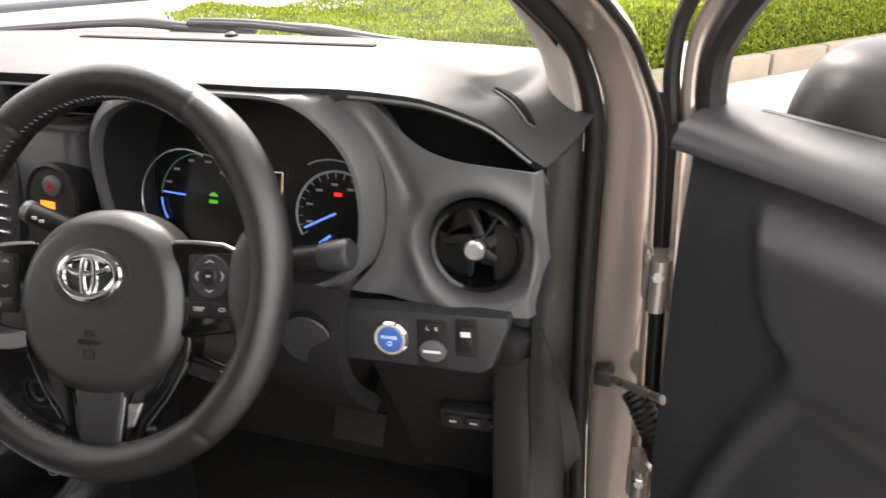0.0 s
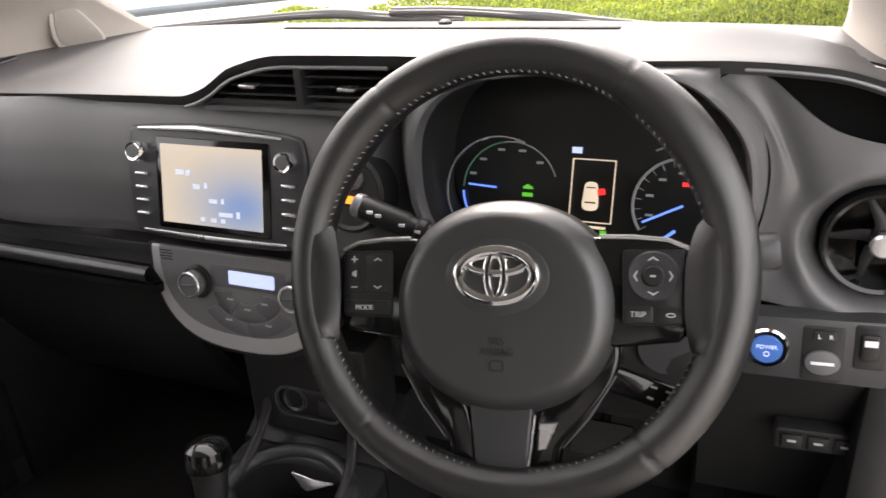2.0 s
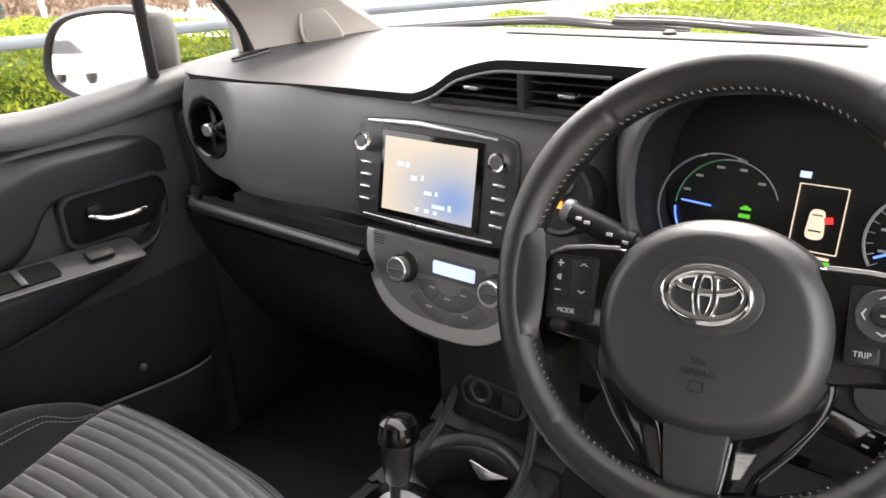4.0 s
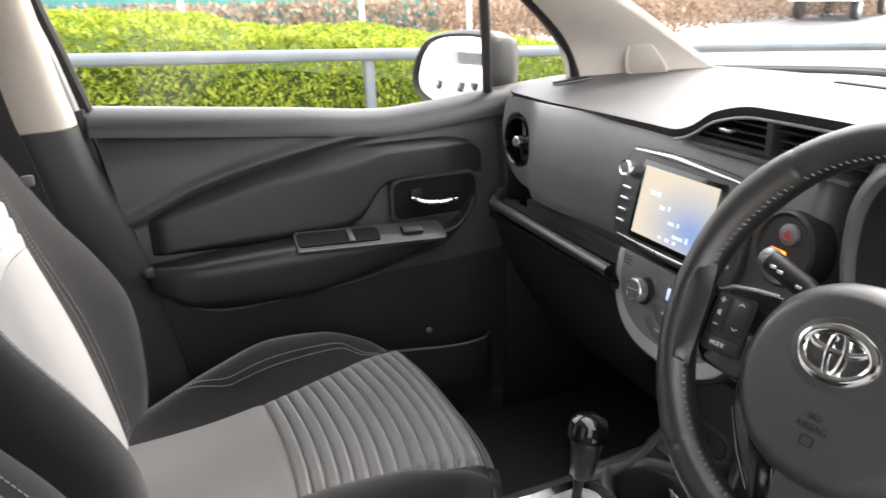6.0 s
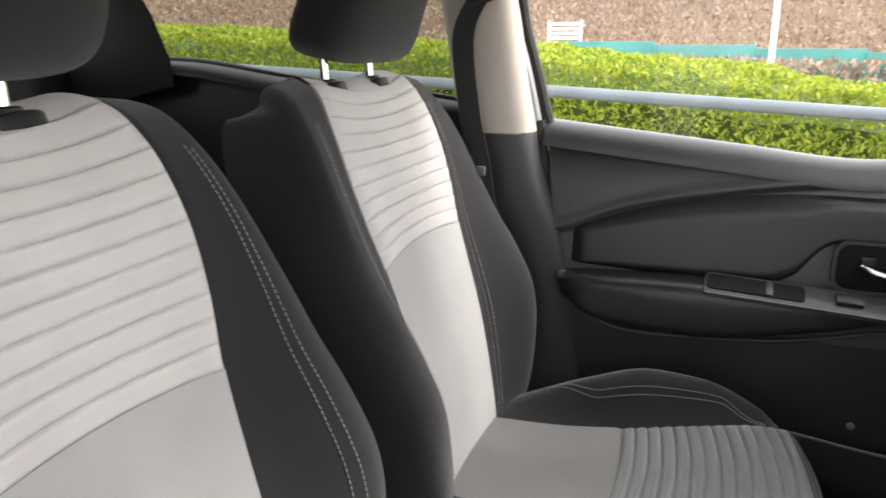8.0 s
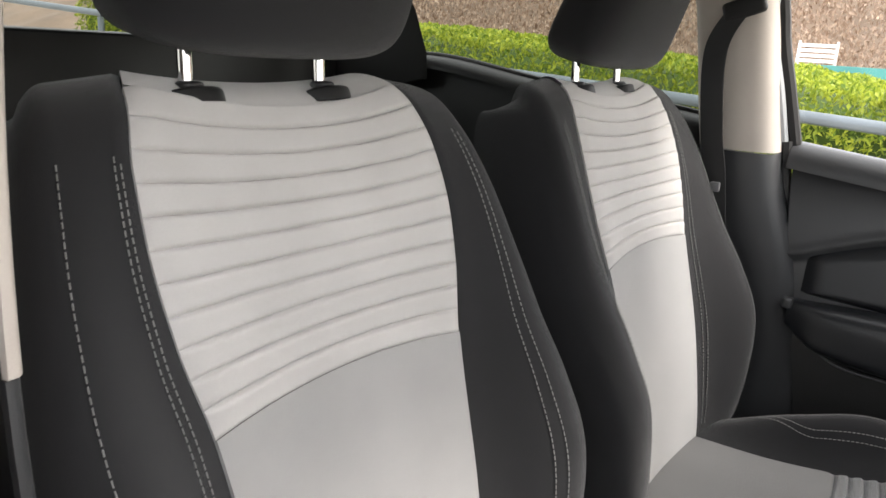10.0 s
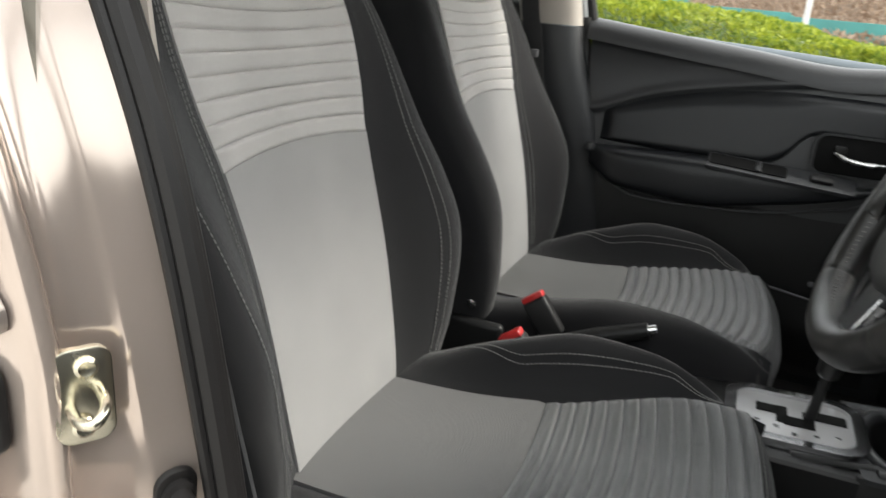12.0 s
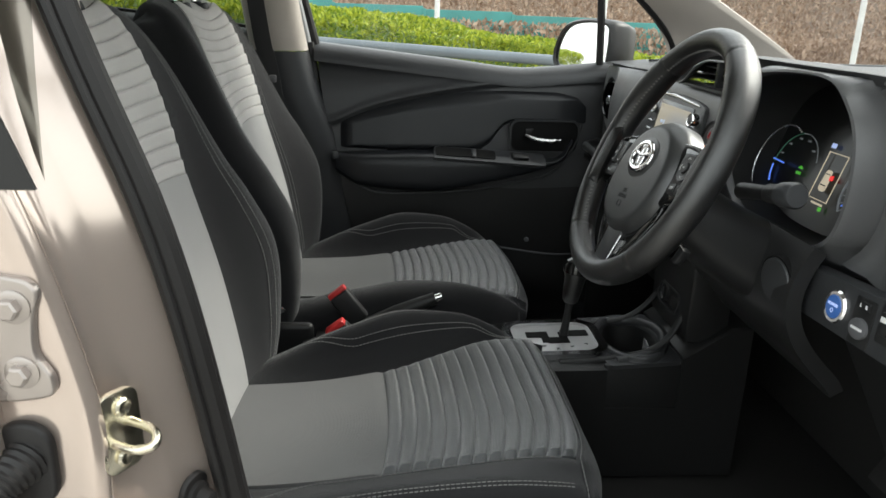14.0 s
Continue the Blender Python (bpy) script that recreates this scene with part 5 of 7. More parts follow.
def pedal(x, y, z, w, h, tilt, label):
    p = thing("pedal", label, "pedal", m=pose(x, y, z, tilt, 0, 0), group="pedals")
    # Tall pad and arms are near-black: the footwell's shade put into colour.
    part("pad", box(w, 0.014, h, 0.005, 2), M_DEEP if h > w else M_CARPET, p)
    part("arm", tube([(0, 0.01, h * 0.3), (0, 0.06, h * 0.5 + 0.1), (0, 0.12, h * 0.5 + 0.25)], 0.009, 8), M_DEEP, p)
    return p


pedal(0.36, 0.50, 0.45, 0.10, 0.06, -30, "black rubber brake pedal")
pedal(0.53, 0.54, 0.40, 0.055, 0.16, -30, "black plastic accelerator pedal")


# ---- centre console ----
def console():
    c = thing("centre_console", "dark centre console with gear selector and cup holder", "centre console")
    side = [(-0.50, 0.30), (-0.50, 0.52), (-0.30, 0.525), (-0.14, 0.535), (0.066, 0.538), (0.068, 0.455), (0.208, 0.455), (0.210, 0.560), (0.24, 0.58), (0.30, 0.62), (0.34, 0.62), (0.34, 0.30)]
    rings = []
    for x in (-0.118, -0.112, 0.112, 0.118):
        k = 0.985 if abs(x) > 0.115 else 1.0
        rings.append([Vector((x, y, 0.30 + (z - 0.30) * k)) for y, z in side])
    part("body", loft(rings), M_BLACK, c, "", 30)
    for sx in (-1, 1):
        part("body_side", between((sx * 0.1095 - 0.007, 0.062, 0.40), (sx * 0.1095 + 0.0055, 0.214, 0.543), 0.002), M_BLACK, c)

    F = plane_frame((0.0, -0.015, 0.546), (1, 0, 0), (0, 1, 0.03))
    gp = part("gate_plate", slab(rounded(0.135, 0.165, 0.03, 6), 0.01, 0.002, m=F), M_SATINBRIGHT, c, "satin silver selector plate")
    part("gate_frame", ring_plate(rounded(0.168, 0.200, 0.045, 8), rounded(0.134, 0.164, 0.030, 8), 0.012, F @ Matrix.Translation((0, 0, 0.005))), M_CHROME, gp, "chrome frame")
    # stepped gate
    steps = [(-0.022, 0.06, 0.026, 0.03), (-0.022, 0.035, 0.026, 0.03), (-0.002, 0.022, 0.05, 0.016), (0.010, 0.002, 0.026, 0.03), (-0.006, -0.016, 0.05, 0.016), (-0.018, -0.036, 0.024, 0.034)]
    for x, y, w, h in steps:
        # Slots are flat dark plates: their depth is only shade in the colour.
        part("gate_slot", box(w, h, 0.003, 0, 1, F @ Matrix.Translation((x, y, 0.0005))), M_DEEP, gp)
    for t, x, y in (("P", 0.030, 0.060), ("R", 0.040, 0.030), ("N", 0.048, 0.0), ("D", 0.034, -0.025), ("B", 0.025, -0.052)):
        text_mesh(t, 0.011, M_BLACK, gp, F @ pose(x, y, 0.0006), "gear_letter")
    # cup holder
    E = pose(0.004, 0.140, 0.550, 4, 0, 0) @ Matrix.Diagonal((1.90, 1.15, 1, 1))
    def squared(k):
        ca, sa = math.cos(2 * math.pi * k / 48), math.sin(2 * math.pi * k / 48)
        return (0.116 * math.copysign(abs(ca) ** 0.15, ca), 0.073 * math.copysign(abs(sa) ** 0.15, sa))
    part("cup_surround", ring_plate([squared(k) for k in range(48)], oval(0.088, 0.053, 48), 0.008, pose(0.002, 0.140, 0.548, 4, 0, 0)), M_PANEL, c)
    ch = part("cup_holder", lathe([(0.060, -0.006), (0.058, 0.004), (0.053, 0.007), (0.048, 0.005), (0.045, 0.0), (0.0445, -0.006)], 48, E, cap=False), M_PANEL, c, "", 60)
    part("cup_well", lathe([(0.0455, -0.004), (0.040, -0.07), (0.0, -0.07)], 40, E, cap=False), M_BLACK, ch)
    part("cup_floor", lathe([(0, -0.066), (0.039, -0.066), (0.038, -0.063), (0, -0.063)], 32, E), M_DEEP, ch)
    part("cup_tab", slab([(-0.008, -0.011), (-0.003, -0.010), (0.035, 0.007), (0.033, 0.010), (0.004, 0.007), (-0.034, 0.010), (-0.036, 0.007), (-0.013, -0.009)], 0.005, 0.0012, m=pose(0.014, 0.176, 0.531, 60, 0, -2)), M_SATIN, ch, "pale triangular spring tab")
    part("rear_ridge", tube(curve_points([(-0.092, 0.09, 0.540), (-0.078, 0.165, 0.552), (-0.03, 0.200, 0.560), (0.03, 0.203, 0.560), (0.082, 0.170, 0.552), (0.096, 0.09, 0.540)], 8), 0.011, 12), M_PANEL, c, "raised ridge round the cup holder", 60)
    # rails that climb from the console to the stack
    for sx in (-1, 1):
        part("console_rail", tube(curve_points([(0.088 * sx, -0.02, 0.535), (0.082 * sx, 0.10, 0.545), (0.080 * sx, 0.17, 0.565), (0.07 * sx, 0.215, 0.62), (0.06 * sx, 0.235, 0.70)], 6), 0.008, 12, flat=0.7), M_BLACK, c)
    st = part("stack_panel", between((-0.10, 0.215, 0.58), (0.10, 0.30, 0.74), 0.01), M_BLACK, c)
    so = plane_frame((0.0, 0.213, 0.640), (1, 0, 0), (0, 0.15, 1))
    part("power_socket", lathe([(0.019, -0.01), (0.019, 0.003), (0.016, 0.004), (0.013, 0.002), (0.012, -0.02), (0, -0.02)], 28, so @ Matrix.Translation((-0.018, 0.004, 0))), M_PANEL, st)
    part("media_socket", slab(rounded(0.030, 0.024, 0.003), 0.006, 0.001, m=so @ Matrix.Translation((0.034, -0.002, 0.002))), M_BLACK, st)
    part("socket_frame", ring_plate(rounded(0.110, 0.046, 0.02, 6), rounded(0.101, 0.037, 0.017, 6), 0.007, so @ Matrix.Translation((0.004, 0, 0.003))), M_PANEL, st)
    return c


console()


def gear_lever():
    g = thing("gear_lever", "gloss black gear lever with stitched leather grip", "gear lever")
    part("shaft", tube([(-0.014, 0.008, 0.535), (-0.014, 0.014, 0.60), (-0.014, 0.018, 0.64)], [0.010, 0.007, 0.010], 12), M_BLACK, g)
    prof = [(0.010, -0.055), (0.014, -0.05), (0.0165, -0.03), (0.018, -0.01), (0.021, 0.006), (0.0225, 0.016), (0.020, 0.028), (0.013, 0.034), (0.0, 0.036)]
    part("grip", lathe(prof[:5] + [(0.0205, 0.008), (0, 0.008)], 24, pose(-0.008, 0.022, 0.680, -8, 0, 0) @ Matrix.Diagonal((1.18, 1.12, 1.05, 1))), M_LEATHER, g, "black leather grip")
    part("knob", lathe([(0.0, 0.006), (0.0225, 0.006)] + prof[5:], 28, pose(-0.008, 0.022, 0.680, -8, 0, 0) @ Matrix.Diagonal((1.18, 1.12, 1.05, 1)), 1.1), M_PIANO, g, "gloss black knob")
    part("stitching", dashes([(0.004, 0.006, 0.635 + 0.006 * k) for k in range(9)], 0.005, 0.003, 0.0016, 0.0006, up=(0.6, -0.8, 0)), M_STITCH, g)
    return g


gear_lever()


def hand_brake():
    h = thing("parking_brake", "black parking brake lever with chrome button", "brake lever")
    a, b = Vector((-0.055, -0.52, 0.500)), Vector((-0.082, -0.252, 0.600))
    part("lever", tube([a, a.lerp(b, 0.5), a.lerp(b, 0.7), b], [0.014, 0.014, 0.017, 0.014], 14), M_BLACK, h)
    part("button", tube([b, b + (b - a).normalized() * 0.014], [0.009, 0.008], 14), M_CHROME, h, "chrome release button")
    return h


hand_brake()


def buckle(x, y, z, lean, label):
    b = thing("seat_belt_buckle", label, "seat belt buckle", m=pose(x, y, z, 0, 0, 0) @ pose(0, 0, 0, 38, lean, 0), group="seat belt buckles")
    part("housing", box(0.026, 0.044, 0.075, 0.006, 3, pose(0, 0, -0.040)), M_BLACK, b)
    part("release_button", box(0.020, 0.041, 0.012, 0.003, 2, pose(0, 0, 0.0)), M_RED, b, "red release button")
    part("strap", box(0.024, 0.014, 0.14, 0.004, 2, pose(0, 0.0, -0.135)), M_BLACK, b)
    return b


buckle(0.080, -0.448, 0.607, 6, "black seat belt buckle with red button beside the driver's seat")
buckle(-0.072, -0.455, 0.616, -6, "black seat belt buckle with red button beside the passenger seat")
for bx, by, bz in ((0.105, -0.585, 0.555), (-0.09, -0.575, 0.575)):
    a = thing("belt_anchor", "small bright steel seat belt anchor bolt", "bolt", (bx, by, bz), "belt anchors")
    part("bolt", lathe([(0.008, -0.01), (0.008, 0.0), (0.006, 0.004), (0, 0.004)], 12, pose(0, 0, 0, 30, 20, 0)), M_STEEL, a)


# ---- front passenger door ----
SILL_L = [(-0.60, 1.072), (-0.555, 1.068), (-0.405, 1.053), (-0.19, 1.032), (0.015, 1.013), (0.114, 1.020), (0.244, 1.033), (0.42, 1.047), (0.50, 1.05)]


def door_rear_y(z):
    """Rear edge of the front door, which leans."""
    return interp(z, [(0.30, -0.425), (0.587, -0.459), (0.80, -0.508), (1.07, -0.555)])


def door_skin_x(y, z):
    """Inner skin of the passenger door."""
    x = interp(z, [(0.28, -0.690), (0.60, -0.678), (0.78, -0.688), (0.90, -0.703), (0.95, -0.710), (0.98, -0.717), (1.00, -0.724), (1.02, -0.733), (1.04, -0.745), (1.075, -0.76)])
    return x


CREASE = [(-0.60, 0.846), (-0.50, 0.876), (-0.375, 0.925), (-0.22, 0.960), (-0.06, 0.984), (0.10, 1.000), (0.34, 1.016)]
INS_TOP = [(-0.49, 0.870), (-0.46, 0.888), (-0.375, 0.917), (-0.25, 0.947), (-0.06, 0.966), (0.10, 0.965), (0.17, 0.952), (0.20, 0.925)]
INS_LOW = [(-0.49, 0.806), (-0.46, 0.802), (-0.227, 0.796), (-0.13, 0.796), (-0.08, 0.815), (-0.03, 0.872), (0.0, 0.882), (0.19, 0.880), (0.21, 0.884)]


def passenger_door():
    d = thing("passenger_door", "closed dark grey front passenger door trim", "car door")

    def skin(z0, z1):
        def fn(u, v):
            zz = z0 + (z1 - z0) * v
            yr = door_rear_y(zz)
            y = yr + (0.34 - yr) * u
            k = (zz - 0.30) / 0.76
            z = 0.30 + (interp(y, SILL_L) - 0.006 - 0.30) * k
            drop = interp(y, CREASE) - z
            return Vector((door_skin_x(y, z) - 0.009 * smooth01(drop / 0.012) + 0.005 * math.exp(-((drop + 0.004) / 0.010) ** 2), y, z))
        return fn
    part("door_card", sheet(skin(0.725, 1.06), 60, 110, 0.03), M_PANEL, d, "dark grained plastic door card", 60)
    part("lower_card", sheet(skin(0.30, 0.725), 40, 28, 0.03), M_BLACK, d, "black plastic lower door card", 60)

    def sill(u, v):
        y = -0.556 + 1.02 * u
        zs = interp(y, SILL_L)
        a = v * math.pi
        # rounded ledge below the glass
        return Vector((-0.768 + 0.044 * math.sin(a * 0.5) ** 0.9, y, zs + 0.004 - 0.040 * (1 - math.cos(a * 0.5))))
    part("window_ledge", sheet(sill, 50, 14, 0.01), M_PANEL, d, "", 60)
    part("glass_seal", tube([(-0.757, -0.553 + 1.0 * k / 30, interp(-0.553 + 1.0 * k / 30, SILL_L) + 0.006) for k in range(31)], 0.006, 8), M_RUBBER, d)

    def insert(u, v):
        y = -0.487 + 0.690 * u
        t, b = interp(y, INS_TOP), interp(y, INS_LOW)
        z = b + (t - b) * v
        edge = min(1.0, min(u / 0.05, (1 - u) / 0.14, v / 0.12, (1 - v) / 0.25))
        return Vector((door_skin_x(y, z) - 0.010 + 0.018 * math.sin(max(0.0, edge) * math.pi / 2), y, z))
    part("padded_insert", sheet(insert, 90, 24, 0.004), M_PADDED, d, "padded black vinyl insert", 60)
    part("trim_line", tube(curve_points([(-0.690, -0.478, 0.742), (-0.682, -0.455, 0.719), (-0.675, -0.387, 0.684), (-0.674, -0.239, 0.684), (-0.676, -0.092, 0.696), (-0.680, 0.022, 0.720), (-0.684, 0.103, 0.743), (-0.692, 0.162, 0.806), (-0.700, 0.186, 0.877)], 8), 0.0035, 8), M_PANEL, d)
    # armrest: a rounded beam with an open pull pocket
    def arm(u, v):
        y = -0.497 + 0.655 * u
        top = interp(y, [(-0.497, 0.792), (-0.25, 0.803), (-0.10, 0.796), (0.05, 0.783), (0.11, 0.785), (0.135, 0.80), (0.158, 0.84)])
        low = interp(y, [(-0.497, 0.742), (-0.43, 0.705), (-0.24, 0.692), (-0.07, 0.722), (0.08, 0.760), (0.135, 0.785), (0.158, 0.83)])
        out = interp(y, [(-0.497, 0.028), (-0.42, 0.058), (-0.24, 0.068), (-0.07, 0.066), (0.07, 0.050), (0.158, 0.020)])
        a = math.pi * v
        cz, hz = (top + low) / 2, (top - low) / 2
        return Vector((-0.690 + out * abs(math.sin(a)) ** 0.45, y, cz + hz * math.copysign(abs(math.cos(a)) ** 0.55, math.cos(a))))
    part("armrest", sheet(arm, 60, 28), M_PADDED, d, "black vinyl armrest", 60)
    # switch plate with the pull pocket
    M = plane_frame((-0.646, -0.075, 0.797), (0, 1, -0.06), (-1, 0, 0.42))
    pl = part("switch_plate", slab(rounded(0.310, 0.062, 0.012, 4), 0.008, 0.002, m=M), M_PANEL, d, "dark grey switch plate")
    # Pocket is a flat dark plate; the hollow's shade is put into its colour.
    part("pull_pocket", slab(rounded(0.165, 0.040, 0.008, 4, -0.068, 0.002), 0.004, m=M @ Matrix.Translation((0, 0, 0.0025))), M_DEEP, pl)
    part("pocket_bridge", box(0.012, 0.040, 0.006, 0.002, 2, M @ Matrix.Translation((-0.045, 0.002, 0.003))), M_PANEL, pl)
    part("window_switch", box(0.045, 0.026, 0.010, 0.004, 2, M @ Matrix.Translation((0.085, 0.002, 0.004))), M_BLACK, pl)
    part("plate_edge", tube([M @ Vector((x, -0.031, 0.001)) for x in (-0.155, -0.05, 0.06, 0.15)], 0.0013, 8), M_GREY, pl)
    part("armrest_cap", between((-0.668, -0.508, 0.778), (-0.650, -0.488, 0.800), 0.006, 3), M_PANEL, d, "small cap at the end of the armrest")
    # handle in its dish
    H = plane_frame((-0.689, 0.082, 0.845), (0, 1, 0), (0, 0, 1))
    # Dish floor in near-black: the hollow's shade is in the colour.
    part("handle_dish", slab(rounded(0.190, 0.085, 0.022, 5), 0.004, 0.001, m=H @ Matrix.Translation((0, 0.0, -0.004))), M_DEEP, d)
    part("dish_rim", ring_plate([(x * 1.05, y * 1.09) for x, y in rounded(0.190, 0.085, 0.022, 5)], rounded(0.188, 0.083, 0.022, 5), 0.012, H @ Matrix.Translation((0, 0, 0.001))), M_PANEL, d)
    part("inside_handle", tube(curve_points([H @ Vector(p) for p in ((-0.055, 0.006, 0.004), (-0.030, -0.004, 0.014), (0.010, -0.008, 0.018), (0.042, -0.006, 0.016))], 6), [0.0045] * 3 + [0.0068] * 13 + [0.0045] * 3, 12, flat=0.75), M_STEEL, d, "silver inside handle")
    part("lock_tab", box(0.022, 0.016, 0.008, 0.002, 2, H @ Matrix.Translation((-0.045, 0.014, 0.004))), M_BLACK, d)
    # door pocket with a thin bright lip, and the loudspeaker swelling
    def pocket(u, v):
        y = -0.40 + 0.60 * u
        top = interp(y, [(-0.40, 0.57), (-0.07, 0.548), (0.123, 0.520), (0.20, 0.515)])
        z = 0.32 + (top - 0.32) * v
        return Vector((-0.672 + 0.062 * math.sin(math.pi * min(1, u * 1.02)) ** 0.3 * smooth01(v * 1.5), y, z))
    pk = part("door_pocket", sheet(pocket, 40, 12, 0.006), M_BLACK, d)
    part("pocket_lip", tube([pocket(0.05 + 0.9 * k / 20, 1.0) for k in range(21)], 0.0028, 8), M_GREY, pk)
    part("pocket_bolt", lathe([(0.007, 0), (0.007, 0.004), (0.004, 0.006), (0, 0.006)], 12, plane_frame((-0.665, 0.045, 0.552), (0, 1, 0), (0, 0, 1))), M_GREY, pk)
    sp = lathe([(0.100, -0.02), (0.094, -0.008), (0.080, -0.001), (0.055, 0.003), (0.0, 0.005)], 36, plane_frame((-0.694, 0.175, 0.615), (0, 1, 0), (0, 0, 1)))
    part("loudspeaker", sp, M_BLACK, d)
    # window frame and glass channel
    part("window_frame", tube(curve_points([(-0.752, -0.556, 1.068), (-0.735, -0.580, 1.17), (-0.715, -0.607, 1.29), (-0.68, -0.60, 1.40), (-0.655, -0.45, 1.455), (-0.650, -0.15, 1.445), (-0.67, 0.12, 1.36), (-0.70, 0.30, 1.24), (-0.735, 0.42, 1.13), (-0.745, 0.452, 1.05)], 8), 0.016, 10), M_RUBBER, d)
    part("frame_trim", tube(curve_points([(-0.738, -0.572, 1.062), (-0.720, -0.594, 1.17), (-0.700, -0.622, 1.29), (-0.665, -0.618, 1.40)], 8), 0.013, 10), M_FRAMEGREY, d, "pale grey painted inner frame")
    part("window_bar", tube([(-0.752, 0.236, 1.035), (-0.735, 0.226, 1.14), (-0.705, 0.205, 1.30)], 0.011, 8), M_RUBBER, d)
    return d


passenger_door()


def side_glass(side, front, glass=None):
    """A side window: a slightly leaning pane."""
    def fn(u, v):
        if front:
            y = -0.60 + 1.06 * u
        else:
            y = -1.56 + 0.93 * u
        z = 1.00 + 0.47 * v
        x = 0.757 - 0.02 * v - 0.085 * v * v
        return Vector((side * x, y, z))
    bm = sheet(fn, 12, 8)
    ob = part("window", bm, glass or M_GLASS)
    ob.visible_shadow = glass is not None
    return ob


tagged(side_glass(-1, True), "clear front passenger side window", "window", kind="structure").name = "window_1"
tagged(side_glass(-1, False, M_TINTED), "lightly tinted rear side window", "window", kind="structure").name = "window_2"
tagged(side_glass(1, False, M_TINTED), "lightly tinted rear side window", "window", kind="structure").name = "window_4"


def door_mirror(m, label, flip=1):
    d = thing("door_mirror", label, "door mirror", m=m)
    o = curve_points([(-0.085 * flip, -0.035, 0), (-0.088 * flip, 0.01, 0), (-0.06 * flip, 0.055, 0), (0.0, 0.070, 0), (0.075 * flip, 0.066, 0), (0.090 * flip, 0.04, 0), (0.088 * flip, -0.03, 0), (0.06 * flip, -0.058, 0), (-0.02 * flip, -0.064, 0)], 5, True)
    if flip < 0:
        o = o[::-1]
    rings = []
    for k, z in ((0.90, 0.003), (0.91, 0.008), (0.97, 0.010), (1.04, 0.002), (1.06, -0.012), (1.06, -0.04), (0.95, -0.075), (0.70, -0.10), (0.3, -0.112), (0.02, -0.114)):
        rings.append([Vector((p.x * k, p.y * k, z)) for p in o])
    part("housing", loft(rings, cap=False), M_BLACK, d, "", 60)
    part("mirror_glass", slab([(p.x * 0.95, p.y * 0.95) for p in o], 0.004, m=Matrix.Translation((0, 0, 0.002))), M_MIRROR, d, "reflecting mirror glass")
    part("arm", box(0.10, 0.04, 0.04, 0.012, 3, Matrix.Translation((0.12 * flip, -0.045, -0.06))), M_BLACK, d)
    return d


door_mirror(plane_frame((-0.900, 0.222, 1.068), (0.874, 0.485, 0), (-0.036, 0.064, 0.997)) @ Matrix.Scale(1.3, 4), "black passenger door mirror with bright reflecting glass", 1)


# ---- body shell ----
def structure(name, bm, mat, label, category, angle=40):
    ob = part(name, bm, mat, None, "", angle)
    return tagged(ob, label, category, kind="structure")


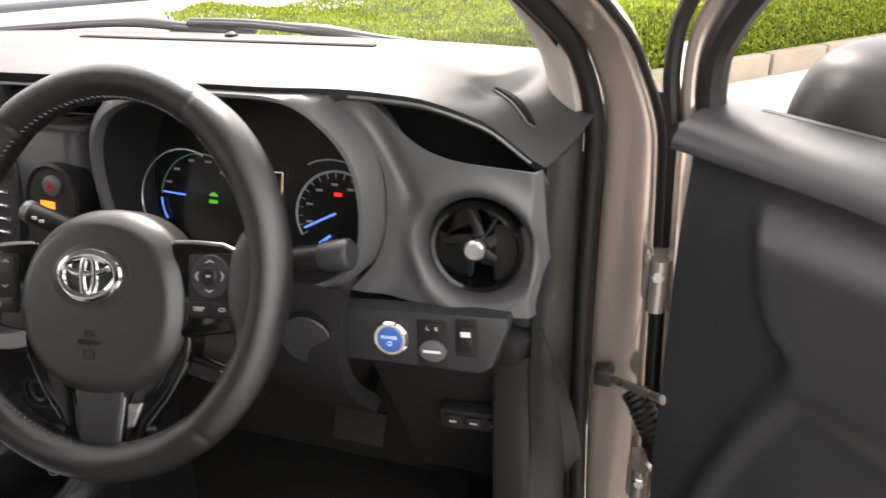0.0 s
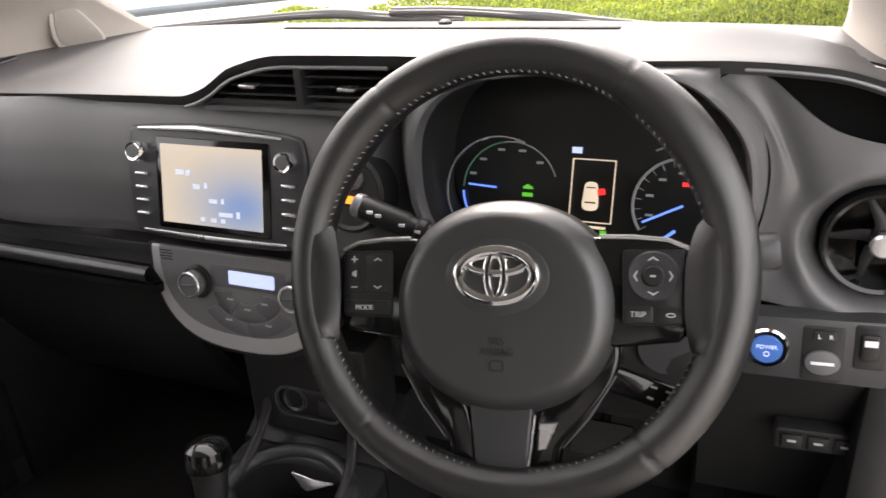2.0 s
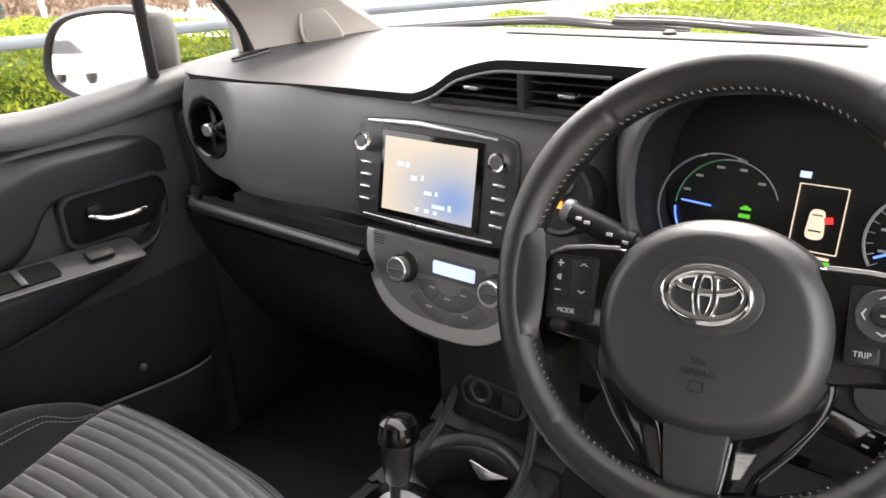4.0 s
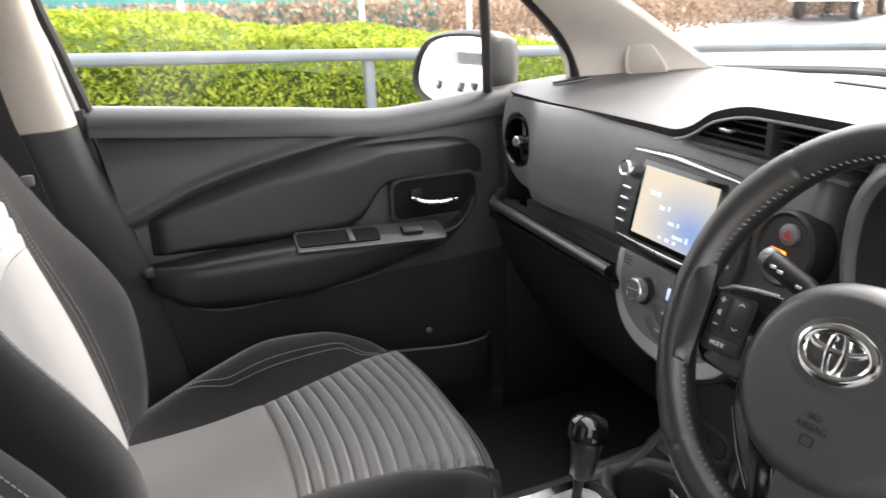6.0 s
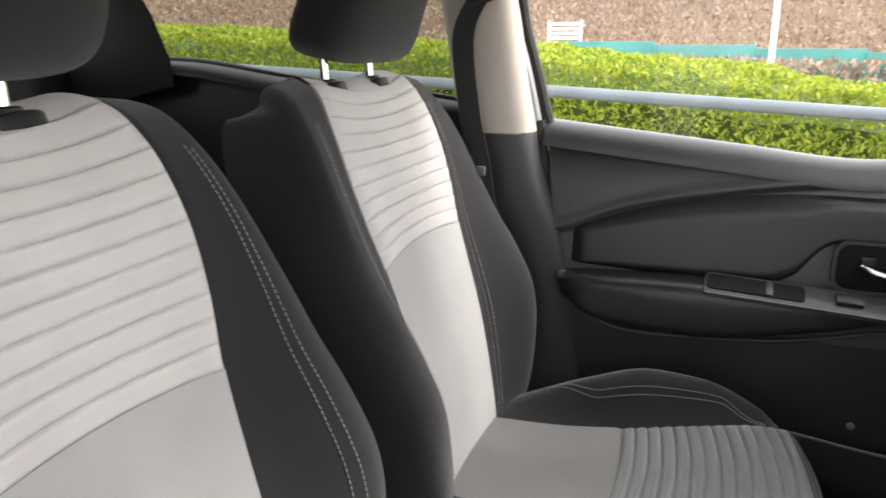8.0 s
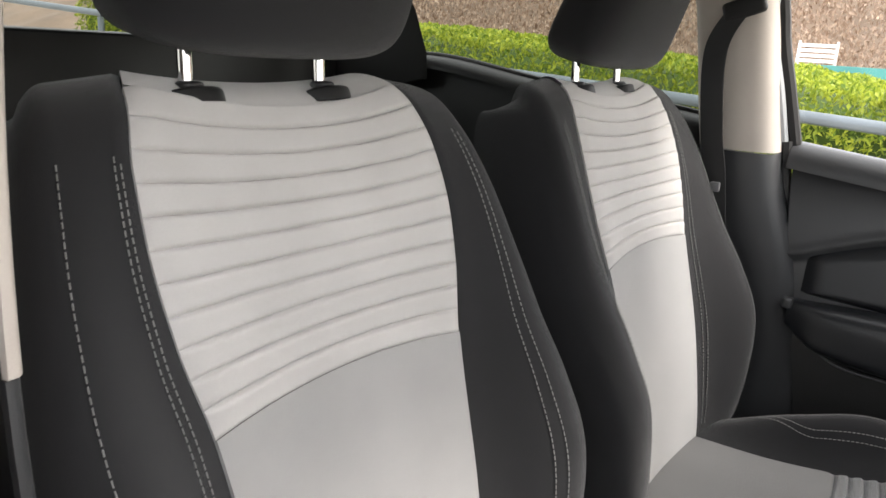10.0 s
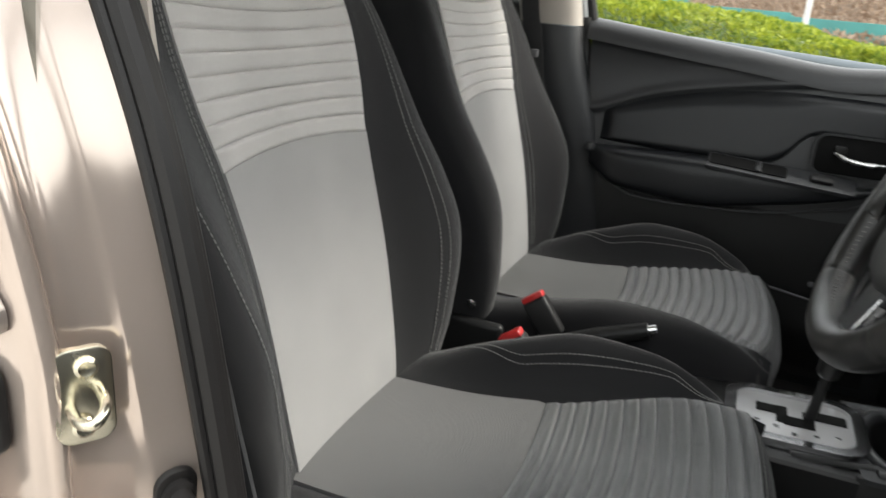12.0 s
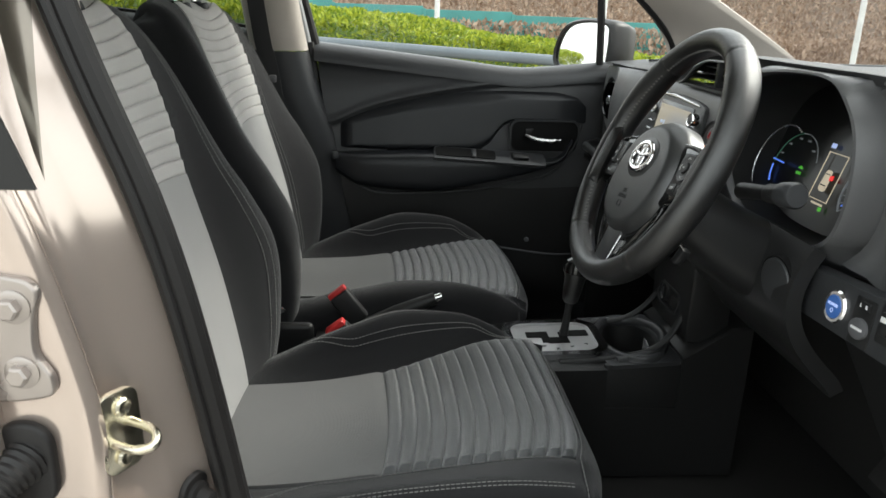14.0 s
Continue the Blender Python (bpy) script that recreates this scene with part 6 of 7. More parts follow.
def shell():
    # floor and footwells
    structure("floor", between((-0.74, -1.75, 0.24), (0.74, 0.62, 0.29), 0.01), M_CARPET, "black carpeted car floor", "floor")
    structure("wall_front", between((-0.74, 0.60, 0.28), (0.74, 0.66, 1.02), 0.01), M_CARPET, "dark bulkhead behind the pedals", "bulkhead")
    for sx in (-1, 1):
        structure("trim", between((sx * 0.70 - 0.03, 0.24, 0.29), (sx * 0.70 + 0.02, 0.61, 0.98), 0.01), M_BLACK, "dark footwell side trim", "trim")
        structure("trim", between((sx * 0.73 - 0.035, -1.6, 0.27), (sx * 0.73 + 0.035, 0.40, 0.36), 0.015), M_PANEL, "dark plastic door sill trim", "trim")

    # roof
    def roof(u, v):
        x = (2 * u - 1) * 0.64
        y = -1.75 + 1.80 * v
        return Vector((x, y, 1.462 - 0.05 * (x / 0.64) ** 4 - 0.04 * smooth01((-1.0 - y) / 0.8)))
    structure("ceiling", sheet(roof, 20, 20, 0.03), M_HEADLINER, "pale grey cloth headliner", "ceiling")

    # windscreen
    def ws(u, v):
        x = (2 * u - 1) * (0.72 - 0.12 * v)
        return Vector((x, 0.845 - 0.10 * abs(2 * u - 1) ** 3 - 0.80 * v, 1.052 + 0.395 * v + 0.02 * math.sin(math.pi * v)))
    w = structure("window_3", sheet(ws, 20, 10), M_GLASS, "clear windscreen", "windscreen")
    w.visible_shadow = False
    structure("trim", tube([ws(k / 30, 0.0) + Vector((0, -0.004, 0.004)) for k in range(31)], 0.008, 8), M_RUBBER, "black windscreen lower seal", "trim")
    # wiper cowl
    structure("trim", sheet(lambda u, v: Vector((-0.74 + 1.48 * u, 0.84 + 0.16 * v - 0.10 * abs(2 * u - 1) ** 3, 1.058 - 0.03 * v)), 30, 4, 0.01), M_BLACK, "black wiper cowl below the windscreen", "trim")

    # wipers parked on the cowl
    for pts, lab in ((((-0.72, 0.80, 1.058), (-0.45, 0.872, 1.074), (-0.30, 0.885, 1.080), (-0.16, 0.888, 1.074), (0.0, 0.89, 1.066)), "black passenger wiper parked below the windscreen"), (((-0.15, 0.885, 1.085), (-0.02, 0.89, 1.084), (0.12, 0.885, 1.076), (0.26, 0.872, 1.066), (0.36, 0.862, 1.058)), "black driver's wiper parked below the windscreen")):
        wp = thing("windscreen_wiper", lab, "wiper", group="wipers")
        line = curve_points(pts, 8)
        part("blade", tube([p + Vector((0, -0.010, -0.006)) for p in line], 0.006, 8), M_RUBBER, wp)
        part("arm", tube(line, [0.006 + 0.006 * math.exp(-((k / (len(line) - 1) - 0.58) / 0.12) ** 2) for k in range(len(line))], 10, flat=0.8), M_ARM, wp, "grey black wiper arm")
    # A pillars: beige trim inside
    for sx in (-1, 1):
        ox = 0.05 if sx < 0 else 0.030
        outer = curve_points([(0.708 + ox, 0.445, 1.005), (0.691 + ox, 0.405, 1.13), (0.660 + ox, 0.29, 1.24), (0.630 + ox, 0.11, 1.365), (0.60 + ox, -0.09, 1.455)], 6)
        inner = curve_points([(0.640, 0.80, 1.030), (0.650, 0.72, 1.095), (0.625, 0.52, 1.21), (0.60, 0.30, 1.325), (0.56, 0.05, 1.445)], 6)
        mid = curve_points([(0.676, 0.49, 1.00), (0.664, 0.445, 1.11), (0.630, 0.33, 1.215), (0.585, 0.15, 1.335), (0.56, -0.05, 1.435)], 6)
        if sx < 0:
            mid = curve_points([(0.690, 0.58, 1.03), (0.672, 0.53, 1.11), (0.640, 0.38, 1.215), (0.61, 0.19, 1.335), (0.58, -0.03, 1.435)], 6)
        rows = [outer, mid, inner]

        def pil(u, v):
            k = v * (len(outer) - 1)
            i = min(int(k), len(outer) - 2)
            t = k - i
            a, b, c = (r[i].lerp(r[i + 1], t) for r in rows)
            p = (1 - u) ** 2 * a + 2 * u * (1 - u) * b + u * u * c
            return Vector((sx * p.x, p.y, p.z))
        structure("trim", sheet(pil, 16, 30, 0.01 if sx > 0 else -0.01), M_BEIGE, "beige pillar trim beside the windscreen", "pillar trim", 60)
    # loudspeaker grilles on the pillar trims
    g = thing("tweeter_grille", "small triangular loudspeaker grille in beige pillar trim", "speaker grille", m=plane_frame((-0.654, 0.580, 1.096), (0.32, 0.95, 0), (0.12, 0, 1)))
    tri = curve_like_triangle()
    part("grille", slab(tri, 0.006, 0.002), M_BEIGE, g)
    part("grille_mesh", slab([(x * 0.86, y * 0.86) for x, y in tri], 0.004, 0.0005, m=Matrix.Translation((0, 0, 0.0022))), M_MESH, g, "fine dotted mesh")
    # painted hinge pillar on the driver's side
    ys = [(0.28, 0.47), (0.55, 0.458), (0.80, 0.445), (0.98, 0.445), (1.05, 0.438), (1.13, 0.405), (1.24, 0.24), (1.36, 0.07), (1.46, -0.14)]
    half = [(0.28, 0.046), (0.80, 0.040), (1.02, 0.034), (1.13, 0.028), (1.46, 0.03)]
    xs = [(0.28, 0.812), (0.66, 0.798), (0.80, 0.795), (1.02, 0.791), (1.13, 0.764), (1.24, 0.712), (1.36, 0.675), (1.46, 0.63)]

    def hinge_pillar(u, v):
        z = 0.28 + 1.18 * v
        y, x = interp(z, ys), interp(z, xs)
        a = 2 * math.pi * u
        return Vector((x + interp(z, half) * math.copysign(abs(math.cos(a)) ** 0.38, math.cos(a)), y + 0.05 + 0.055 * math.copysign(abs(math.sin(a)) ** 0.38, math.sin(a)) - 0.006 * math.cos(a), z))
    structure("pillar_front", sheet(hinge_pillar, 32, 60, wrap=True), M_PAINT, "champagne painted front door pillar", "pillar", 60)

    def seal_path(dx, dy):
        return [(interp(z, xs) + math.copysign(interp(z, half), dx) + dx, interp(z, ys) + dy, z) for z in [0.30 + 1.15 * k / 40 for k in range(41)]]
    structure("trim", tube(seal_path(-0.009, 0.000), 0.012, 10), M_RUBBER, "black rubber door seal", "door seal")
    structure("trim", tube(seal_path(-0.022, 0.006), 0.0085, 8), M_RUBBER, "black rubber door seal", "door seal")
    structure("trim", tube(seal_path(0.004, 0.010), 0.005, 8), M_RUBBER, "black rubber door seal", "door seal")

    # front wing, and a black panel for the shade in the gap behind the door edge
    structure("wing", between((0.80, 0.50, 0.42), (0.895, 1.45, 0.985), 0.03, 3), M_PAINT, "champagne painted front wing", "car wing")
    structure("trim", between((0.800, 0.478, 0.30), (0.890, 0.498, 1.075), 0.006), M_RUBBER, "black panel standing for shade behind the front wing", "door seal")
    structure("trim", tube([(0.862, 0.484, 0.30), (0.862, 0.482, 0.62), (0.860, 0.480, 1.06)], 0.012, 10), M_RUBBER, "black weather strip in the door gap", "door seal")
    structure("wing", sheet(lambda u, v: Vector((-0.84 + 1.68 * u, 0.98 + 0.75 * v, 1.02 - 0.14 * v - 0.05 * abs(2 * u - 1) ** 4)), 20, 10, 0.01), M_PAINT, "champagne painted bonnet", "bonnet")

    # centre pillars: passenger side inside trim
    def bp(u, v, z0, z1, side=-1, curl=0.075):
        z = z0 + (z1 - z0) * v
        yc = interp(z, [(0.30, -0.49), (0.58, -0.525), (0.805, -0.575), (1.06, -0.645), (1.30, -0.680), (1.45, -0.70)])
        w = interp(z, [(0.30, 0.115), (0.58, 0.10), (0.80, 0.085), (1.06, 0.075), (1.45, 0.072)])
        x = interp(z, [(0.30, 0.70), (0.80, 0.672), (1.06, 0.655), (1.30, 0.625), (1.45, 0.575)])
        a = (u - 0.5) * math.pi
        return Vector((side * (x + curl * (1 - math.cos(a) ** 0.5)), yc + w * math.sin(a), z))
    structure("pillar_middle", sheet(lambda u, v: bp(u, v, 0.30, 1.058), 24, 24, 0.006), M_PANEL, "dark plastic centre pillar trim", "pillar trim", 60)
    structure("pillar_middle", sheet(lambda u, v: bp(u, v, 1.060, 1.46), 24, 16, 0.006), M_BEIGE, "beige upper centre pillar trim", "pillar trim", 60)
    structure("pillar_middle", sheet(lambda u, v: bp(u, v, 1.047, 1.46, 1, 0.015) + Vector((0.0, -0.036, 0)), 24, 16, -0.006), M_BEIGE, "beige upper centre pillar trim", "pillar trim", 60)
    structure("pillar_middle", sheet(lambda u, v: bp(u, v, 0.30, 1.045, 1, 0.015) + Vector((0.0, -0.040, 0)), 24, 24, -0.006), M_PANEL, "dark plastic centre pillar trim", "pillar trim", 60)
    structure("trim", tube([(-0.735, door_rear_y(0.3 + 0.78 * k / 20) - 0.014, 0.3 + 0.78 * k / 20) for k in range(21)], 0.013, 8), M_RUBBER, "black rubber door seal", "door seal")

    # rear doors, closed on the passenger side
    SILL_R = [(-1.65, 1.17), (-1.453, 1.188), (-1.105, 1.148), (-0.789, 1.118), (-0.60, 1.09)]
    for sx in (-1, 1):
        def rd(u, v):
            y = -1.66 + 1.0 * u
            z = 0.30 + (interp(y, SILL_R) - 0.02 - 0.30) * v
            return Vector((sx * interp(z, [(0.3, 0.705), (0.9, 0.705), (1.05, 0.715), (1.15, 0.735)]), y, z))
        structure("door_rear", sheet(rd, 24, 20, 0.02 if sx < 0 else -0.02), M_BLACK, "dark plastic rear door trim", "car door", 60)
        e = 0.87 if sx < 0 else 0.70
        structure("trim", sheet(lambda u, v: Vector((sx * (0.700 + 0.045 * (1 - math.cos(v * math.pi / 2))), -1.48 + e * u, interp(-1.48 + e * u, SILL_R) - 0.03 + 0.032 * math.sin(v * math.pi / 2))), 20, 8, 0.004 * -sx), M_BLACK, "soft dark ledge below the rear window", "trim", 60)
        structure("trim", tube([(sx * 0.745, -1.47 + e * k / 20, interp(-1.47 + e * k / 20, SILL_R) + 0.003) for k in range(21)], 0.007, 8), M_RUBBER, "black rubber window seal", "trim")
    # painted outside of the passenger side, roof and tail
    def flank(u, v):
        z = 0.28 + 0.70 * v
        return Vector((-0.815 - 0.03 * math.sin(math.pi * v), -1.82 + 2.30 * u, z))
    structure("bodyside", sheet(flank, 40, 14, 0.004), M_PAINT, "champagne painted passenger side of the car", "car body", 60)

    def roof_skin(u, v):
        x = (2 * u - 1) * 0.66
        y = -1.78 + 1.82 * v
        return Vector((x, y, 1.505 - 0.05 * (x / 0.66) ** 4 - 0.05 * smooth01((-1.0 - y) / 0.8)))
    structure("roof", sheet(roof_skin, 20, 20, 0.01), M_PAINT, "champagne painted car roof", "car roof")
    structure("wall_tail", between((-0.80, -1.86, 0.30), (0.80, -1.81, 1.08), 0.03, 3), M_PAINT, "champagne painted tailgate", "tailgate")
    # closed rear door on the driver's side, seen by its front edge
    def outer(u, v):
        z = 0.30 + 0.80 * v
        y = -0.662 - 0.98 * u - 0.06 * (z - 0.8) * (1 - u)
        return Vector((0.800 + 0.03 * math.sin(math.pi * v), y, z))
    structure("door_rear", sheet(outer, 20, 20, -0.02), M_PAINT, "champagne painted closed rear door", "car door", 60)
    structure("door_rear", sheet(lambda u, v: Vector((0.785 - 0.14 * v, -0.70 - 0.045 * v - 0.03 * u, 1.05 + 0.41 * v)), 2, 8, 0.02), M_RUBBER, "black rear door window frame", "car door", 60)
    tg = structure("window_5", sheet(lambda u, v: Vector(((2 * u - 1) * (0.66 - 0.1 * v), -1.78 + 0.16 * v, 1.09 + 0.37 * v)), 8, 4), M_TINTED, "dark tinted tailgate window", "window")
    tg.visible_shadow = True
    # rear quarter pillars and tail
    for sx in (-1, 1):
        o = [(-1.80, 0.3), (-1.80, 1.46), (-1.54, 1.46), (-1.50, 1.346), (-1.465, 1.29), (-1.425, 1.192), (-1.42, 1.13), (-1.62, 1.08), (-1.62, 0.3)]
        rings = [[Vector((sx * x, y - dy, z)) for y, z in o] for x, dy in ((0.69, 0.02), (0.695, 0.0), (0.75, 0.06))]
        structure("pillar_rear", loft(rings), M_BLACK, "dark rear pillar trim", "pillar trim")
    structure("wall_rear", between((-0.74, -1.795, 0.28), (0.74, -1.735, 1.20), 0.01), M_BLACK, "dark tailgate trim", "tailgate")


def curve_like_triangle():
    return [(p.x, p.y) for p in curve_points([(-0.045, -0.03, 0), (0.03, -0.038, 0), (0.045, -0.02, 0), (-0.01, 0.045, 0), (-0.045, 0.05, 0)], 4, True)][::-1]


M_ARM = material("weathered_black_arm", (0.045, 0.046, 0.048), 0.45, grain=0.2, blotch=0.1)
M_MESH = material("dotted_speaker_mesh", (0.30, 0.27, 0.24), 0.7, grain=0.5, grain_scale=900, bump=0.8, bump_scale=900, bump_kind="cells")
shell()


def seat_belt():
    b = thing("seat_belt", "black seat belt hanging on the centre pillar", "seat belt")
    path = curve_points([(-0.615, -0.640, 1.315), (-0.612, -0.672, 1.24), (-0.618, -0.660, 1.10), (-0.628, -0.640, 0.99), (-0.64, -0.60, 0.70)], 8)
    rings = []
    for p in path:
        rings.append([p + Vector((dx, dy, 0)) for dx, dy in ((0.006, -0.036), (0.008, -0.036), (0.009, 0.006), (0.007, 0.006))])
    part("webbing", loft(rings), M_BELT, b)
    part("upper_guide", box(0.02, 0.075, 0.035, 0.008, 3, pose(-0.612, -0.650, 1.315, 20, 0, 0)), M_BLACK, b)
    part("button", box(0.010, 0.018, 0.018, 0.003, 2, pose(-0.606, -0.650, 0.993)), M_GREY, b)
    return b


seat_belt()


# ---- driver's side centre pillar, seen through the open door ----
def driver_pillar():
    p = thing("centre_pillar", "champagne painted centre pillar with striker and door seal", "car pillar", (0.024, 0, 0))

    def y0(z):
        return interp(z, [(0.28, -0.432), (0.65, -0.496), (0.80, -0.520), (0.90, -0.538), (1.0, -0.562), (1.12, -0.603), (1.30, -0.662), (1.46, -0.705)])

    def tuck(z):
        return interp(z, [(0.28, 0.0), (1.10, 0.0), (1.25, -0.012), (1.46, -0.09)])
    prof = [(0.688, -0.004), (0.694, -0.013), (0.708, -0.029), (0.720, -0.043), (0.7225, -0.0465), (0.725, -0.0505), (0.730, -0.0555), (0.738, -0.0585), (0.750, -0.0585), (0.757, -0.055), (0.762, -0.0475), (0.767, -0.0445), (0.772, -0.0445), (0.777, -0.049), (0.780, -0.057), (0.781, -0.068), (0.781, -0.10), (0.783, -0.20), (0.785, -0.275), (0.69, -0.275)]
    rings = []
    for k in range(61):
        z = 0.28 + 1.18 * k / 60
        ring = []
        for x, dy in prof:
            wob = 0.0
            if x > 0.7245 and dy > -0.11:
                wob = (-0.018 - 0.022 * smooth01((0.86 - z) / 0.16)) * smooth01((x - 0.7245) / 0.036) + 0.010 * smooth01((0.70 - z) / 0.06)
                if x < 0.758:
                    # pressed hollow round the striker
                    wob -= 0.005 * math.exp(-((z - 0.815) / 0.045) ** 4)
            ring.append(Vector((x + tuck(z), y0(z) + dy + wob, z)))
        rings.append(ring)
    part("pillar_panel", loft(rings), M_PAINT, p, "champagne silver painted metal", 50)
    for dx, dy, r in ((0.693, 0.003, 0.0120), (0.703, -0.006, 0.0060), (0.688, 0.008, 0.0065)):
        part("door_seal", tube([(dx + tuck(z), y0(z) + dy, z) for z in [0.30 + 1.14 * k / 40 for k in range(41)]], r, 10), M_RUBBER, p, "black rubber door seal")
    # striker: plate, two screws and a U-shaped loop
    z = 0.817
    S = plane_frame((0.752, y0(z) - 0.066, z), (-1, 0.62, 0), (0, -0.06, 1))
    st = part("striker_plate", slab(rounded(0.042, 0.076, 0.012, 4), 0.006, 0.0015, m=S @ Matrix.Translation((0, 0, 0.009))), M_ZINC, p, "zinc plated striker plate")
    loop = [(0.009, 0.006, 0.005), (0.009, 0.006, 0.030), (0.006, 0.004, 0.044), (-0.001, -0.001, 0.050), (-0.007, -0.005, 0.042), (-0.010, -0.007, 0.028), (-0.010, -0.007, 0.005)]
    part("striker_loop", tube([S @ Vector(q) for q in curve_points(loop, 5)], 0.0042, 12), M_ZINC, st)
    for dy in (0.0235, -0.0235):
        part("screw", lathe([(0.0070, 0.0), (0.0085, 0.003), (0.006, 0.005), (0.003, 0.004), (0, 0.004)], 20, S @ Matrix.Translation((dy * 0.1, dy, 0.009))), M_ZINC, st)
    # courtesy light switch
    z = 0.715
    C = plane_frame((0.705, y0(z) - 0.030, z), (-1, 0.52, 0), (0, 0.16, 1)) @ Matrix.Translation((-0.011, 0, 0.002))
    cs = part("courtesy_switch", slab(rounded(0.034, 0.066, 0.016, 5), 0.006, 0.002, m=C @ Matrix.Translation((0, 0, 0.005))), M_RUBBER, p, "black rubber door switch")
    part("plunger", lathe([(0.013, 0.004), (0.013, 0.010), (0.009, 0.012), (0.009, 0.024), (0.006, 0.026), (0, 0.026)], 24, C @ Matrix.Translation((0, 0.012, 0))), M_RUBBER, cs)
    part("screw", lathe([(0.009, 0.004), (0.009, 0.007), (0.005, 0.0075), (0.004, 0.006), (0, 0.006)], 18, C @ Matrix.Translation((0, -0.018, 0))), M_BLACK, cs)
    # warning label: yellow head over white with a red ring; the small print is left as bars
    z = 0.655
    L = plane_frame((0.749, y0(z) - 0.080, z), (-1, 0.85, 0), (0, 0.18, 1)) @ pose(-0.004, 0.052, 0.003, 0, 0, 9) @ Matrix.Diagonal((0.80, 0.80, 1, 1))
    lab = part("warning_label", box(0.040, 0.085, 0.0008, 0, 1, L @ Matrix.Translation((0, -0.01, 0.006))), M_WHITE, p, "white and yellow warning label")
    part("label_head", box(0.040, 0.020, 0.0006, 0, 1, L @ Matrix.Translation((0, 0.0225, 0.0065))), M_YELLOW, lab)
    part("label_ring", ring_plate(oval(0.016, 0.016, 28), oval(0.0125, 0.0125, 28), 0.0006, L @ Matrix.Translation((0, -0.014, 0.0072))), M_RED, lab)
    part("label_bar", box(0.028, 0.003, 0.0005, 0, 1, L @ pose(0, -0.014, 0.0074, 0, 0, -45)), M_RED, lab)
    part("label_mark", box(0.008, 0.010, 0.0005, 0, 1, L @ pose(0.004, 0.0225, 0.0070)), M_BLACK, lab)
    for k in range(2):
        part("label_print", box(0.032, 0.0018, 0.0004, 0, 1, L @ pose(0, 0.009 - 0.0035 * k, 0.0066)), M_PRINT, lab)
    # rear door hinge with bolts
    z = 0.9195
    Hm = plane_frame((0.783, y0(z) - 0.096, z), (0.08, 1, 0), (0, 0.10, 1))
    o = curve_points([(-0.045, 0.072, 0), (0.0, 0.082, 0), (0.017, 0.064, 0), (0.012, 0.030, 0), (0.010, -0.020, 0), (0.021, -0.055, 0), (0.012, -0.082, 0), (-0.045, -0.075, 0)], 5, True)
    hg = part("rear_door_hinge", slab([(q.x, q.y * 0.63) for q in o][::-1], 0.008, 0.003, 3, Hm @ Matrix.Translation((0, 0, 0.006))), M_STEELPAINT, p, "painted steel hinge plate")
    for dy in (0.028, -0.028):
        part("bolt", join(lathe([(0.014, 0.004), (0.014, 0.0075), (0.010, 0.009)], 24, Hm @ Matrix.Translation((-0.002, dy, 0.0))), lathe([(0.0088, 0.008), (0.0088, 0.016), (0.007, 0.0175), (0, 0.0175)], 6, Hm @ Matrix.Translation((-0.002, dy, 0.0)))), M_STEELPAINT, hg)
    # wiring boot
    z = 0.805
    B = plane_frame((0.783, y0(z) - 0.128, z), (0.08, 1, 0), (0, 0.10, 1))
    bt = part("wiring_grommet", slab(rounded(0.048, 0.080, 0.022, 5), 0.008, 0.004, 3, B @ Matrix.Translation((0, 0, 0.008))), M_RUBBER, p, "black rubber wiring boot")
    pa = [(0.0, 0.005, 0.0), (-0.006, -0.002, 0.022), (-0.016, -0.016, 0.034), (-0.03, -0.06, 0.042), (-0.04, -0.11, 0.05)]
    pts = curve_points(pa, 10)
    part("wiring_tube", tube([B @ q for q in pts], [0.020 - 0.006 * smooth01(k / 12) + 0.0018 * (k % 2) for k in range(len(pts))], 14), M_RUBBER, bt)
    # black panel on the outside above the hinge
    part("outer_panel", sheet(lambda u, v: Vector((0.787 + tuck(1.04 + 0.4 * v), y0(1.04 + 0.4 * v) - 0.036 - 0.20 * u, 1.041 + 0.41 * v)), 4, 12, 0.004), M_BLACK, p, "black outer pillar panel")
    return p


M_YELLOW = material("yellow_print", (0.75, 0.55, 0.03), 0.5)
M_STEELPAINT = material("painted_steel_hinge", (0.34, 0.30, 0.275), 0.26, 0.6, coat=0.6, blotch=0.05)
driver_pillar()


# ---- open driver's door ----
DOOR = math.radians(48)
D_ALONG, D_IN = Vector((math.sin(DOOR), -math.cos(DOOR), 0)), Vector((-math.cos(DOOR), -math.sin(DOOR), 0))
D_HINGE = Vector((0.854, 0.385, 0))


def dp(l, d, z):
    """A point of the open door: l from the hinge, d towards the cabin side, z up."""
    p = D_HINGE + D_ALONG * l + D_IN * d
    return Vector((p.x, p.y, z))


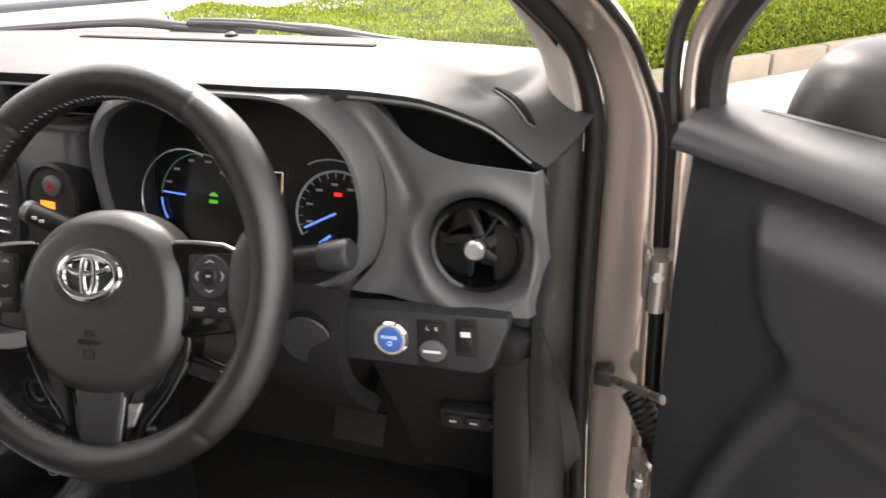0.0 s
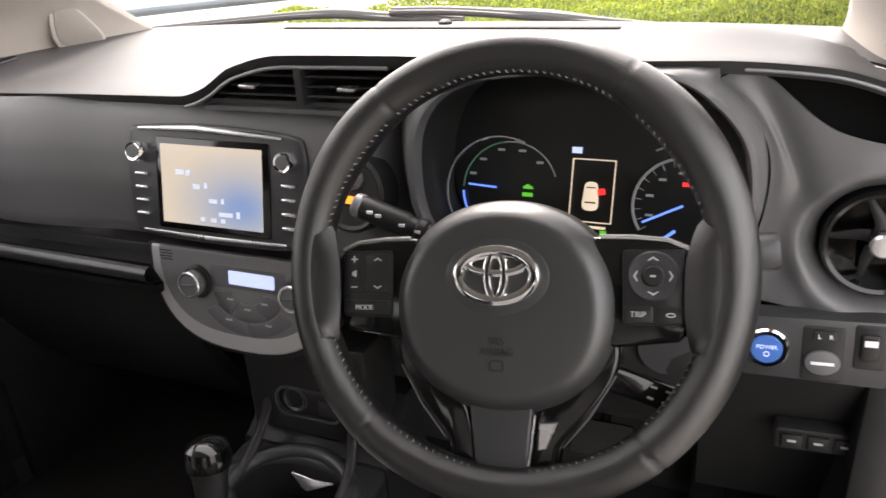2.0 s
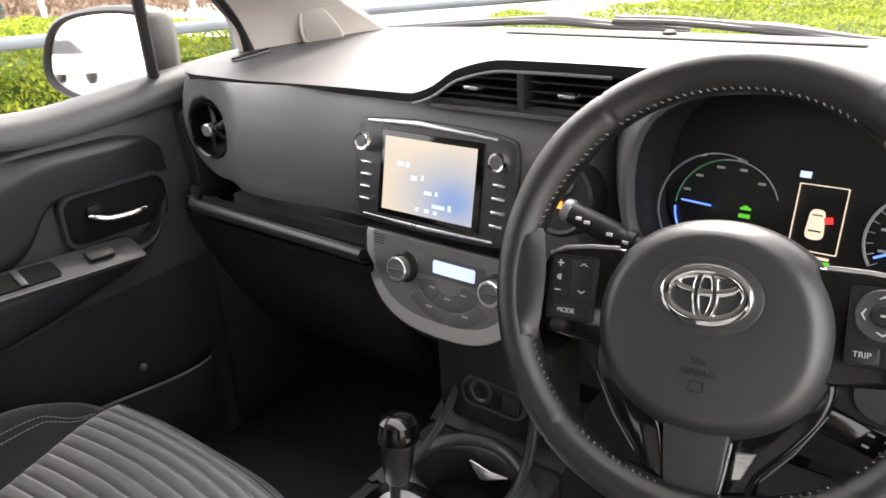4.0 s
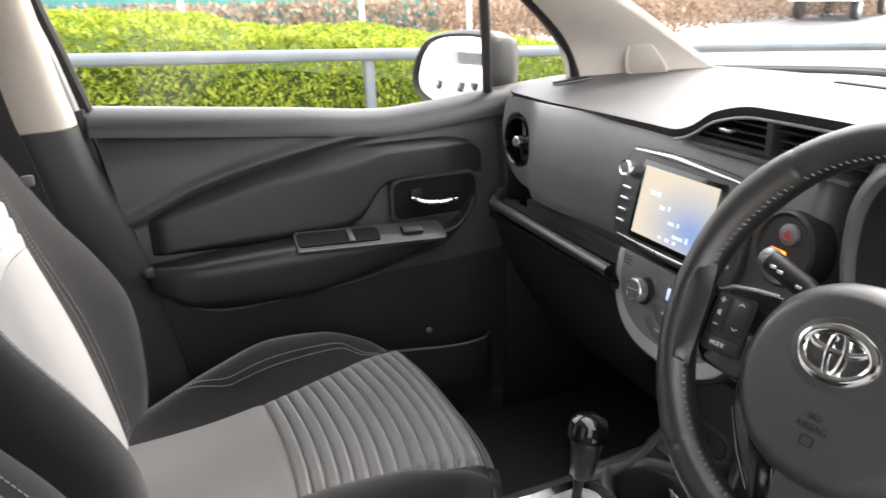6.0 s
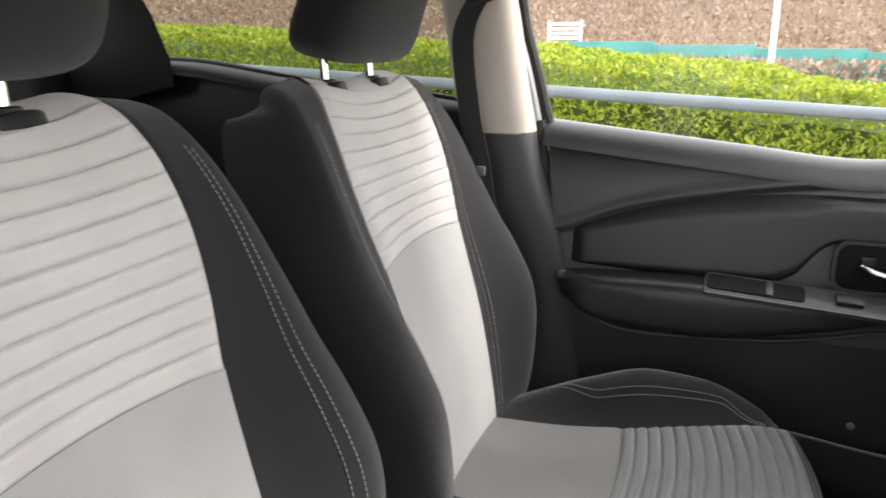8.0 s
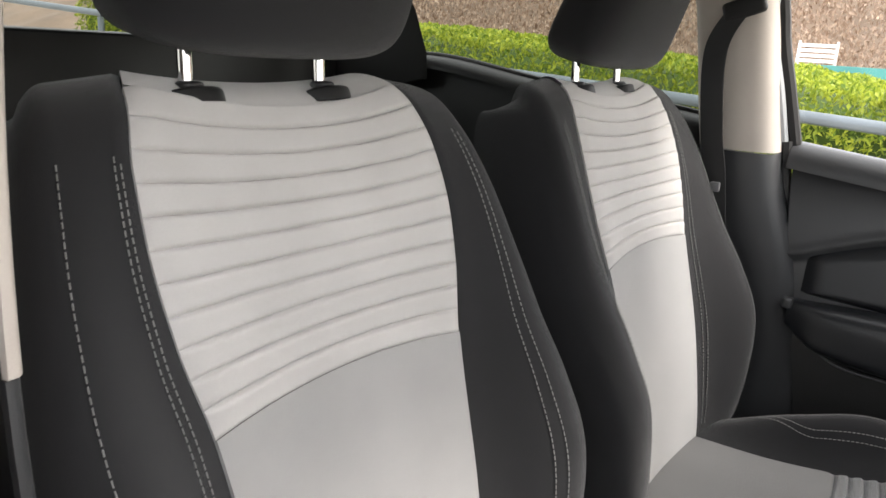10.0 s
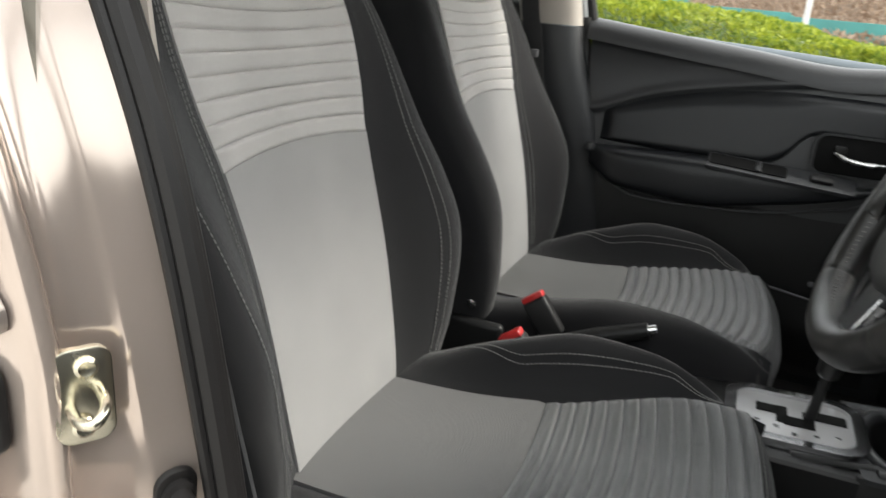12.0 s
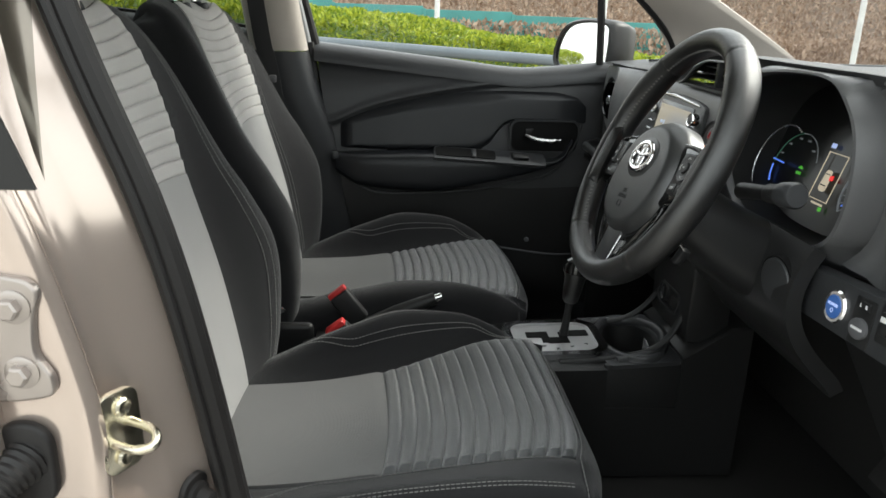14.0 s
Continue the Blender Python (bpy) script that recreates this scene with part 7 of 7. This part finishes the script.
def driver_door():
    d = thing("driver_door", "open dark grey driver's door seen from the cabin", "car door")

    def dsill(l):
        return interp(l, [(0.0, 1.064), (0.2, 1.062), (0.42, 1.042), (0.62, 1.040), (1.02, 1.068)])

    def card(u, v):
        z = 0.30 + (1.04 - 0.30) * v
        l = 0.012 + 0.05 * (1.04 - z) + (1.0 - 0.05 * (1.04 - z)) * u
        z = 0.30 + (dsill(l) - 0.30) * v
        dd = interp(z, [(0.30, 0.015), (0.60, 0.028), (0.78, 0.020), (0.95, 0.010), (1.07, 0.0)])
        # raised pad, its front edge swept to a point
        edge = interp(z, [(0.35, 0.0), (0.593, 0.076), (0.765, 0.136), (0.85, 0.174), (0.868, 0.176), (0.885, 0.149), (0.915, 0.129), (1.015, 0.10)])
        dd += 0.026 * smooth01((l - edge) / 0.03) * smooth01((1.01 - z) / 0.04) - 0.014 * smooth01((0.855 - z) / 0.05) * smooth01((l - edge - 0.01) / 0.05)
        return dp(l, dd, z)
    part("door_card", sheet(card, 110, 90), M_PANEL, d, "dark grained door card", 60)

    def ledge(u, v):
        l = 0.005 + 1.0 * u
        a = v * math.pi / 2
        return dp(l, -0.055 + 0.075 * math.sin(a), dsill(l) + 0.012 - 0.038 * (1 - math.cos(a)))
    part("window_ledge", sheet(ledge, 40, 12, 0.006), M_PANEL, d, "", 60)
    part("inner_seal", tube([dp(0.06 + 0.94 * k / 20, -0.050, dsill(0.06 + 0.94 * k / 20) + 0.014) for k in range(21)], 0.006, 8), M_RUBBER, d)
    # outer skin and front edge
    part("outer_skin", sheet(lambda u, v: dp(-0.01 + 1.03 * u, -0.095 - 0.03 * math.sin(math.pi * v), 0.30 + (dsill(u) - 0.30) * v), 20, 20, 0.002), M_PAINT, d, "champagne silver painted skin", 60)
    part("front_edge", loft([[dp(l + 0.05 * (1.04 - z), dd, z) for l, dd in ((-0.012, -0.095), (-0.016, -0.05), (-0.010, 0.0), (0.012, 0.014), (0.02, 0.0), (0.02, -0.09))] for z in [0.30 + 0.76 * k / 12 for k in range(13)]]), M_PAINT, d, "champagne silver painted edge", 50)
    # window frame: painted outer edge, black inner channel
    arch = [(-0.014, 1.04), (-0.024, 1.10), (-0.014, 1.165), (0.040, 1.235), (0.17, 1.33), (0.42, 1.43), (0.70, 1.465), (0.96, 1.44), (1.02, 1.30), (0.99, 1.06)]
    part("frame_outer", tube(curve_points([dp(l, -0.030, z) for l, z in arch], 8), 0.013, 10), M_PAINT, d, "champagne silver window frame")
    part("frame_seal", tube(curve_points([dp(l + 0.024 * (1 if n < 5 else -1), -0.034, z - (0.012 if n > 1 else 0)) for n, (l, z) in enumerate(arch)], 8), 0.017, 10), M_RUBBER, d, "black rubber glass channel")
    part("frame_gasket", tube(curve_points([dp(l - 0.018, -0.014, z + 0.012) for l, z in arch[:6]], 8), 0.010, 10), M_RUBBER, d, "black rubber gasket")
    gl = part("glass", sheet(lambda u, v: dp(0.06 + 0.93 * u, -0.045, 1.03 + 0.40 * v), 6, 4), M_GLASS, d, "clear glass")
    gl.visible_shadow = False
    # hinge and check strap
    hg = part("upper_hinge", join(between((0.822, 0.385, 0.832), (0.862, 0.44, 0.887), 0.008), lathe([(0.012, -0.035), (0.012, 0.035)], 16, pose(0.842, 0.382, 0.860))), M_STEELPAINT, d, "painted steel hinge")
    part("bolt", lathe([(0.009, 0), (0.009, 0.008), (0.007, 0.010), (0, 0.010)], 6, plane_frame((0.842, 0.380, 0.874), (1, 0, 0), (0, 0, 1))), M_STEEL, hg)
    part("check_strap", tube([(0.778, 0.440, 0.680), (0.815, 0.385, 0.706), (0.864, 0.312, 0.742)], 0.0045, 8, flat=1.5), M_STEELPAINT, d, "painted steel check strap")
    part("check_bracket", between((0.770, 0.412, 0.676), (0.796, 0.440, 0.702), 0.005), M_BLACK, d)
    hg = part("lower_hinge", join(between((0.828, 0.385, 0.515), (0.864, 0.44, 0.570), 0.008), lathe([(0.011, -0.032), (0.011, 0.032)], 16, pose(0.846, 0.382, 0.543))), M_STEELPAINT, d, "painted steel hinge")
    part("bolt", lathe([(0.009, 0), (0.009, 0.008), (0.007, 0.010), (0, 0.010)], 6, plane_frame((0.846, 0.380, 0.556), (1, 0, 0), (0, 0, 1))), M_STEEL, hg)
    pts = curve_points([(0.826, 0.41, 0.680), (0.842, 0.390, 0.664), (0.860, 0.382, 0.632), (0.872, 0.388, 0.595)], 10)
    part("wiring_boot", tube(pts, [0.016 + 0.003 * (k % 2) for k in range(len(pts))], 12), M_RUBBER, d)
    return d


driver_door()
door_mirror(plane_frame(tuple(dp(0.105, -0.155, 1.080)), (D_ALONG * -0.3 + D_IN * 0.95)[:], (0, 0, 1)), "black driver's door mirror housing", -1)


# ---- outside ----
def ground_z(y):
    return -0.05 * max(-8.0, min(4.0, y)) - 0.169 * max(0.0, min(50.0, y) - 21.0)


def noisy_ground(name, color_a, color_b, scale, rough=0.9, bump=0.5, fine=120.0):
    m = material(name, color_a, rough, grain=0.35, grain_scale=fine, bump=bump, bump_scale=fine * 1.5, blotch=0.18, blotch_scale=scale)
    return m


M_PAVE = noisy_ground("pale_paving", (0.45, 0.43, 0.40), None, 0.7)
M_ASPHALT = noisy_ground("grey_asphalt", (0.16, 0.16, 0.165), None, 0.5)
M_KERB = noisy_ground("kerb_concrete", (0.31, 0.26, 0.20), None, 3.0)
M_SOIL = noisy_ground("brown_verge", (0.16, 0.115, 0.08), None, 0.5)
M_RAIL = material("galvanised_rail", (0.13, 0.15, 0.165), 0.45, 0.4, grain=0.1, blotch=0.12, blotch_scale=4)


def leaf_material(name, a, b):
    m = bpy.data.materials.new(name)
    m.use_nodes = True
    nt = m.node_tree
    p = nt.nodes["Principled BSDF"]
    g = nt.nodes.new("ShaderNodeNewGeometry")
    r = nt.nodes.new("ShaderNodeValToRGB")
    r.color_ramp.elements[0].color = (*a, 1)
    r.color_ramp.elements[1].color = (*b, 1)
    nt.links.new(g.outputs["Random Per Island"], r.inputs["Fac"])
    nt.links.new(r.outputs["Color"], p.inputs["Base Color"])
    p.inputs["Roughness"].default_value = 0.5
    p.inputs["Specular IOR Level"].default_value = 0.3
    tr = nt.nodes.new("ShaderNodeBsdfTranslucent")
    nt.links.new(r.outputs["Color"], tr.inputs["Color"])
    mix = nt.nodes.new("ShaderNodeMixShader")
    mix.inputs["Fac"].default_value = 0.35
    nt.links.new(p.outputs["BSDF"], mix.inputs[1])
    nt.links.new(tr.outputs["BSDF"], mix.inputs[2])
    nt.links.new(mix.outputs["Shader"], nt.nodes["Material Output"].inputs["Surface"])
    return m


M_LEAF = leaf_material("hedge_leaves", (0.10, 0.17, 0.016), (0.42, 0.46, 0.05))
M_TWIG = leaf_material("bare_brown_brush", (0.16, 0.10, 0.065), (0.42, 0.32, 0.24))


def leaf_mesh(name, points, size, rnd, mat, flat=0.5):
    """Many small folded leaves in one mesh."""
    verts, faces = [], []
    for p in points:
        s = size * rnd.uniform(0.6, 1.35)
        a = rnd.uniform(0, 2 * math.pi)
        n = Vector((rnd.gauss(0, 1) * flat, rnd.gauss(0, 1) * flat, rnd.uniform(0.2, 1))).normalized()
        t = n.cross(Vector((math.cos(a), math.sin(a), 0.1))).normalized()
        w = n.cross(t)
        k = len(verts)
        verts += [tuple(p - t * s), tuple(p + w * s * 0.45 + n * s * 0.18), tuple(p + t * s), tuple(p - w * s * 0.45 + n * s * 0.18)]
        faces += [(k, k + 1, k + 2), (k, k + 2, k + 3)]
    me = bpy.data.meshes.new(name)
    me.from_pydata(verts, [], faces)
    me.materials.append(mat)
    return new(name, me)


def hedge(label, origin, ang, length, depth, height_fn, count, leaf, seed, mat):
    """A clipped hedge along a line: a core dark with painted shade and a coat of leaves, uneven on top."""
    rnd = random.Random(seed)
    h = thing("hedge", label, "hedge", m=pose(origin[0], origin[1], 0, 0, 0, ang))
    rot = pose(origin[0], origin[1], 0, 0, 0, ang)

    def top(x, y):
        w = rot @ Vector((x, y, 0))
        return ground_z(w.y) + height_fn(x) + 0.07 * noise.noise(Vector((x * 1.3, y * 1.3, seed))) + 0.05 * noise.noise(Vector((x * 4, y * 4, seed)))

    def core(u, v):
        x = length * u
        prof = [(0.06, 0.0), (0.05, 0.8), (0.15, 0.93), (0.5, 0.95), (0.85, 0.93), (0.95, 0.8), (0.94, 0.0)]
        k = v * (len(prof) - 1)
        i = min(int(k), len(prof) - 2)
        t = k - i
        py = prof[i][0] + (prof[i + 1][0] - prof[i][0]) * t
        pz = prof[i][1] + (prof[i + 1][1] - prof[i][1]) * t
        y = depth * py
        w = rot @ Vector((x, y, 0))
        g = ground_z(w.y)
        return Vector((x, y, g + (top(x, y) - g - 0.03) * pz))
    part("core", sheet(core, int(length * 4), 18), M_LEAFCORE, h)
    pts = []
    for _ in range(count):
        x = rnd.uniform(0, length)
        if rnd.random() < 0.55:
            y = rnd.uniform(0, depth)
            edge = min(1.0, min(y, depth - y) / 0.15)
            z = top(x, y) - 0.05 * (1 - edge) - abs(rnd.gauss(0, 0.025)) + 0.01
        else:
            y = abs(rnd.gauss(0, 0.04)) if rnd.random() < 0.8 else depth - abs(rnd.gauss(0, 0.04))
            w = rot @ Vector((x, y, 0))
            g = ground_z(w.y)
            z = g + (top(x, y) - g) * rnd.uniform(0.05, 1.0)
        pts.append(Vector((x, y, z)))
    lv = leaf_mesh("leaves", pts, leaf, rnd, mat, 0.8)
    lv.parent = h
    tagged(lv, kind="stuff")
    return h


# Dark green core: the shade between leaves is put into its colour.
M_LEAFCORE = material("hedge_core_shade", (0.05, 0.085, 0.012), 0.9, grain=0.5, grain_scale=60, bump=1.0, bump_scale=80, blotch=0.3, blotch_scale=3)


def outside():
    def g(u, v):
        k = 2 * u - 1
        x = math.copysign(abs(k) ** 3, k) * 400
        k = 2 * v - 1
        y = math.copysign(abs(k) ** 3, k) * 400
        return Vector((x, y, ground_z(y) - 0.02))
    structure("ground", sheet(g, 80, 80), M_PAVE, "pale worn car park paving", "ground")
    # road beyond the hedges
    structure("road", sheet(lambda u, v: Vector((-60 + 120 * u, 11.5 + 7.0 * v - 0.25 * (-60 + 120 * u), ground_z(11.5 + 7.0 * v - 0.25 * (-60 + 120 * u)) - 0.005)), 60, 4, 0.01), M_ASPHALT, "grey asphalt road beyond the hedge", "road")
    structure("road", sheet(lambda u, v: Vector((-7.6 - 5.5 * v, -40 + 60 * u, ground_z(-40 + 60 * u) - 0.002)), 60, 2, 0.01), M_ROADPALE, "pale sunlit road beside the car park", "road")

    hedge("clipped light green hedge behind a metal rail", (-3.80, -9.0), 90, 12.0, 2.6, lambda x: interp(x, [(0, 1.12), (7.5, 1.10), (9.0, 1.04), (10.0, 0.96), (12.0, 0.85)]), 130000, 0.021, 3, M_LEAF)
    hedge("clipped green hedge behind the kerb ahead of the car", (-1.9, 3.75), 48, 10.5, 2.8, lambda x: 0.66, 110000, 0.021, 5, M_LEAF)
    # kerb in front of that hedge
    kb = thing("kerb", "weathered concrete kerb stones along the hedge", "kerb")
    a, b = Vector((-1.75, 3.63, 0)), Vector((6.8, 13.1, 0))
    n = 16
    for k in range(n):
        p, q = a.lerp(b, k / n), a.lerp(b, (k + 1) / n - 0.004)
        c = (p + q) / 2
        ang = math.degrees(math.atan2(q.y - p.y, q.x - p.x))
        part("kerb_stone", box((q - p).length, 0.14, 0.30, 0.012, 2, pose(c.x, c.y, ground_z(c.y) + 0.03, 0, 0, ang)), M_KERB, kb)
    # rail along the car park
    rl = thing("guard_rail", "grey galvanised tubular guard rail on posts", "guard rail")
    def rz(y):
        return 0.908 - 0.048 * y
    pth = [(-3.62, y, rz(y)) for y in [-12 + 0.75 * k for k in range(19)]] + [(-3.62, 2.4, rz(2.4)), (-3.60, 3.3, 0.752), (-3.30, 4.30, 0.722), (-2.62, 5.20, 0.715), (-1.60, 6.40, 0.70), (0.2, 8.4, 0.68), (3.5, 12.0, 0.66)]
    part("rail", tube(curve_points(pth, 3), 0.035, 12), M_RAIL, rl)
    for y in (-11, -8.2, -5.4, -2.6, 0.85, 2.6):
        part("post", tube([(-3.66, y, ground_z(y)), (-3.66, y, rz(y))], 0.035, 10), M_RAIL, rl)
    # poles
    for x, y, h, r, lab in ((-2.05, 7.3, 4.0, 0.045, "slim grey sign pole by the hedge"), (-14, 0.56, 5.0, 0.05, "slim pale lamp post"), (-14, 3.9, 5.0, 0.05, "slim pale lamp post"), (-14, 6.2, 5.0, 0.05, "slim pale lamp post"), (-12, 8.0, 5.0, 0.05, "slim pale lamp post")):
        po = thing("lamp_post", lab, "post", (x, y, ground_z(y)), "posts outside")
        part("pole", tube([(0, 0, 0), (0, 0, h)], r, 12), M_RAIL if x > -5 else M_POST, po)
    # teal fence and brushwood bank
    fe = thing("fence", "teal sheet fence at the foot of a brown bank", "fence")
    for k in range(5):
        y = -3.6 + 2.0 * k
        part("fence_panel", between((-16.05, y, ground_z(y) - 0.3), (-16.0, y + 1.97, 1.16 - 0.035 * y), 0.01), M_TEAL, fe)
        part("fence_post", between((-15.99, y - 0.05, ground_z(y) - 0.3), (-15.97, y + 0.03, 1.18 - 0.035 * y), 0.01), M_TEAL, fe)
    sl = thing("slatted_panel", "white slatted panel on a frame behind the fence", "slatted panel", (-16.5, -3.62, 0.0))
    for sy in (-0.36, 0.36):
        part("upright", between((-0.03, sy - 0.025, -0.2), (0.03, sy + 0.025, 1.75), 0.005), M_POST, sl)
    for k in range(6):
        part("slat", between((0.031, -0.38, 1.12 + 0.102 * k), (0.055, 0.38, 1.185 + 0.102 * k), 0.004), M_WHITEPAINT, sl)
    structure("backdrop", sheet(lambda u, v: Vector((-17 - 14 * v, -60 + 130 * u, ground_z(-60 + 130 * u) - 0.4 + 4.5 * smooth01(v) + 0.5 * noise.noise(Vector((u * 40, v * 8, 0))))), 120, 16), M_SOIL, "brown winter bank", "bank")
    rnd = random.Random(8)
    pts = []
    for _ in range(9000):
        y = rnd.uniform(-6, 14)
        pts.append(Vector((-15.6 + rnd.gauss(0, 0.3), y, ground_z(y) + (0.98 - 0.02 * y - ground_z(y)) * rnd.random() ** 0.7)))
    for _ in range(120000):
        v = rnd.random() ** 1.4
        y = rnd.uniform(-26, 34)
        pts.append(Vector((-16.6 - 13 * v, y, ground_z(y) - 0.4 + 4.5 * smooth01(v) + abs(rnd.gauss(0, 0.8)))))
    br = leaf_mesh("brushwood", pts, 0.075, rnd, M_TWIG, 1.5)
    tagged(br, "bare brown winter brushwood on a bank", "bushes", kind="stuff")


def road_car(label, m, length, width, height, mat, van=False):
    """A car seen far off: body, glasshouse and four wheels; x forward."""
    c = thing("parked_car", label, "car", m=m, group="cars on the road")
    L, W, H = length, width / 2, height
    if van:
        side = [(-0.5, 0.28), (-0.5, 0.95), (-0.47, 1.0), (0.22, 1.0), (0.34, 0.62), (0.48, 0.55), (0.5, 0.28)]
    else:
        side = [(-0.5, 0.25), (-0.5, 0.62), (-0.46, 0.66), (-0.40, 0.68), (0.22, 0.66), (0.45, 0.54), (0.5, 0.42), (0.5, 0.25)]
    rings = [[Vector((x * L, w, z * H * k)) for x, z in side] for w, k in ((-W, 0.97), (-W * 0.96, 1.0), (W * 0.96, 1.0), (W, 0.97))]
    part("body", loft(rings), mat, c, "", 40)
    if not van:
        roof = [(-0.40, 0.66), (-0.30, 0.97), (-0.05, 1.0), (0.08, 0.97), (0.25, 0.65)]
        rings = [[Vector((x * L, w * (1 - 0.22 * max(0, z - 0.66) / 0.34), z * H)) for x, z in roof] for w in (-W * 0.93, W * 0.93)]
        part("cabin", loft(rings), M_PIANO, c, "dark windows", 30)
        part("roof", between((-0.31 * L, -W * 0.72, 0.965 * H), (0.08 * L, W * 0.72, 1.01 * H), 0.02), mat, c)
    else:
        part("windscreen", loft([[Vector((x * L + 0.012, w, z * H)) for x, z in ((0.235, 0.95), (0.335, 0.64), (0.33, 0.64), (0.23, 0.95))] for w in (-W * 0.85, W * 0.85)]), M_PIANO, c)
    for x in (-0.32, 0.32):
        for w in (-1, 1):
            wh = part("wheel", moved(lathe([(0.0, -0.09), (0.29, -0.09), (0.31, -0.05), (0.31, 0.05), (0.29, 0.09), (0.0, 0.09)], 24), pose(x * L, w * (W - 0.09), 0.31, 90, 0, 0)), M_RUBBER, c)
            part("rim", moved(lathe([(0.0, 0.0), (0.19, 0.0), (0.19, 0.012), (0.0, 0.02)], 20), plane_frame((x * L, w * W, 0.31), (-w, 0, 0), (0, 0, 1))), M_SATIN, wh)
    return c


M_POST = material("pale_post_paint", (0.55, 0.55, 0.53), 0.5, grain=0.1, blotch=0.1)
M_TEAL = material("teal_sheet", (0.05, 0.22, 0.20), 0.55, grain=0.1, blotch=0.15, blotch_scale=1.5)
M_ROADPALE = noisy_ground("pale_road", (0.46, 0.45, 0.43), None, 0.6)
M_WHITEPAINT = material("white_vehicle_paint", (0.8, 0.8, 0.8), 0.3, coat=0.5, blotch=0.03)
M_GREYPAINT = material("grey_vehicle_paint", (0.10, 0.12, 0.15), 0.3, 0.4, coat=0.5, blotch=0.03)
outside()
road_car("small white hatchback far down the road", pose(-35.6, 50, ground_z(50), 0, 0, 150), 3.9, 1.7, 1.5, M_WHITEPAINT)
road_car("dark grey saloon far down the road", pose(-29.2, 50.5, ground_z(50.5), 0, 0, 155), 4.3, 1.75, 1.4, M_GREYPAINT)
road_car("white hatchback parked across the car park", pose(-4.4, -27.0, ground_z(-27.0), 0, 0, 62), 3.9, 1.7, 1.5, M_WHITEPAINT)
road_car("dark grey saloon parked across the car park", pose(-8.2, -26.4, ground_z(-26.4), 0, 0, 66), 4.3, 1.75, 1.4, M_GREYPAINT)
road_car("white delivery van on the road beyond the rail", pose(-16.2, 19.3, ground_z(19.3) + 0.01, 0, 0, 115), 4.2, 1.7, 1.9, M_WHITEPAINT, True)
